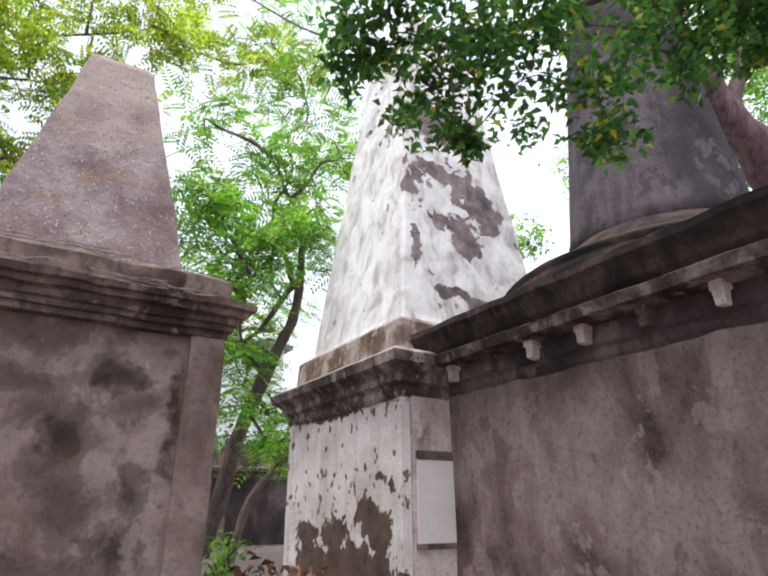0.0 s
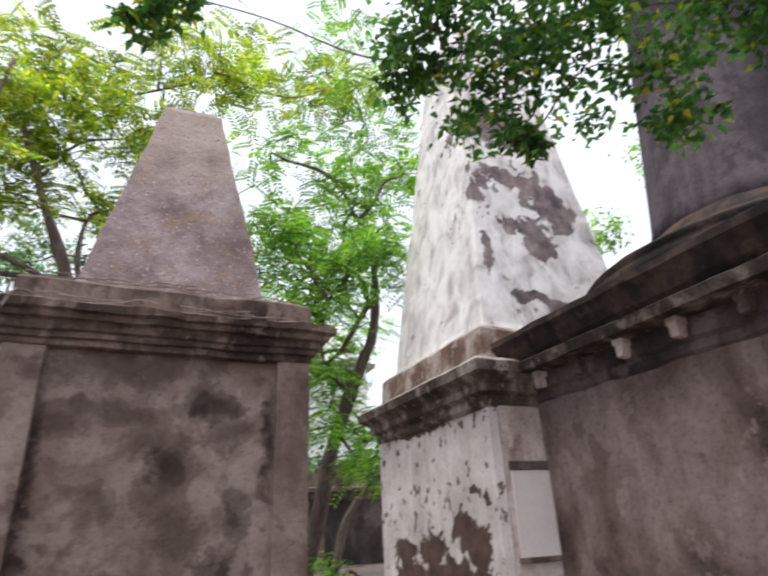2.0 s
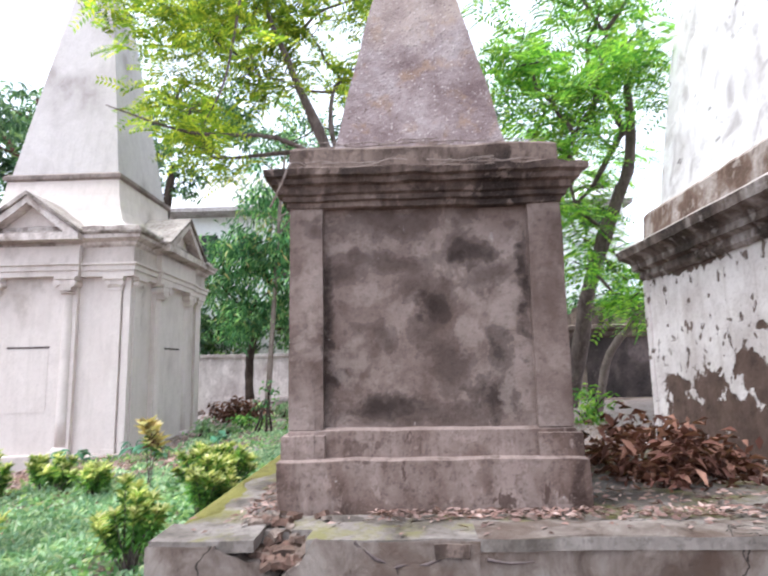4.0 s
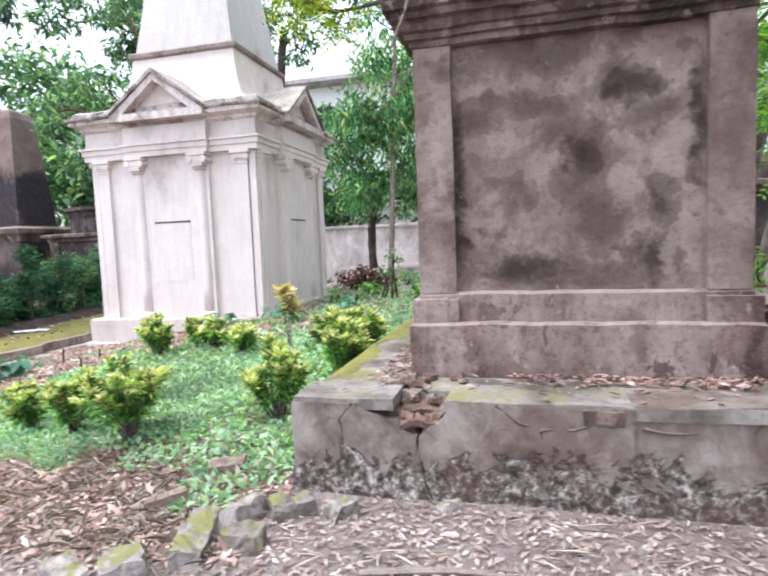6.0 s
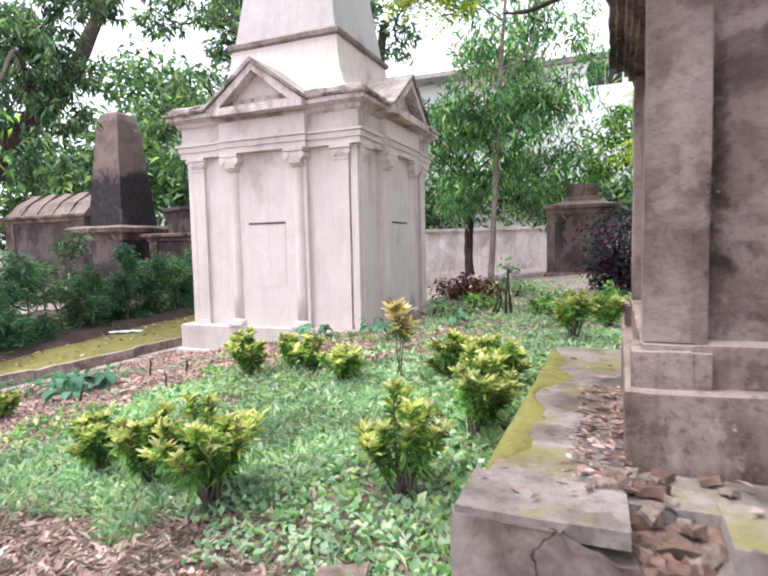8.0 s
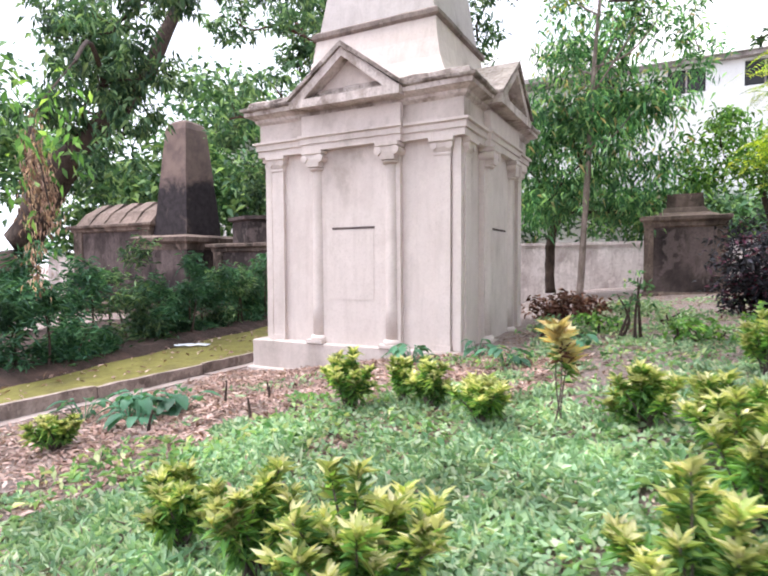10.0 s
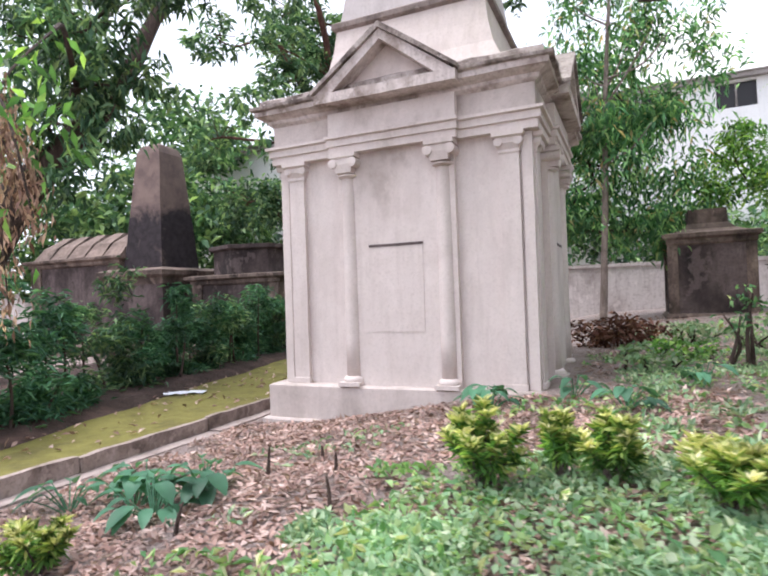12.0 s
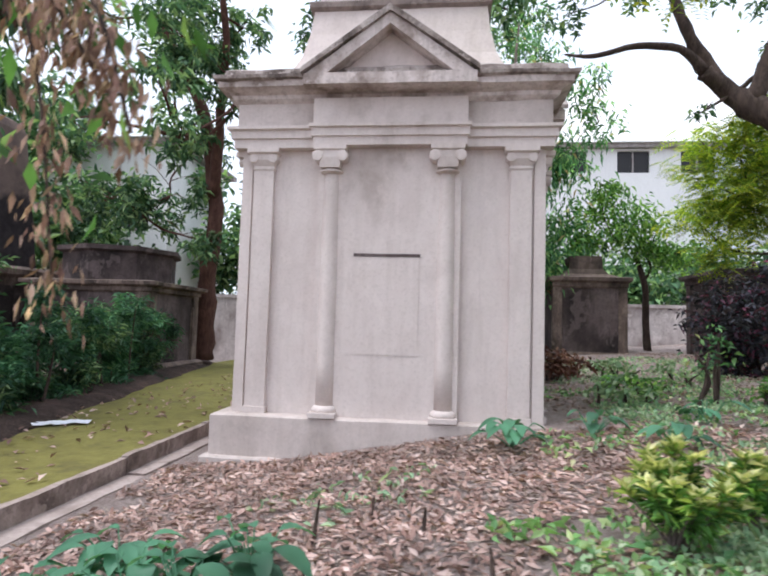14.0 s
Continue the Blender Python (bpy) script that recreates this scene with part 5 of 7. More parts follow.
# ---- the tombs further off ----
def low_tomb(label, cx, cy, hx, hy, z0, top, mat, dark, cap):
    t = thing("old_tomb", label, "tomb", at=(cx, cy, z0))
    h = top - z0

    def add(nm, bmx, m=mat, lab=""):
        return part(nm, bmx, m, t, lab)
    add("plinth", worn(loft(bmesh.new(), 0, 0, [(hx * 0.98, hy * 0.98, -0.5), (hx * 0.98, hy * 0.98, 0.12), (hx * 0.93, hy * 0.93, 0.2)]), 0.4, 0.012))
    add("body", worn(loft(bmesh.new(), 0, 0, [(hx * 0.86, hy * 0.86, 0.15), (hx * 0.86, hy * 0.86, h - 0.25)]), 0.4, 0.012), dark)
    for k in range(4):
        hh = (hx, hy)[k % 2]
        vv = (hy, hx)[k % 2]
        for s in (-1, 1):
            b = box(bmesh.new(), s * hh * 0.78 - hh * 0.1, s * hh * 0.78 + hh * 0.1, -vv * 0.90, -vv * 0.8, 0.18, h - 0.24)
            add("pilaster", turned(b, k, 0, 0))
    add("cornice", worn(loft(bmesh.new(), 0, 0, [(hx * 0.88, hy * 0.88, h - 0.32), (hx * 0.92, hy * 0.92, h - 0.28), (hx * 0.92, hy * 0.92, h - 0.18), (hx, hy, h - 0.12), (hx, hy, h - 0.03), (hx * 0.9, hy * 0.9, h)]), 0.3, 0.012, 3, 0.004))
    if cap == "urn":
        add("cap", worn(loft(bmesh.new(), 0, 0, [(hx * 0.82, hy * 0.8, h - 0.02), (hx * 0.55, hy * 0.5, h + 0.1), (hx * 0.42, hy * 0.4, h + 0.25), (hx * 0.40, hy * 0.38, h + 0.62)]), 0.3, 0.01))
    if cap == "hip":
        for i in range(5):
            b = loft(bmesh.new(), (i - 2) * hx * 0.36, 0, [(hx * 0.17, hy * 0.85, h - 0.02), (hx * 0.15, hy * 0.6, h + 0.5), (hx * 0.09, hy * 0.2, h + 0.95)])
            add("roof_rib", worn(b, 0.4, 0.015, 2, 0.02))
    if cap == "steps":
        for i in range(3):
            b = loft(bmesh.new(), 0, 0, [(hx * (0.8 - 0.16 * i), hy * (0.8 - 0.16 * i), h - 0.02 + 0.2 * i), (hx * (0.8 - 0.16 * i), hy * (0.8 - 0.16 * i), h + 0.2 + 0.2 * i)])
            add("step", worn(b, 0.4, 0.015, 2, 0.02))
    if cap == "drum":
        add("drum", worn(lathe(bmesh.new(), 0, 0, [(hx * 0.8, h - 0.02), (hx * 0.8, h + 0.75), (hx * 0.88, h + 0.8), (hx * 0.88, h + 0.92), (hx * 0.6, h + 0.96)], 8), 0.4, 0.012), dark)
    return t


low_tomb("square dark tomb with a small stepped block on top", -1.95, 20.1, 1.1, 0.95, 0.25, 2.52, OLD, OLD_DARK, "urn")
low_tomb("broad blackened tomb half hidden by a purple shrub", 2.5, 19.4, 1.6, 1.3, 0.2, 2.7, OLD_DARK, OLD_DARK, "")
low_tomb("ribbed brown tomb among the hedges", -22.3, 18.6, 2.6, 1.8, -0.4, 2.9, OLD, OLD_DARK, "hip")
low_tomb("eight-sided weathered brown tomb behind the hedge", -15.2, 18.6, 1.9, 1.6, -0.4, 2.0, OLD, OLD_DARK, "drum")
low_tomb("stepped brown tomb under the feathery tree", 5.6, 15.6, 1.7, 1.5, 0.3, 2.3, OLD, OLD_DARK, "steps")
low_tomb("long grey tomb near the boundary wall", -20.6, 23.5, 2.8, 1.2, -0.3, 2.4, OLD, OLD_DARK, "")
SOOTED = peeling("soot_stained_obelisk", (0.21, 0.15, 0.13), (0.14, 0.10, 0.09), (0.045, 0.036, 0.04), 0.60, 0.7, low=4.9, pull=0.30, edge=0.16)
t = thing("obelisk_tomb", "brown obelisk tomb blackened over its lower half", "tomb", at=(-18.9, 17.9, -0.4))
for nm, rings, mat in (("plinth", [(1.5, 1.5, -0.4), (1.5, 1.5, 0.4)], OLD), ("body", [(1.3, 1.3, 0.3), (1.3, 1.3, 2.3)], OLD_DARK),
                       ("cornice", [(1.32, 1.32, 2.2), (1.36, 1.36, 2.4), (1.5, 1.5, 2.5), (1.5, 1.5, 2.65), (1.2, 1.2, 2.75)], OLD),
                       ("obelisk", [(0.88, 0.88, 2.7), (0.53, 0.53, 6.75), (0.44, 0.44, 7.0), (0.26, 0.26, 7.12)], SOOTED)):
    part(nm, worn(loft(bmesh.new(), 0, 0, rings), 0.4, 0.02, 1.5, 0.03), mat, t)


# ---- trees ----
F = [(3.43, 9.68, 6.37, 1.5), (2.64, 10.97, 7.42, 1.1), (3.47, 9.1, 7.72, 1.0), (3.7, 9.28, 9.58, 1.1), (3.35, 10.66, 4.39, 0.75), (3.76, 9.86, 2.8, 0.42), (2.82, 11.46, 6.14, 0.8), (3.12, 9.91, 11.76, 1.2), (4.3, 10.1, 6.6, 0.9), (2.4, 12.4, 4.6, 0.7)]
F += [(2.5, 8.3, 4.5, 0.4), (2.75, 8.8, 3.7, 0.4), (2.9, 9.2, 2.9, 0.35), (2.3, 8.2, 5.2, 0.5), (2.9, 7.7, 5.7, 0.5), (3.4, 8.9, 2.3, 0.35), (1.8, 8.4, 5.9, 0.5)]
F += [(2.7, 8.1, 7.0, 0.6), (3.4, 8.2, 6.1, 0.6), (3.9, 7.9, 7.3, 0.6), (1.8, 8.3, 5.9, 0.6), (1.5, 8.1, 7.3, 0.6), (2.9, 8.4, 5.2, 0.6), (3.5, 12.0, 5.9, 0.7), (4.2, 12.0, 5.1, 0.7), (3.9, 12.1, 4.0, 0.6), (4.6, 12.2, 5.8, 0.7), (3.3, 12.0, 4.7, 0.6), (4.5, 12.0, 3.6, 0.6)]
tree("feathery_tree", "leaning tree with fresh green feathery leaves", BARK_MID, [([(3.4, 12.6, 0.1), (3.52, 11.9, 1.4), (3.62, 11.2, 2.8), (3.85, 10.5, 4.0), (4.15, 10.08, 5.08), (4.0, 9.6, 6.4)], [0.20, 0.17, 0.14, 0.12, 0.10, 0.06])] + boughs(3, (4.0, 9.9, 5.5), F), fronds("crown", 11, F, 112), LEAF_FEATHER)
sap = [(4.15, 9.87, 2.4, 0.45), (4.5, 10.0, 2.9, 0.35)]
tree("curved_sapling", "slender pale curved sapling beside the stepped tomb", BARK_PALE, [([(3.55, 11.2, 0.15), (3.6, 10.9, 0.8), (3.67, 10.54, 1.5), (3.94, 10.14, 1.98), (4.2, 9.87, 2.3)], [0.09, 0.08, 0.07, 0.06, 0.03])], fronds("crown", 12, sap, 160, 0.35), LEAF_FEATHER)
G = [(-3.9, 9.2, 6.1, 0.8), (-3.5, 9.5, 5.4, 0.6), (-4.3, 7.9, 7.2, 0.75), (-2.92, 7.9, 6.5, 0.8), (-3.2, 8.1, 5.3, 0.5), (-2.51, 8.7, 6.15, 0.8), (-1.7, 9.27, 7.32, 0.9), (-0.62, 9.3, 7.9, 0.9), (-1.03, 9.5, 6.42, 0.65), (-2.22, 8.5, 7.6, 0.8), (-0.96, 9.3, 8.3, 0.9), (0.5, 8.6, 9.2, 0.8), (1.5, 9.0, 9.4, 0.8), (-0.86, 10.79, 7.3, 0.7), (-1.83, 8.6, 8.3, 0.9), (-2.73, 8.9, 7.0, 0.8), (0.6, 9.6, 10.6, 1.0), (3.0, 8.9, 10.0, 0.8), (-0.46, 8.9, 9.8, 0.8), (-3.6, 9.6, 8.6, 1.0)]
G += [(-4.3, 8.9, 7.4, 0.65), (-3.9, 9.2, 5.9, 0.65), (-5.0, 8.8, 8.2, 0.65), (-3.2, 8.8, 7.7, 0.65), (-2.5, 9.0, 6.5, 0.65), (-3.3, 9.3, 5.0, 0.65), (-2.3, 8.7, 7.8, 0.65)]
G += [(-3.74, 9.4, 9.7, 0.6), (-2.6, 9.4, 9.64, 0.6), (-3.32, 9.4, 8.55, 0.6), (-1.46, 9.4, 9.45, 0.6), (-3.61, 9.4, 7.65, 0.6)]
tree("yellow_green_tree", "tall thin-limbed tree with yellow-green feathery leaves", BARK_MID, [([(1.0, 10.2, 0.15), (0.7, 9.95, 1.6), (0.15, 9.55, 2.9), (-1.0, 8.9, 4.2), (-1.3, 8.8, 5.0), (-1.72, 8.6, 6.0), (-2.2, 8.5, 7.2)], [0.14, 0.12, 0.11, 0.10, 0.09, 0.06, 0.03]),
     ([(-0.95, 8.9, 4.5), (-2.0, 8.5, 4.95), (-3.2, 8.1, 4.9), (-4.37, 7.82, 5.25)], [0.06, 0.04, 0.025, 0.01]), ([(-2.4, 8.1, 8.0), (-2.45, 7.9, 6.8), (-2.6, 7.8, 5.6), (-2.9, 7.8, 4.9)], [0.03, 0.024, 0.018, 0.008])] + boughs(4, (-1.1, 8.9, 4.9), G, 0.05, 0.008), fronds("crown", 13, G, 125, 0.42), LEAF_YELLOW)
O = [(1.13, 2.42, 3.76, 0.2), (1.29, 2.24, 3.91, 0.31), (1.61, 2.06, 3.86, 0.37), (1.52, 2.3, 3.5, 0.25), (1.95, 1.97, 3.62, 0.34), (2.12, 1.71, 3.91, 0.31), (2.35, 1.71, 3.62, 0.28), (2.54, 1.44, 3.91, 0.31), (2.51, 1.75, 3.34, 0.18), (2.94, 1.49, 3.85, 0.2), (1.74, 1.91, 4.05, 0.34), (3.31, 1.28, 4.28, 0.19), (1.73, 2.26, 3.32, 0.17), (1.08, 2.18, 4.1, 0.25), (3.2, 1.2, 4.1, 0.25), (1.74, 1.63, 4.3, 0.34), (2.3, 1.3, 4.3, 0.35), (1.2, 1.9, 4.4, 0.3), (2.76, 1.15, 4.08, 0.28), (3.05, 1.12, 4.05, 0.26), (3.32, 0.95, 4.25, 0.26), (3.4, 1.14, 3.95, 0.2), (2.52, 1.19, 4.3, 0.3), (3.29, 0.83, 4.5, 0.28)]
EB = [(8.38, 7.9, 6.81, 0.7), (12.0, 4.6, 8.3, 0.9), (9.7, 3.2, 9.3, 0.8), (10.8, 5.6, 9.6, 1.0), (9.5, 6.6, 8.2, 0.8), (11.9, 4.0, 8.5, 0.9), (10.9, 2.75, 9.6, 1.0), (9.9, 2.9, 10.5, 1.0), (12.2, 3.3, 9.3, 1.0), (11.4, 3.6, 9.8, 0.9), (12.4, 2.4, 8.6, 1.0)]
# unseen leaf masses, added to shade the right part of the grey wall
O += [(3.2, 0.2, 4.8, 0.5), (3.8, -0.6, 5.0, 0.6), (4.4, 0.4, 5.6, 0.6), (2.6, 0.2, 4.9, 0.5), (4.2, -1.2, 5.4, 0.7)]
O += [(2.92, 1.16, 4.39, 0.24), (3.16, 0.95, 4.44, 0.24), (3.44, 0.86, 4.26, 0.24), (2.64, 1.3, 4.49, 0.24), (1.16, 2.35, 4.55, 0.24), (1.62, 2.01, 4.56, 0.24), (3.43, 0.72, 4.49, 0.24), (-0.28, 2.76, 4.01, 0.16), (-0.15, 2.67, 4.14, 0.16)]
crown = foliage("crown", 21, O, 2700, 0.066, 0.55, 0.15, 0.25, 0.24)
over = tree("spreading_tree", "purplish-barked tree whose dark leafy bough overhangs the graves", BARK_PURPLE, [([(10.9, 3.0, 0.0), (10.7, 3.05, 2.5), (10.1, 3.2, 5.2), (9.31, 3.3, 6.46), (8.73, 3.4, 7.06), (8.22, 3.48, 7.58), (7.6, 3.4, 8.4)], [0.45, 0.4, 0.36, 0.33, 0.30, 0.27, 0.18]),
     ([(8.6, 3.42, 7.2), (8.75, 3.2, 7.8), (9.0, 3.0, 8.7)], [0.15, 0.12, 0.08]), ([(7.6, 3.4, 8.4), (5.6, 2.6, 7.4), (3.6, 1.7, 5.4), (2.7, 1.6, 4.5), (1.9, 1.95, 4.0), (1.3, 2.3, 3.85)], [0.16, 0.11, 0.06, 0.03, 0.018, 0.006])] + boughs(5, (2.7, 1.6, 4.5), O, 0.014, 0.003), crown, LEAF_DARK)
more = foliage("high_crown", 22, EB, 900, 0.12, 0.5)
more.transform(Matrix.Translation((-10.9, -3.0, 0)))
part("high_crown", more, LEAF_FEATHER, over)
M = [(-6.5, 18.9, 4.6, 1.2), (-5.2, 18.6, 5.4, 1.1), (-5.5, 19.2, 3.1, 0.9), (-4.48, 19.6, 4.54, 1.5), (-5.34, 19.4, 3.27, 1.2), (-3.52, 19.8, 2.7, 0.9), (-3.62, 19.9, 5.65, 1.2), (-3.35, 20.4, 6.6, 1.6), (-3.1, 21.2, 3.6, 1.5), (-6.24, 20.91, 3.3, 0.9), (-4.46, 21.4, 5.6, 1.6), (-4.9, 21.2, 8.0, 1.5), (-6.42, 20.73, 5.58, 1.0)]
tree("mango_tree", "broad dark green tree with drooping leaves near the wall", BARK, [([(-5.75, 20.9, 0.3), (-5.8, 20.9, 1.2), (-5.7, 20.95, 2.3), (-5.2, 20.9, 3.6)], [0.17, 0.15, 0.14, 0.1])] + boughs(6, (-5.4, 20.9, 3.0), M), foliage("crown", 23, M, 620, 0.25, 0.27, 0.3, 0.9, 0.26), LEAF_MANGO)
S2 = [(-4.9, 18.6, 6.9, 0.6), (-3.6, 18.9, 7.6, 0.7), (-4.0, 19.2, 9.4, 0.9), (-3.2, 19.0, 8.6, 0.7), (-4.9, 19.0, 8.8, 0.8), (-4.6, 18.3, 5.0, 0.4)]
S2 += [(-2.1, 19.4, 7.9, 0.8), (-1.7, 19.4, 6.9, 0.7), (-2.8, 19.5, 6.0, 0.7), (-3.2, 19.4, 7.9, 0.7)]
S2 += [(-5.1, 21.1, 10.6, 0.8), (-3.5, 21.3, 10.9, 0.8), (-4.4, 21.1, 11.8, 0.8), (-3.2, 21.4, 9.8, 0.8)]
tree("slender_tree", "slender straight tree with pale bark and bare upper twigs", BARK_PALE, [([(-4.5, 18.4, 0.2), (-4.42, 18.5, 2.0), (-4.32, 18.6, 4.2), (-4.25, 18.7, 6.2), (-4.1, 18.8, 8.4), (-4.0, 18.9, 9.6)], [0.10, 0.085, 0.075, 0.06, 0.045, 0.02]), ([(-4.3, 18.6, 4.4), (-3.7, 18.7, 4.7), (-3.2, 18.7, 5.3)], [0.035, 0.025, 0.01]), ([(-4.25, 18.7, 5.9), (-3.4, 18.8, 7.2), (-2.9, 18.9, 8.3)], [0.035, 0.025, 0.008]), ([(-4.2, 18.7, 6.6), (-3.3, 18.8, 6.9), (-2.5, 18.9, 7.9)], [0.035, 0.025, 0.008]), ([(-4.1, 18.8, 8.0), (-4.9, 18.9, 8.7), (-5.4, 18.9, 9.6)], [0.03, 0.02, 0.006])] + boughs(7, (-4.2, 18.7, 6.4), S2, 0.03, 0.006), foliage("crown", 24, S2, 420, 0.2, 0.3, 0.3, 0.6), LEAF_MANGO)
SM = [(-1.03, 21.4, 4.6, 1.1), (-1.7, 21.4, 3.8, 0.8), (-0.12, 21.5, 4.1, 1.0), (1.24, 21.6, 3.5, 0.8), (-1.0, 21.3, 5.4, 0.5), (0.5, 21.6, 3.6, 0.7)]
tree("young_tree", "young green tree with a thin dark stem behind a tomb", BARK, [([(0.35, 21.6, 0.25), (0.3, 21.6, 1.4), (0.25, 21.5, 2.4), (0.0, 21.5, 3.3)], [0.13, 0.11, 0.10, 0.07])] + boughs(8, (0.2, 21.5, 2.6), SM, 0.05), foliage("crown", 25, SM, 720, 0.2, 0.35, 0.25, 0.5, 0.25), LEAF_LOW)
YE = [(0.9, 17.2, 5.2, 1.1), (1.4, 17.4, 3.8, 0.9), (0.5, 17.2, 4.1, 0.6), (1.0, 16.3, 5.7, 0.7), (2.2, 17.3, 4.9, 1.0), (2.4, 17.0, 6.3, 1.0), (0.2, 17.0, 5.3, 0.7), (0.7, 16.8, 4.2, 0.8), (-0.3, 17.0, 3.7, 0.5), (0.5, 17.0, 3.0, 0.5)]
tree("bright_tree", "bright yellow-green feathery tree beside the blackened tomb", BARK, [([(2.6, 17.0, 0.25), (2.5, 17.1, 1.8), (2.2, 17.2, 3.3)], [0.12, 0.10, 0.07])] + boughs(9, (2.3, 17.15, 2.9), YE, 0.04), fronds("crown", 26, YE, 300), LEAF_YELLOW)
BG = [(-3.4, 15.4, 7.8, 0.6), (-1.2, 15.4, 9.2, 0.7), (-1.9, 15.4, 8.2, 0.4), (0.6, 15.6, 8.2, 0.9), (1.3, 15.5, 7.0, 0.6), (2.4, 15.6, 9.0, 1.2), (-0.7, 15.4, 5.6, 0.2), (4.0, 15.4, 8.4, 1.2)]
tree("gnarled_tree", "gnarled dark tree with thick crooked limbs", BARK, [([(3.6, 13.6, 0.2), (3.2, 13.8, 1.6), (2.3, 14.2, 3.2), (1.3, 14.7, 4.5), (0.55, 15.2, 5.4), (0.0, 15.6, 6.05), (-0.6, 15.5, 6.5)], [0.42, 0.38, 0.34, 0.30, 0.27, 0.24, 0.16]), ([(-0.6, 15.5, 6.5), (-1.1, 15.4, 6.95), (-2.0, 15.3, 7.0), (-2.9, 15.2, 6.75), (-3.5, 15.2, 6.8)], [0.13, 0.09, 0.07, 0.05, 0.02]), ([(-0.3, 15.55, 6.3), (-0.75, 15.5, 7.0), (-1.2, 15.4, 7.9), (-1.4, 15.3, 9.0)], [0.17, 0.14, 0.11, 0.06]), ([(0.3, 15.4, 5.75), (0.7, 15.4, 6.9), (1.1, 15.5, 8.4)], [0.2, 0.16, 0.08])] + boughs(10, (0.2, 15.5, 6.2), BG, 0.05, 0.01), foliage("crown", 27, BG, 420, 0.17, 0.4, 0.2, 0.3), LEAF_SHADE)
LB = [(-13.74, 10.71, 6.05, 1.3), (-13.54, 9.9, 6.3, 0.95), (-13.34, 11.1, 5.0, 0.9), (-12.6, 9.8, 4.9, 1.1), (-12.3, 9.8, 3.5, 0.75), (-12.2, 10.5, 5.2, 0.95), (-14.6, 10.0, 4.6, 1.0), (-13.2, 12.0, 7.9, 0.8)]
LB += [(-15.5, 11.7, 8.3, 0.95), (-10.8, 13.5, 8.3, 0.95), (-12.2, 12.9, 8.6, 0.95), (-14.4, 12.0, 8.9, 0.95)]
LB += [(-13.2, 9.8, 5.9, 0.8), (-12.4, 10.0, 6.1, 0.8), (-11.6, 10.2, 6.8, 0.7), (-10.9, 10.2, 6.6, 0.6), (-12.0, 10.0, 4.4, 0.6)]
tree("leaning_tree", "thick leaning brown tree hung with shaggy green leaves", BARK, [([(-16.4, 9.4, -0.5), (-15.8, 9.8, 1.4), (-15.19, 10.12, 2.7), (-14.62, 10.35, 3.6), (-13.98, 10.63, 4.25), (-13.29, 11.3, 5.5), (-12.9, 12.0, 7.2), (-12.6, 12.9, 9.3), (-12.4, 13.5, 11.2)], [0.40, 0.38, 0.35, 0.32, 0.29, 0.22, 0.15, 0.09, 0.03])] + boughs(11, (-13.9, 10.7, 4.4), LB, 0.07), foliage("crown", 28, LB, 560, 0.21, 0.3, 0.3, 0.8, 0.125), LEAF_SHADE)
LC = [(-12.6, 18.6, 8.4, 0.9), (-12.0, 18.6, 7.4, 0.8), (-13.2, 20.2, 9.6, 1.0), (-12.4, 19.8, 10.2, 1.0), (-13.4, 17.6, 8.9, 1.2), (-13.6, 18.54, 10.6, 1.5), (-16.59, 19.8, 4.8, 1.3), (-15.6, 20.2, 4.3, 1.2), (-15.4, 16.4, 6.0, 1.0), (-14.2, 18.8, 8.3, 1.0), (-14.9, 22.1, 10.4, 1.5), (-14.35, 20.4, 6.9, 1.4), (-14.94, 20.6, 5.0, 1.3), (-17.14, 20.4, 4.8, 1.1), (-15.9, 21.9, 11.4, 1.4), (-15.6, 17.1, 9.6, 1.1), (-12.5, 15.2, 6.4, 0.9), (-13.2, 19.6, 3.4, 0.7), (-12.6, 16.6, 5.6, 0.9)]
tree("red_trunk_tree", "tall tree with a reddish trunk and dark spreading boughs", BARK_RED, [([(-13.6, 20.85, -0.2), (-13.58, 20.8, 0.8), (-13.55, 20.72, 2.5), (-13.36, 20.59, 4.7), (-13.73, 20.37, 7.39), (-14.4, 20.19, 8.96), (-15.2, 20.0, 10.5)], [0.36, 0.30, 0.27, 0.24, 0.2, 0.15, 0.07]), ([(-13.4, 20.5, 5.0), (-12.9, 19.6, 7.4), (-12.4, 18.6, 9.2), (-12.3, 17.6, 10.6)], [0.2, 0.15, 0.11, 0.05])] + boughs(12, (-13.5, 20.4, 6.5), LC, 0.09), foliage("crown", 29, LC, 360, 0.27, 0.36, 0.2, 0.4, 0.115), LEAF_SHADE)


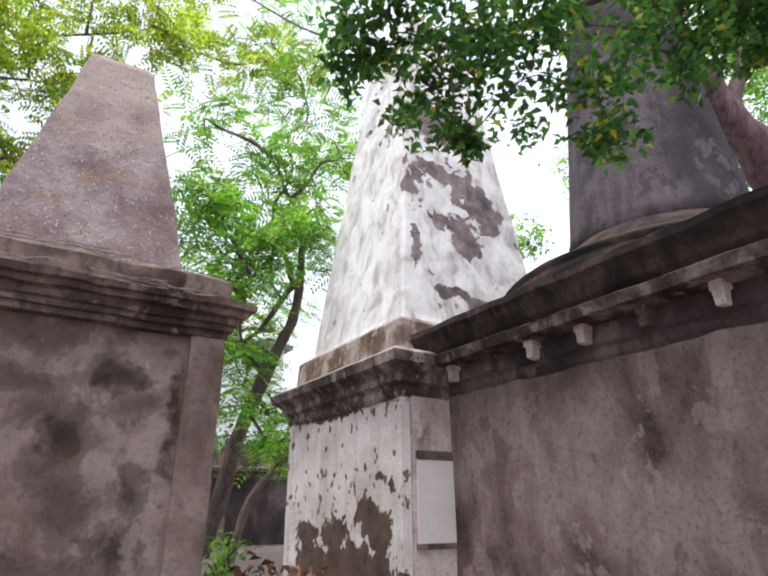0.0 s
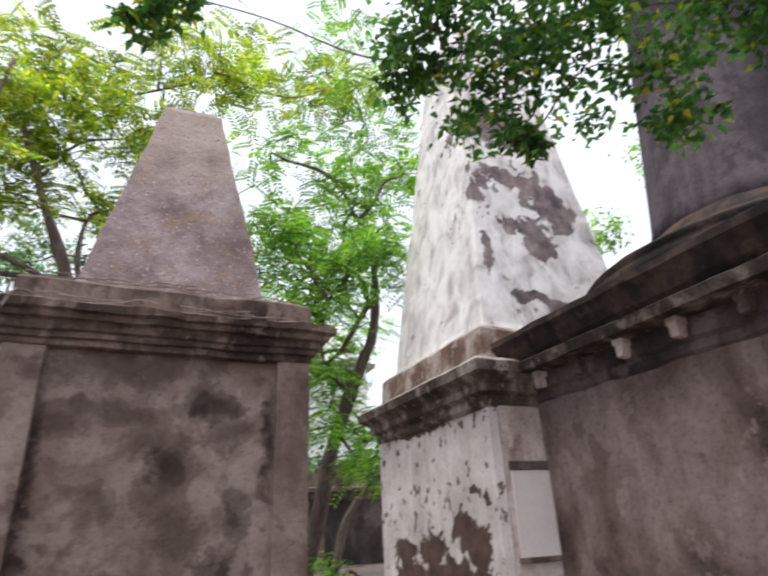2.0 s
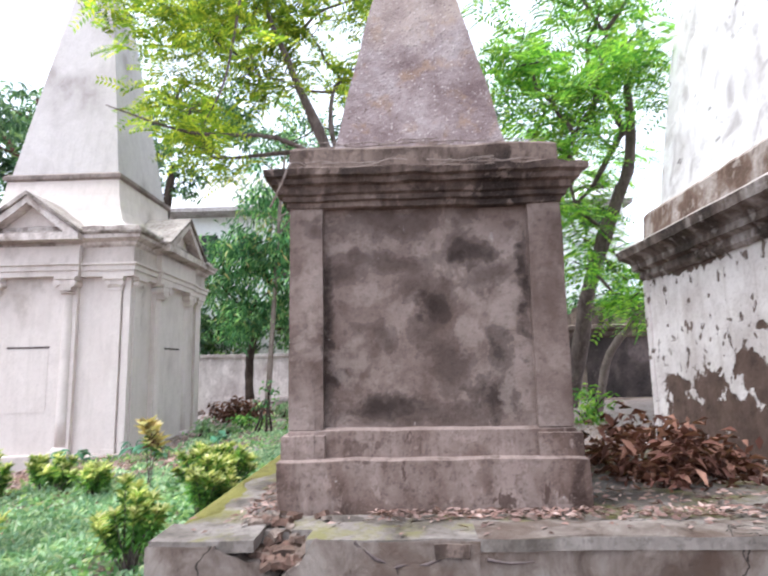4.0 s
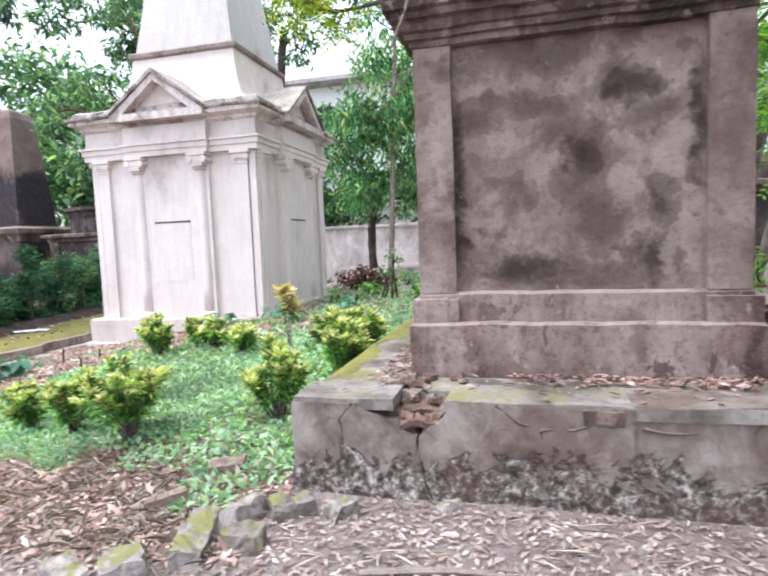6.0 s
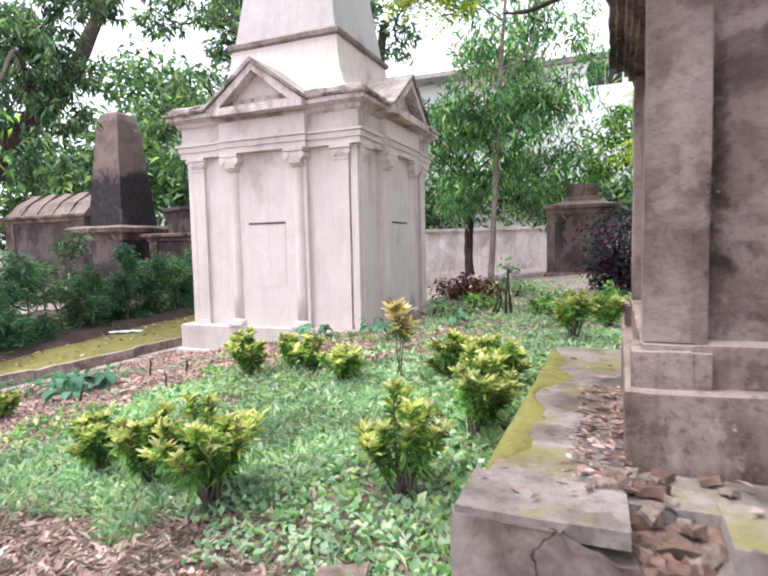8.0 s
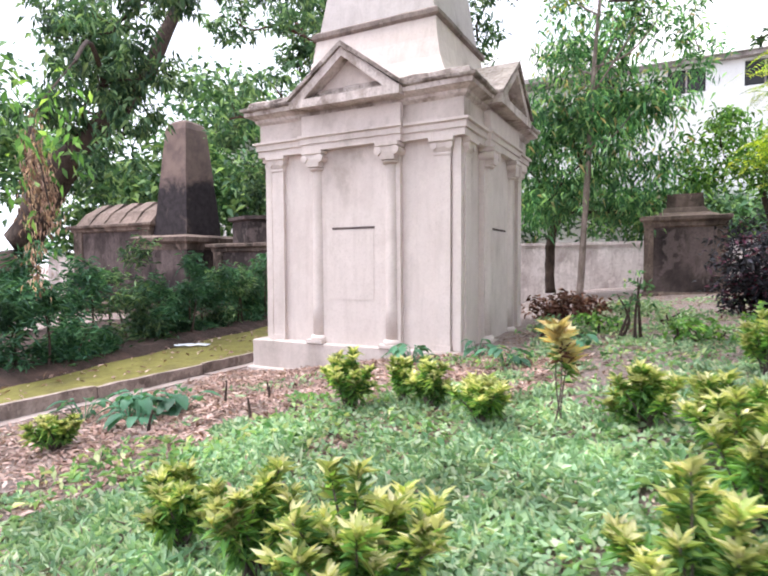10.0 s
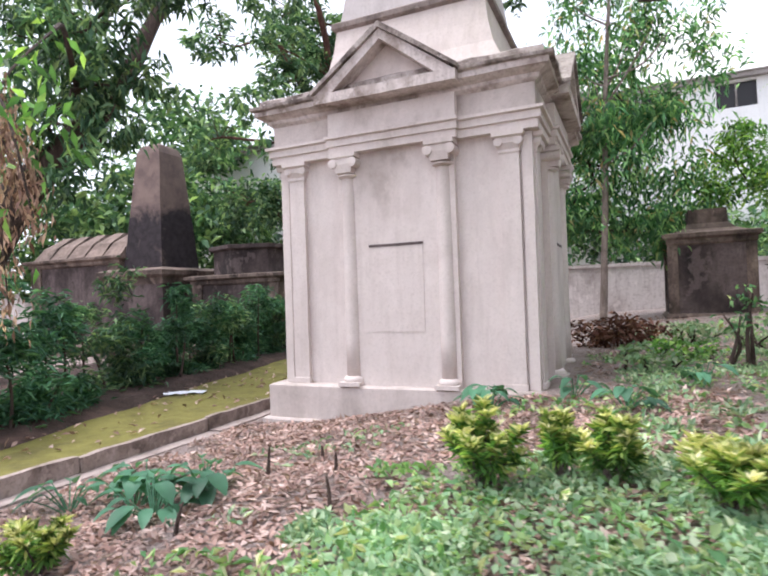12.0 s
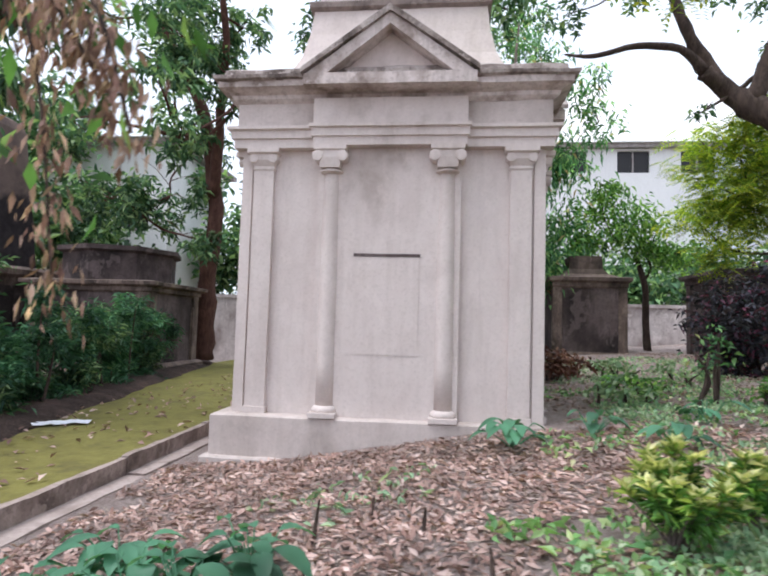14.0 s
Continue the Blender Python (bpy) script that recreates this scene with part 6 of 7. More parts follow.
TT = [(-8.3, 18.0, 8.5, 1.0), (-7.4, 18.3, 7.8, 0.9), (-6.9, 18.0, 9.1, 1.0), (-8.7, 18.5, 10.0, 1.2), (-7.4, 18.6, 10.4, 1.1), (-5.8, 17.5, 10.2, 1.1), (-5.3, 16.3, 9.0, 0.8), (-4.6, 16.0, 8.3, 0.6), (-8.7, 18.0, 7.4, 0.8), (-9.4, 18.3, 8.9, 0.9)]
tree("shade_tree", "tall dark tree behind the pale tomb", BARK, [([(-7.9, 17.6, 0.1), (-7.85, 17.6, 2.4), (-7.9, 17.7, 4.8), (-7.8, 17.8, 6.6), (-7.7, 18.0, 8.2)], [0.22, 0.2, 0.17, 0.14, 0.1])] + boughs(14, (-7.8, 17.85, 6.9), TT, 0.07), foliage("crown", 34, TT, 420, 0.22, 0.4, 0.2, 0.4, 0.14), LEAF_SHADE)


def far_wood():
    rng = random.Random(31)
    blobs = []
    for i in range(46):
        a = radians(-75 + 150 * i / 45)
        d = rng.uniform(34, 46) if -20 < math.degrees(a) < 40 else rng.uniform(27, 40)
        blobs.append((-2 + d * math.sin(a), 4 + d * math.cos(a), rng.uniform(2.5, 5.0) if -22 < math.degrees(a) < 35 else rng.uniform(3, 11), rng.uniform(2.2, 3.4)))
    me = foliage("far_trees", 32, blobs, 330, 0.5, 0.5, 0.2, 0.3, 0.25)
    return tagged(part("far_trees", me, LEAF_FAR), "belt of distant green trees beyond the boundary wall", "trees", kind="stuff")


far_wood()


# ---- bushes ----
def bush(name, label, blobs, leaf, per, size, aspect, seed, stems=5, category="bush", group=""):
    x, y, z, r = blobs[0]
    gz = ground_z(x, y)
    t = thing(name, label, category, group, at=(x, y, gz))
    off = Matrix.Translation((-x, -y, -gz))
    rng = random.Random(seed)
    for i in range(stems):
        bx, by, bz, br = blobs[i % len(blobs)]
        b = tube(bmesh.new(), [(bx + rng.uniform(-.15, .15), by + rng.uniform(-.15, .15), ground_z(bx, by) - 0.05), (bx + rng.uniform(-.2, .2) * br, by + rng.uniform(-.2, .2) * br, (gz + bz) / 2), (bx + rng.uniform(-.5, .5) * br, by + rng.uniform(-.5, .5) * br, bz + 0.2 * br)], [0.03, 0.02, 0.008], 6)
        bmesh.ops.transform(b, matrix=off, verts=b.verts)
        part("stem", b, BARK, t, smooth=True)
    me = foliage("leaves", seed, blobs, per, size, aspect, 0.2, 0.1, 0.24)
    me.transform(off)
    part("leaves", me, leaf, t)
    return t


hr = random.Random(17)
for k in range(10):
    y = 7.3 + k * 1.2 + hr.uniform(-0.2, 0.2)
    x = bed_edge(y) - 1.15 + hr.uniform(-0.25, 0.25)
    h = hr.choice((1.45, 1.7, 1.95, 2.2)) + hr.uniform(-0.15, 0.15)
    blobs = [(x, y, -0.5 + h * 0.55, 0.5)]
    for _ in range(9):
        blobs.append((x + hr.uniform(-0.5, 0.6), y + hr.uniform(-0.65, 0.65), -0.5 + h * hr.uniform(0.0, 1.0), hr.uniform(0.25, 0.45)))
    blobs += [(x + hr.uniform(-0.1, 0.25), y + d, -0.1, 0.3) for d in (-0.4, 0.4)]
    shade = k % 3 == 2
    bush("hedge_bush", "shaggy olive bush with bare brown stalks beside the path" if shade else "dense bluish green bush in a row beside the path", blobs, LEAF_SHADE if shade else LEAF_HEDGE, 1700 if not shade else 1200, 0.17, 0.2, 300 + k, 5, "bush", "hedge beside the path")
bush("hedge_bush", "shaggy weeds and dry stalks below the leaning tree", [(-13.6, 6.6, 0.4, 0.8), (-14.3, 5.6, 0.9, 0.9), (-13.4, 5.4, 0.1, 0.7)], LEAF_SHADE, 1500, 0.14, 0.25, 330)
bush("purple_shrub", "round shrub with blackish purple leaves", [(-0.85, 13.8, 1.35, 0.72), (-0.55, 13.9, 1.9, 0.5), (-1.15, 13.7, 0.8, 0.5), (-0.5, 13.8, 0.7, 0.5), (-0.85, 13.8, 0.45, 0.5)], LEAF_PURPLE, 2600, 0.12, 0.4, 340, 6, "shrub")
bush("weed_bush", "small leafy weed among the graves", [(3.1, 9.8, 0.7, 0.35), (2.9, 9.6, 0.5, 0.3)], LEAF_FEATHER, 900, 0.12, 0.35, 341, 4, "weeds")
bush("weed_bush", "dark leafy weed behind the tomb", [(2.2, 9.2, 1.0, 0.3), (2.1, 9.3, 0.6, 0.3)], LEAF_MANGO, 900, 0.12, 0.4, 342, 4, "weeds")
bush("bare_shrub", "thin dark-stemmed shrub with a few leaves", [(-2.75, 10.64, 0.75, 0.28), (-2.6, 10.7, 1.0, 0.2)], LEAF_MANGO, 260, 0.10, 0.5, 343, 4, "shrub")
bush("dead_heap", "heap of russet dead leaves between two tombs", [(1.9, 4.9, 0.50, 0.40), (2.4, 5.2, 0.45, 0.42), (2.0, 5.6, 0.45, 0.4), (2.75, 5.7, 0.40, 0.3)], RUSSET, 2600, 0.13, 0.4, 344, 3, "leaves")


bush("dead_heap", "dark heap of earth and dead leaves beside the pale tomb", [(-4.1, 13.6, 0.36, 0.4), (-3.6, 13.9, 0.32, 0.35), (-4.5, 13.9, 0.30, 0.35)], RUSSET, 1500, 0.14, 0.4, 345, 6, "leaves")
for i, (x, y) in enumerate(((-3.2, 11.6), (-2.2, 12.4), (-1.9, 10.3), (-3.7, 10.6), (-0.9, 11.4), (-2.9, 13.6))):
    bush("weed_bush", "low tangled weed with greyish green leaves", [(x, y, ground_z(x, y) + 0.16, 0.26), (x + 0.3, y + 0.1, ground_z(x, y) + 0.12, 0.22), (x - 0.2, y + 0.25, ground_z(x, y) + 0.22, 0.2)], LEAF_BROAD if i % 2 else LEAF_LOW, 700, 0.11, 0.5, 350 + i, 5, "weeds", "tangled weeds")


def croton(x, y, h, spread, seed, gold=False, label="small croton shrub with yellow-tipped green leaves"):
    gz = ground_z(x, y)
    t = thing("croton_shrub", label, "shrub", "croton shrubs", at=(x, y, gz))
    rng = np.random.default_rng(seed)
    rosettes = []
    spread *= 1.0 if gold else 1.15
    n = max(6, int(21 * spread / 0.27)) if not gold else 3
    for i in range(n):
        a, r = rng.random() * 6.28, spread * rng.random() ** 0.5 * (0.9 if not gold else 0.35)
        tip = np.array((r * math.cos(a), r * math.sin(a), (h - 0.04) * (1.0 - 0.30 * (r / max(spread, 0.01)) ** 2 - 0.36 * rng.random())))
        rosettes.append(tip)
        b = tube(bmesh.new(), [(0.035 * (i % 3 - 1), 0.03 * (i % 2), -0.04), (tip[0] * 0.30 + 0.015 * rng.normal(), tip[1] * 0.30 + 0.015 * rng.normal(), tip[2] * 0.42), tuple(tip)], [0.008, 0.006, 0.003], 6)
        part("stem", b, BARK_MID, t, smooth=True)
    kinds = (("lower_leaves", LEAF_LOW, 0.42, 0.95, 48, 0.085), ("middle_leaves", LEAF_MIDDLE, 0.76, 1.0, 28, 0.088), ("tip_leaves", LEAF_TIP, 0.92, 1.02, 16, 0.095))
    if gold:
        kinds = (("lower_leaves", LEAF_LOW, 0.60, 0.92, 10, 0.12), ("tip_leaves", LEAF_GOLD, 0.84, 1.02, 44, 0.17), ("dead_leaves", RUSSET, 0.70, 0.9, 8, 0.12))
    for nm, mat, lo, hi, k, size in kinds:
        A, D, L = [], [], []
        for tip in rosettes:
            for j in range(k):
                u = lo + (hi - lo) * rng.random() ** 0.7
                v = max(u - 0.42, 0) / 0.58
                A.append(np.array((tip[0] * (0.30 + 0.70 * v), tip[1] * (0.30 + 0.70 * v), tip[2] * min(u, 1.0))))
                a = rng.random() * 6.28
                lift = 0.10 + 3.2 * max(u - 0.62, 0) + 0.45 * rng.normal()
                D.append((math.cos(a), math.sin(a), lift))
                L.append(size * (0.6 + 0.7 * rng.random()))
        A, D, L = np.array(A), np.array(D), np.array(L)
        me = leaf_mesh(nm, A, D, np.tile((0.01, 0.02, 1.0), (len(A), 1)) + rng.normal(size=(len(A), 3)) * 0.35, L, L * 0.25, 0.22, 0.06)
        part(nm, me, mat, t)
    return t


croton(-3.16, 4.02, 0.76, 0.34, 41)
croton(-3.85, 4.22, 0.62, 0.22, 42, label="thin croton shrub with pale yellow tips on bare stems")
croton(-4.42, 4.33, 0.50, 0.18, 55, label="thin croton shrub with pale yellow tips on bare stems")
croton(-2.06, 4.34, 0.72, 0.26, 43)
croton(-1.84, 5.14, 0.70, 0.27, 44)
croton(-1.86, 5.95, 0.54, 0.25, 45)
croton(-2.32, 6.36, 0.48, 0.24, 60)
croton(-2.88, 6.42, 0.76, 0.22, 46, True, "tall croton with a golden tuft of leaves on a bare stem")
croton(-4.68, 6.48, 0.58, 0.26, 47)
croton(-4.26, 6.66, 0.50, 0.13, 48, label="small single-stemmed croton with yellow top leaves")
croton(-3.96, 6.56, 0.48, 0.15, 49, label="small single-stemmed croton with yellow top leaves")
croton(-3.42, 6.30, 0.44, 0.24, 50)
croton(-1.41, 8.2, 0.64, 0.20, 51)
croton(-1.05, 9.10, 0.46, 0.26, 52)
croton(-0.30, 9.3, 0.46, 0.22, 53)
croton(-7.05, 5.28, 0.36, 0.22, 54)


def broad_plant(x, y, seed, n=14, size=0.26):
    gz = ground_z(x, y)
    t = thing("broad_leaved_weed", "low weed with broad drooping green leaves", "plant", "broad-leaved weeds", at=(x, y, gz))
    rng = np.random.default_rng(seed)
    for i in range(n):
        a, r = rng.random() * 6.28, 0.05 + 0.22 * rng.random()
        base = Vector((r * math.cos(a), r * math.sin(a), 0.10 + 0.16 * rng.random()))
        part("stalk", tube(bmesh.new(), [(0, 0, -0.03), tuple(base * 0.55), tuple(base)], [0.007, 0.006, 0.004], 5), LEAF_WEED, t)
        L = size * (0.7 + 0.6 * rng.random())
        d = Vector((math.cos(a + rng.normal() * 0.4), math.sin(a + rng.normal() * 0.4), 0.1))
        s = d.cross(Vector((0, 0, 1))).normalized()
        b = bmesh.new()
        rows = []
        for j in range(6):
            u = j / 5
            w = L * 0.30 * math.sin(math.pi * min(u * 0.92 + 0.06, 1)) ** 0.8
            c = base + d * L * u + Vector((0, 0, -0.55 * L * u * u))
            rows.append([b.verts.new(c + s * w * e + Vector((0, 0, abs(e) * w * 0.3))) for e in (-1, 0, 1)])
        for p, q in zip(rows, rows[1:]):
            for e in range(2):
                b.faces.new((p[e], p[e + 1], q[e + 1], q[e]))
        part("leaf", b, LEAF_WEED, t, smooth=True)
    return t


for i, (x, y) in enumerate(((-7.45, 6.35), (-7.05, 6.15), (-7.7, 6.7), (-6.85, 6.5), (-5.2, 8.9), (-4.4, 9.2), (-3.9, 8.7), (-3.2, 9.6), (-8.0, 6.2))):
    broad_plant(x, y, 60 + i, 19 if i < 5 else 11, 0.175 if i < 5 else 0.16)


# ---- dry bough hanging beside the path ----
t = thing("dry_bough", "hanging bough of curled dry brown leaves", "branch", at=(-7.9, 5.9, 2.6))
rng = np.random.default_rng(71)
cl = []
for i, pts in enumerate((((-8.6, 6.6, 3.7), (-7.65, 5.5, 2.6), (-7.25, 5.25, 1.8), (-7.13, 5.22, 1.12)), ((-7.65, 5.5, 2.6), (-7.1, 5.25, 2.15), (-6.88, 5.21, 1.62)), ((-7.65, 5.5, 2.6), (-7.3, 5.3, 2.2), (-7.02, 5.26, 1.8)), ((-8.6, 6.6, 3.7), (-11.0, 8.5, 5.0), (-13.2, 10.4, 5.0)))):
    b = tube(bmesh.new(), pts, [0.012, 0.009, 0.006, 0.003][:len(pts)] if i < 3 else [0.02, 0.04, 0.07], 6)
    bmesh.ops.translate(b, vec=(7.9, -5.9, -2.6), verts=b.verts)
    part("twig", b, BARK, t)
    if i < 3:
        for u in np.linspace(0.3, 1, 11):
            k = min(int(u * (len(pts) - 1)), len(pts) - 2)
            f = u * (len(pts) - 1) - k
            cl.append(np.array(pts[k]) * (1 - f) + np.array(pts[k + 1]) * f)
A = np.repeat(np.array(cl), 26, axis=0)
A = A + rng.normal(size=A.shape) * np.array((0.05, 0.05, 0.06)) + np.array((7.9, -5.9, -2.6))
D = rng.normal(size=A.shape) * 0.35 + np.array((0, 0, -1.0))
L = 0.035 + 0.05 * rng.random(len(A))
part("dry_leaves", leaf_mesh("dry_leaves", A, D, rng.normal(size=A.shape), L, L * 0.3, 0.1, 0.22), DEAD, t)
A = np.repeat(np.array(cl)[::3], 12, axis=0)
A = A + rng.normal(size=A.shape) * np.array((0.22, 0.2, 0.2)) + np.array((7.75, -5.8, -2.15))
part("green_leaves", leaf_mesh("green_leaves", A, rng.normal(size=A.shape) + np.array((0, 0, -1.0)), rng.normal(size=A.shape), 0.12, 0.045), LEAF_LOW, t)


# ---- loose stones, bricks, sticks, rubbish ----
def lump(name, label, x, y, sx, sy, sz, seed, mat, category, turn=0.0, lift=0.0, ruin=0.03):
    rough = mat is RUBBLE
    b = worn(box(bmesh.new(), -sx / 2, sx / 2, -sy / 2, sy / 2, -0.03, sz), max(sx, sy) / (9 if rough else 4), 0, 1, 0.025 if rough else 0.012)
    rng = random.Random(seed)
    o = Vector((rng.uniform(0, 50), rng.uniform(0, 50), 0))
    for v in b.verts:
        v.co += noise.noise_vector(v.co * 9 + o) * ruin
        if rough:
            v.co += noise.noise_vector(v.co * 26 + o) * ruin * 0.4
            v.co.x *= 1 - 1.6 * max(v.co.z, 0) * (1 + noise.noise(v.co * 5 + o))
            v.co.y *= 1 - 1.6 * max(v.co.z, 0) * (1 - noise.noise(v.co * 5 + o))
    ob = part(name, b, mat)
    ob.matrix_basis = pose(x, y, ground_z(x, y) - 0.015 + lift, rng.uniform(-8, 8), rng.uniform(-8, 8), turn)
    return tagged(ob, label, category, "loose bricks" if category == "brick" else "rubble by the slab")


lump("brick", "loose reddish brick lying in the leaf litter", -2.04, 3.54, 0.22, 0.12, 0.085, 1, BRICK, "brick", 20, 0.02, ruin=0.008)
lump("brick", "broken brick half buried in the soil", -2.20, 3.14, 0.22, 0.11, 0.08, 2, BRICK, "brick", 35, 0.005, ruin=0.01)
lump("brick", "broken piece of brick on the soil", -2.6, 2.75, 0.13, 0.1, 0.05, 3, BRICK, "brick", 120, ruin=0.012)
for i, (x, y, sx, sy, sz) in enumerate(((-1.42, 3.08, 0.24, 0.15, 0.10), (-1.15, 3.10, 0.16, 0.12, 0.08), (-1.62, 2.98, 0.34, 0.13, 0.12), (-1.75, 2.72, 0.4, 0.16, 0.12), (-1.98, 2.52, 0.3, 0.2, 0.1), (-2.25, 2.45, 0.26, 0.14, 0.08), (-1.5, 2.75, 0.2, 0.14, 0.1), (-2.45, 2.2, 0.3, 0.2, 0.1), (-1.9, 2.2, 0.22, 0.16, 0.09), (-0.62, 3.25, 0.14, 0.1, 0.06))):
    lump("stone", "mossy broken stone at the foot of the slab", x, y, sx, sy, sz, 20 + i, RUBBLE, "stone", 35 + 23 * i)
b = bmesh.new()
bmesh.ops.create_grid(b, x_segments=14, y_segments=8, size=0.5)
for v in b.verts:
    v.co = Vector((v.co.x * 0.75, v.co.y * 0.28, 0.02 + 0.05 * abs(noise.noise(Vector((v.co.x * 6, v.co.y * 6, 2))))))
    v.co.y += 0.05 * math.sin(v.co.x * 7)
bag = part("plastic_bag", b, PAPER, smooth=True)
bag.matrix_basis = pose(-10.9, 10.45, -0.415, 0, 0, 25)
tagged(bag, "crumpled dirty white plastic sheet on the mossy path", "rubbish")
for i, (x, y, h, dx) in enumerate(((-6.62, 6.95, 0.26, 0.03), (-6.3, 7.3, 0.14, 0.0), (-5.95, 6.9, 0.16, 0.01), (-6.55, 5.85, 0.22, 0.09), (-5.6, 6.2, 0.2, -0.02))):
    g = ground_z(x, y)
    b = tube(bmesh.new(), [(0, 0, -0.05), (dx * 0.4, 0.01, h * 0.5), (dx, 0.0, h)], [0.016, 0.013, 0.006], 6, 0.3)
    s = part("dead_stick", b, BARK)
    s.location = (x, y, g)
    tagged(s, "short dead stick standing in the fallen leaves", "stick", "dead sticks")
for i, (pts) in enumerate((((-5.4, 5.5), (-5.1, 5.62), (-4.8, 5.6), (-4.55, 5.72)), ((-7.9, 6.0), (-7.6, 5.8), (-7.2, 5.75)), ((-0.9, 2.6), (-0.5, 2.7), (-0.1, 2.68)))):
    b = tube(bmesh.new(), [(x, y, ground_z(x, y) + 0.02) for x, y in pts], [0.014] * (len(pts) - 1) + [0.006], 6, 0.3)
    tagged(part("fallen_twig", b, BARK_PALE), "fallen crooked twig lying on dead leaves", "twig", "fallen twigs")


# ---- fallen leaves and low weeds ----
def on_tomb(x, y):
    return (-8.45 < x < -4.5 and 9.35 < y < 13.3) or (-1.55 < x < 2.7 and 3.3 < y < 6.75) or x > 2.95


def strewn(name, label, seed, spots, size, aspect, mat, flat, category, z_of=ground_z, lift=0.012, fade=0.0):
    rng = np.random.default_rng(seed)
    P = []
    for x0, x1, y0, y1, n, bar, flip in spots:
        xy = rng.random((n, 2)) * (x1 - x0, y1 - y0) + (x0, y0)
        for x, y in xy:
            if z_of is ground_z and (on_tomb(x, y) or -11.8 < x < -8.7):
                continue
            w = noise.noise(Vector((x * 0.8, y * 0.8, 1.7))) + 0.6 * noise.noise(Vector((x * 2.4, y * 2.4, 5.0)))
            edge = min(x - x0, x1 - x, y - y0, y1 - y)
            if w * flip > bar + (1.3 * (1 - edge / fade) if edge < fade else 0):
                P.append((x, y, z_of(x, y) + lift))
    P = np.array(P)
    n = len(P)
    way = rng.normal(size=(n, 3))
    way[:, 2] = np.abs(way[:, 2]) * (1 - flat) * 1.6 + (0.15 if flat < 0.6 else 0.0)
    up = rng.normal(size=(n, 3)) * (0.35 if flat > 0.6 else 0.5) + np.array((0, 0, 1.0))
    L = size * (0.55 + 0.9 * rng.random(n))
    me = leaf_mesh(name, P, way, up, L, L * aspect, 0.05 if flat > 0.6 else 0.25, 0.05 if flat > 0.8 else 0.14)
    return tagged(part(name, me, mat), label, category, kind="stuff")


strewn("fallen_leaves", "carpet of curled brown fallen leaves on the soil", 81, [(-9, -3.0, 4.4, 9.4, 27000, -0.6, 1), (-8.7, -3, 1.5, 4.4, 6500, -0.5, 1), (-4.6, 0.5, 6.7, 13, 7000, -0.3, 1), (-4.5, 3, 13, 20, 4500, -0.3, 1), (1.2, 2.9, 6.8, 10.5, 900, -0.6, 1), (-3.0, -1.5, 3.4, 6.7, 1600, -0.5, 1), (-5.2, -1.5, 2.6, 4.0, 5200, -0.7, 1)], 0.068, 0.36, LITTER, 0.85, "leaves")
strewn("leaf_mould", "thin layer of small pinkish brown leaf scraps on the trodden soil", 87, [(-3, 3, 0.8, 3.4, 15000, -0.6, 1), (-4.6, -3, 1.6, 3.6, 3000, -0.4, 1), (-8.6, 2.9, -3.5, 1.6, 15000, -0.25, 1)], 0.042, 0.36, MOULD, 0.93, "leaves")
strewn("twig_scraps", "thin broken twigs and straw scattered on the trodden soil", 89, [(-3.2, 2.8, 0.8, 3.4, 1500, -0.7, 1), (-5.5, -1.6, 1.8, 4.0, 1300, -0.7, 1), (-8.6, -3.0, 4.6, 8.0, 900, -0.7, 1)], 0.17, 0.035, STRAW, 0.97, "twigs")
strewn("slab_leaves", "russet dead leaves gathered on the cement slab", 82, [(-0.3, 2.4, 3.70, 3.94, 650, -0.9, 1), (-0.5, 2.6, 3.42, 3.95, 120, -0.3, 1), (-1.14, -0.9, 3.72, 5.2, 330, -0.5, 1), (-1.45, -0.9, 3.5, 6.6, 26, -0.9, 1), (1.2, 2.6, 3.9, 6.6, 900, -0.8, 1)], 0.06, 0.38, SLAB_LITTER, 0.95, "leaves", lambda x, y: 0.428, 0.008)
strewn("path_leaves", "scattered dry leaves on the mossy path", 83, [(-11.5, -9.2, 5, 18, 420, -0.9, 1)], 0.10, 0.4, LITTER, 0.8, "leaves", lambda x, y: -0.415, 0.006)
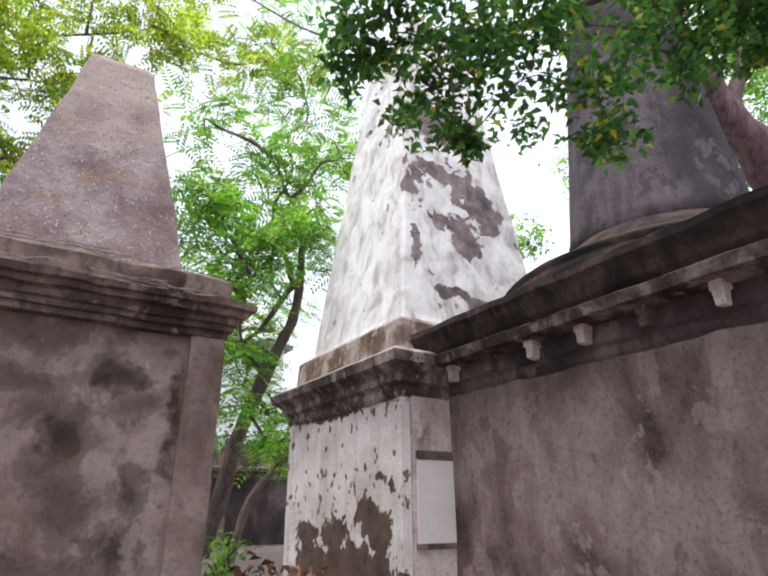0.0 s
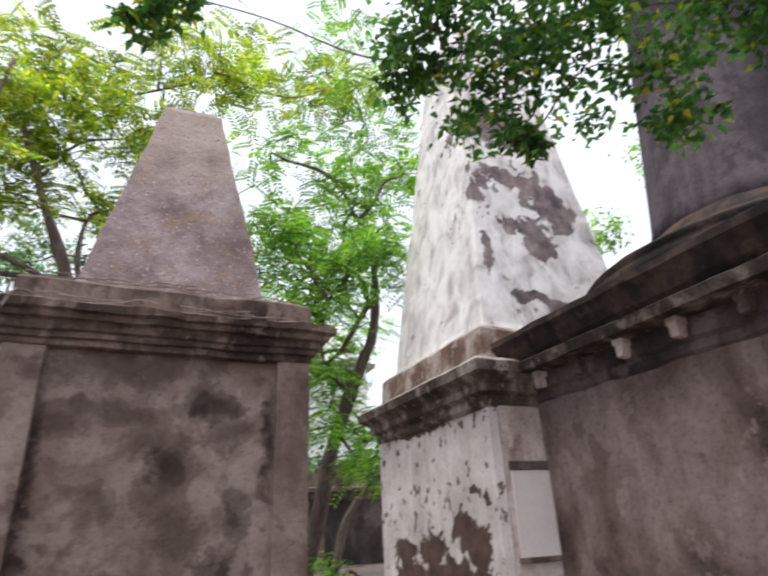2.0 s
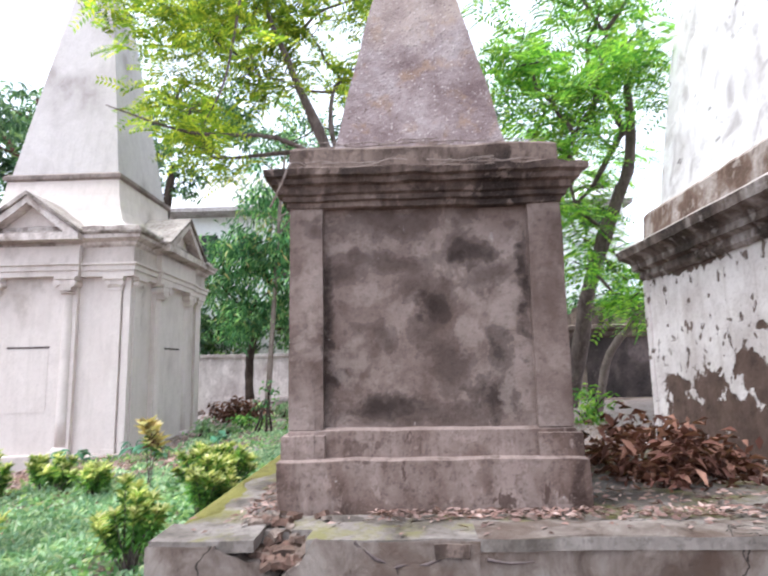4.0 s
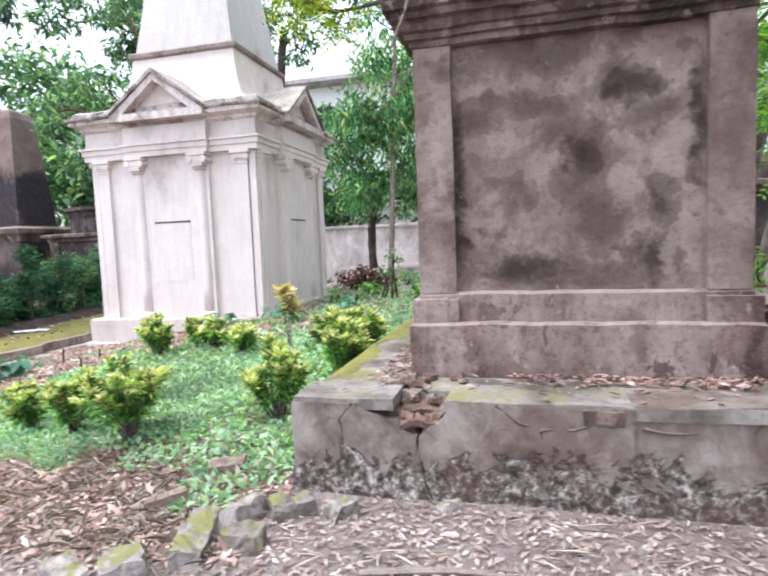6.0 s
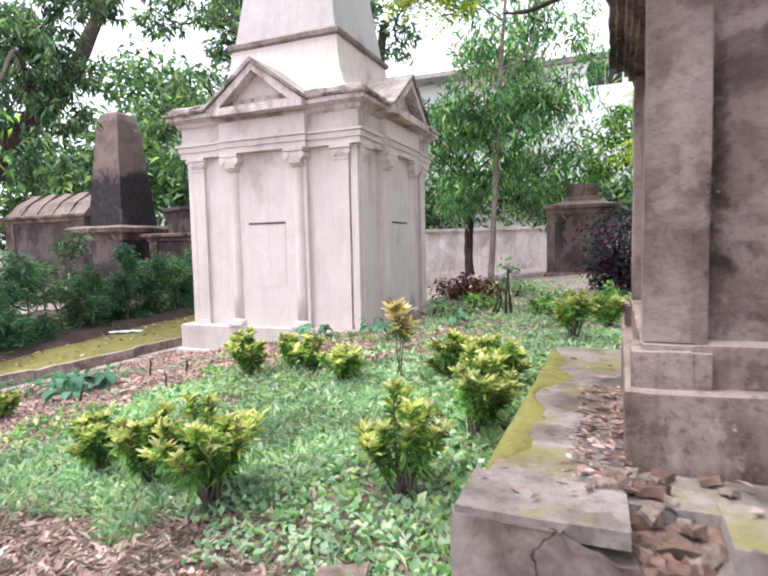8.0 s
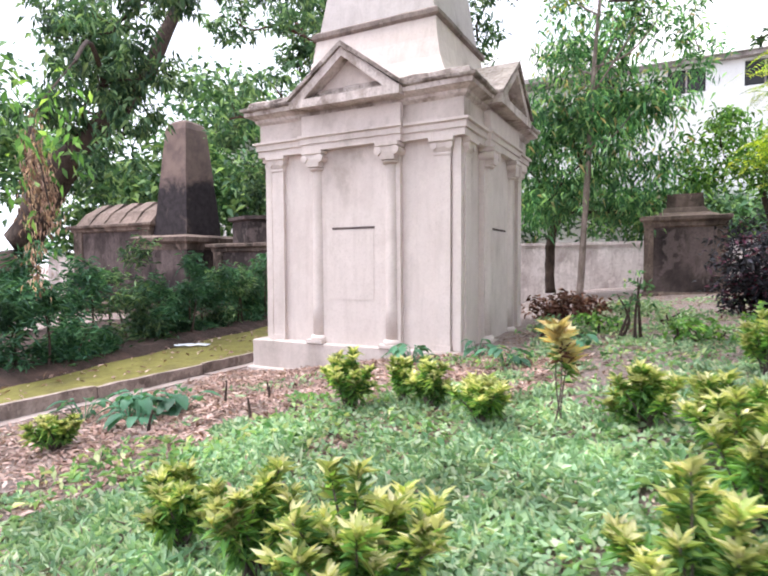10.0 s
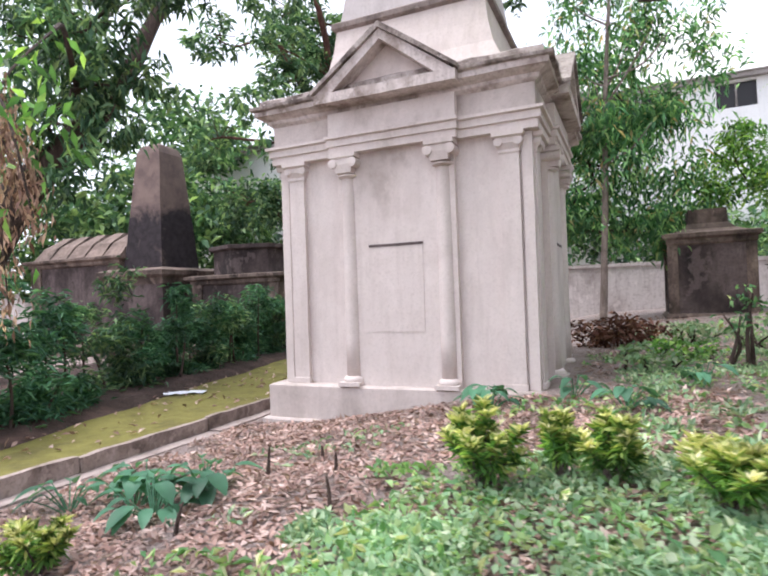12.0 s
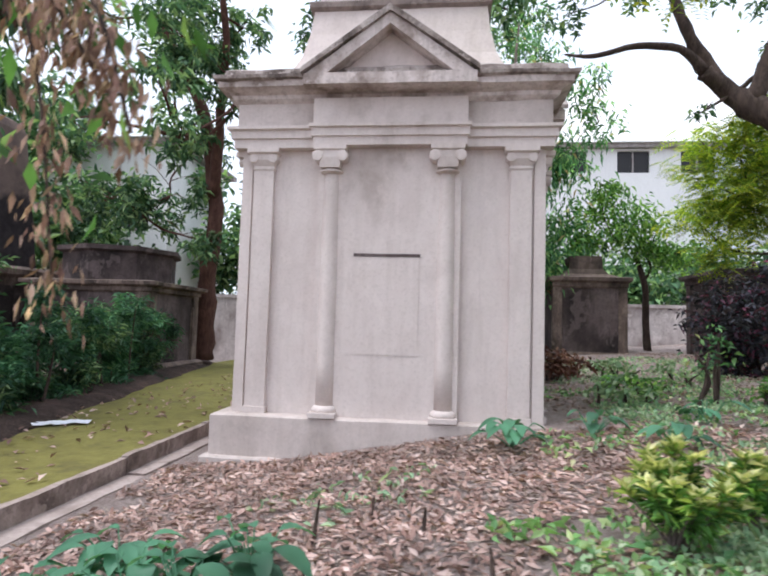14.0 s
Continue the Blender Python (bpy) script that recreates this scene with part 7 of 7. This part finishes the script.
GREEN = [(-6.0, -0.9, 3.4, 6.6, 47000, -0.24, 1), (-6.9, -4.4, 3.2, 5.4, 11000, -0.1, 1), (-2.5, -0.8, 3.0, 9.2, 9000, -0.9, 1), (-5.3, -0.9, 5.6, 7.7, 14000, -0.15, 1), (-4.6, -1.5, 6.6, 9.4, 6000, 0.05, 1), (-4.5, 0.6, 8.5, 12.5, 10000, 0.0, 1), (-4.5, 2.5, 12.5, 18, 4500, 0.0, 1), (-9, -5.2, 4.6, 9.0, 2200, 0.42, 1), (-4.6, -1.6, 3.0, 3.8, 1100, 0.1, 1), (1.2, 3, 8, 11.5, 1500, -0.1, 1)]
strewn("low_weeds", "thick low green weeds and grass among the shrubs", 84, GREEN, 0.085, 0.30, GRASSY, 0.35, "weeds", fade=0.7)
strewn("tall_weeds", "taller grass blades and weed shoots standing among the low weeds", 88, [(x0, x1, y0, y1, n // 8, bar + 0.15, flip) for x0, x1, y0, y1, n, bar, flip in GREEN], 0.135, 0.12, GRASSY, 0.05, "weeds", fade=0.7)
strewn("weed_leaves", "scattered broad weed leaves standing above the grass", 90, [(-5.6, -1.55, 3.6, 6.9, 2600, 0.12, -1), (-5.0, -1.0, 6.6, 12.0, 1800, 0.1, -1), (-6.4, -4.4, 4.2, 5.6, 500, 0.1, -1)], 0.09, 0.40, LEAF_WEEDY, 0.3, "weeds", lift=0.04)
strewn("clover_leaves", "small rounded weed leaves close to the soil", 85, [(-5.2, -1.6, 3.5, 6.6, 9000, -0.1, -1), (-4.6, 0.5, 6.8, 12.5, 4500, 0.15, -1), (-5.4, -4.5, 4.6, 6.0, 1500, 0.1, -1)], 0.05, 0.7, LEAF_BROAD, 0.62, "weeds", lift=0.05)
strewn("dry_grass", "bleached dry grass blades round the shrub stems", 86, [(-5.2, -1.6, 2.6, 4.0, 3400, -0.5, 1), (-6.4, -4.2, 3.2, 4.4, 900, -0.1, 1), (-4.6, -0.2, 9.5, 14, 1600, 0.0, -1)], 0.12, 0.05, STRAW, 0.6, "grass", lift=0.015)
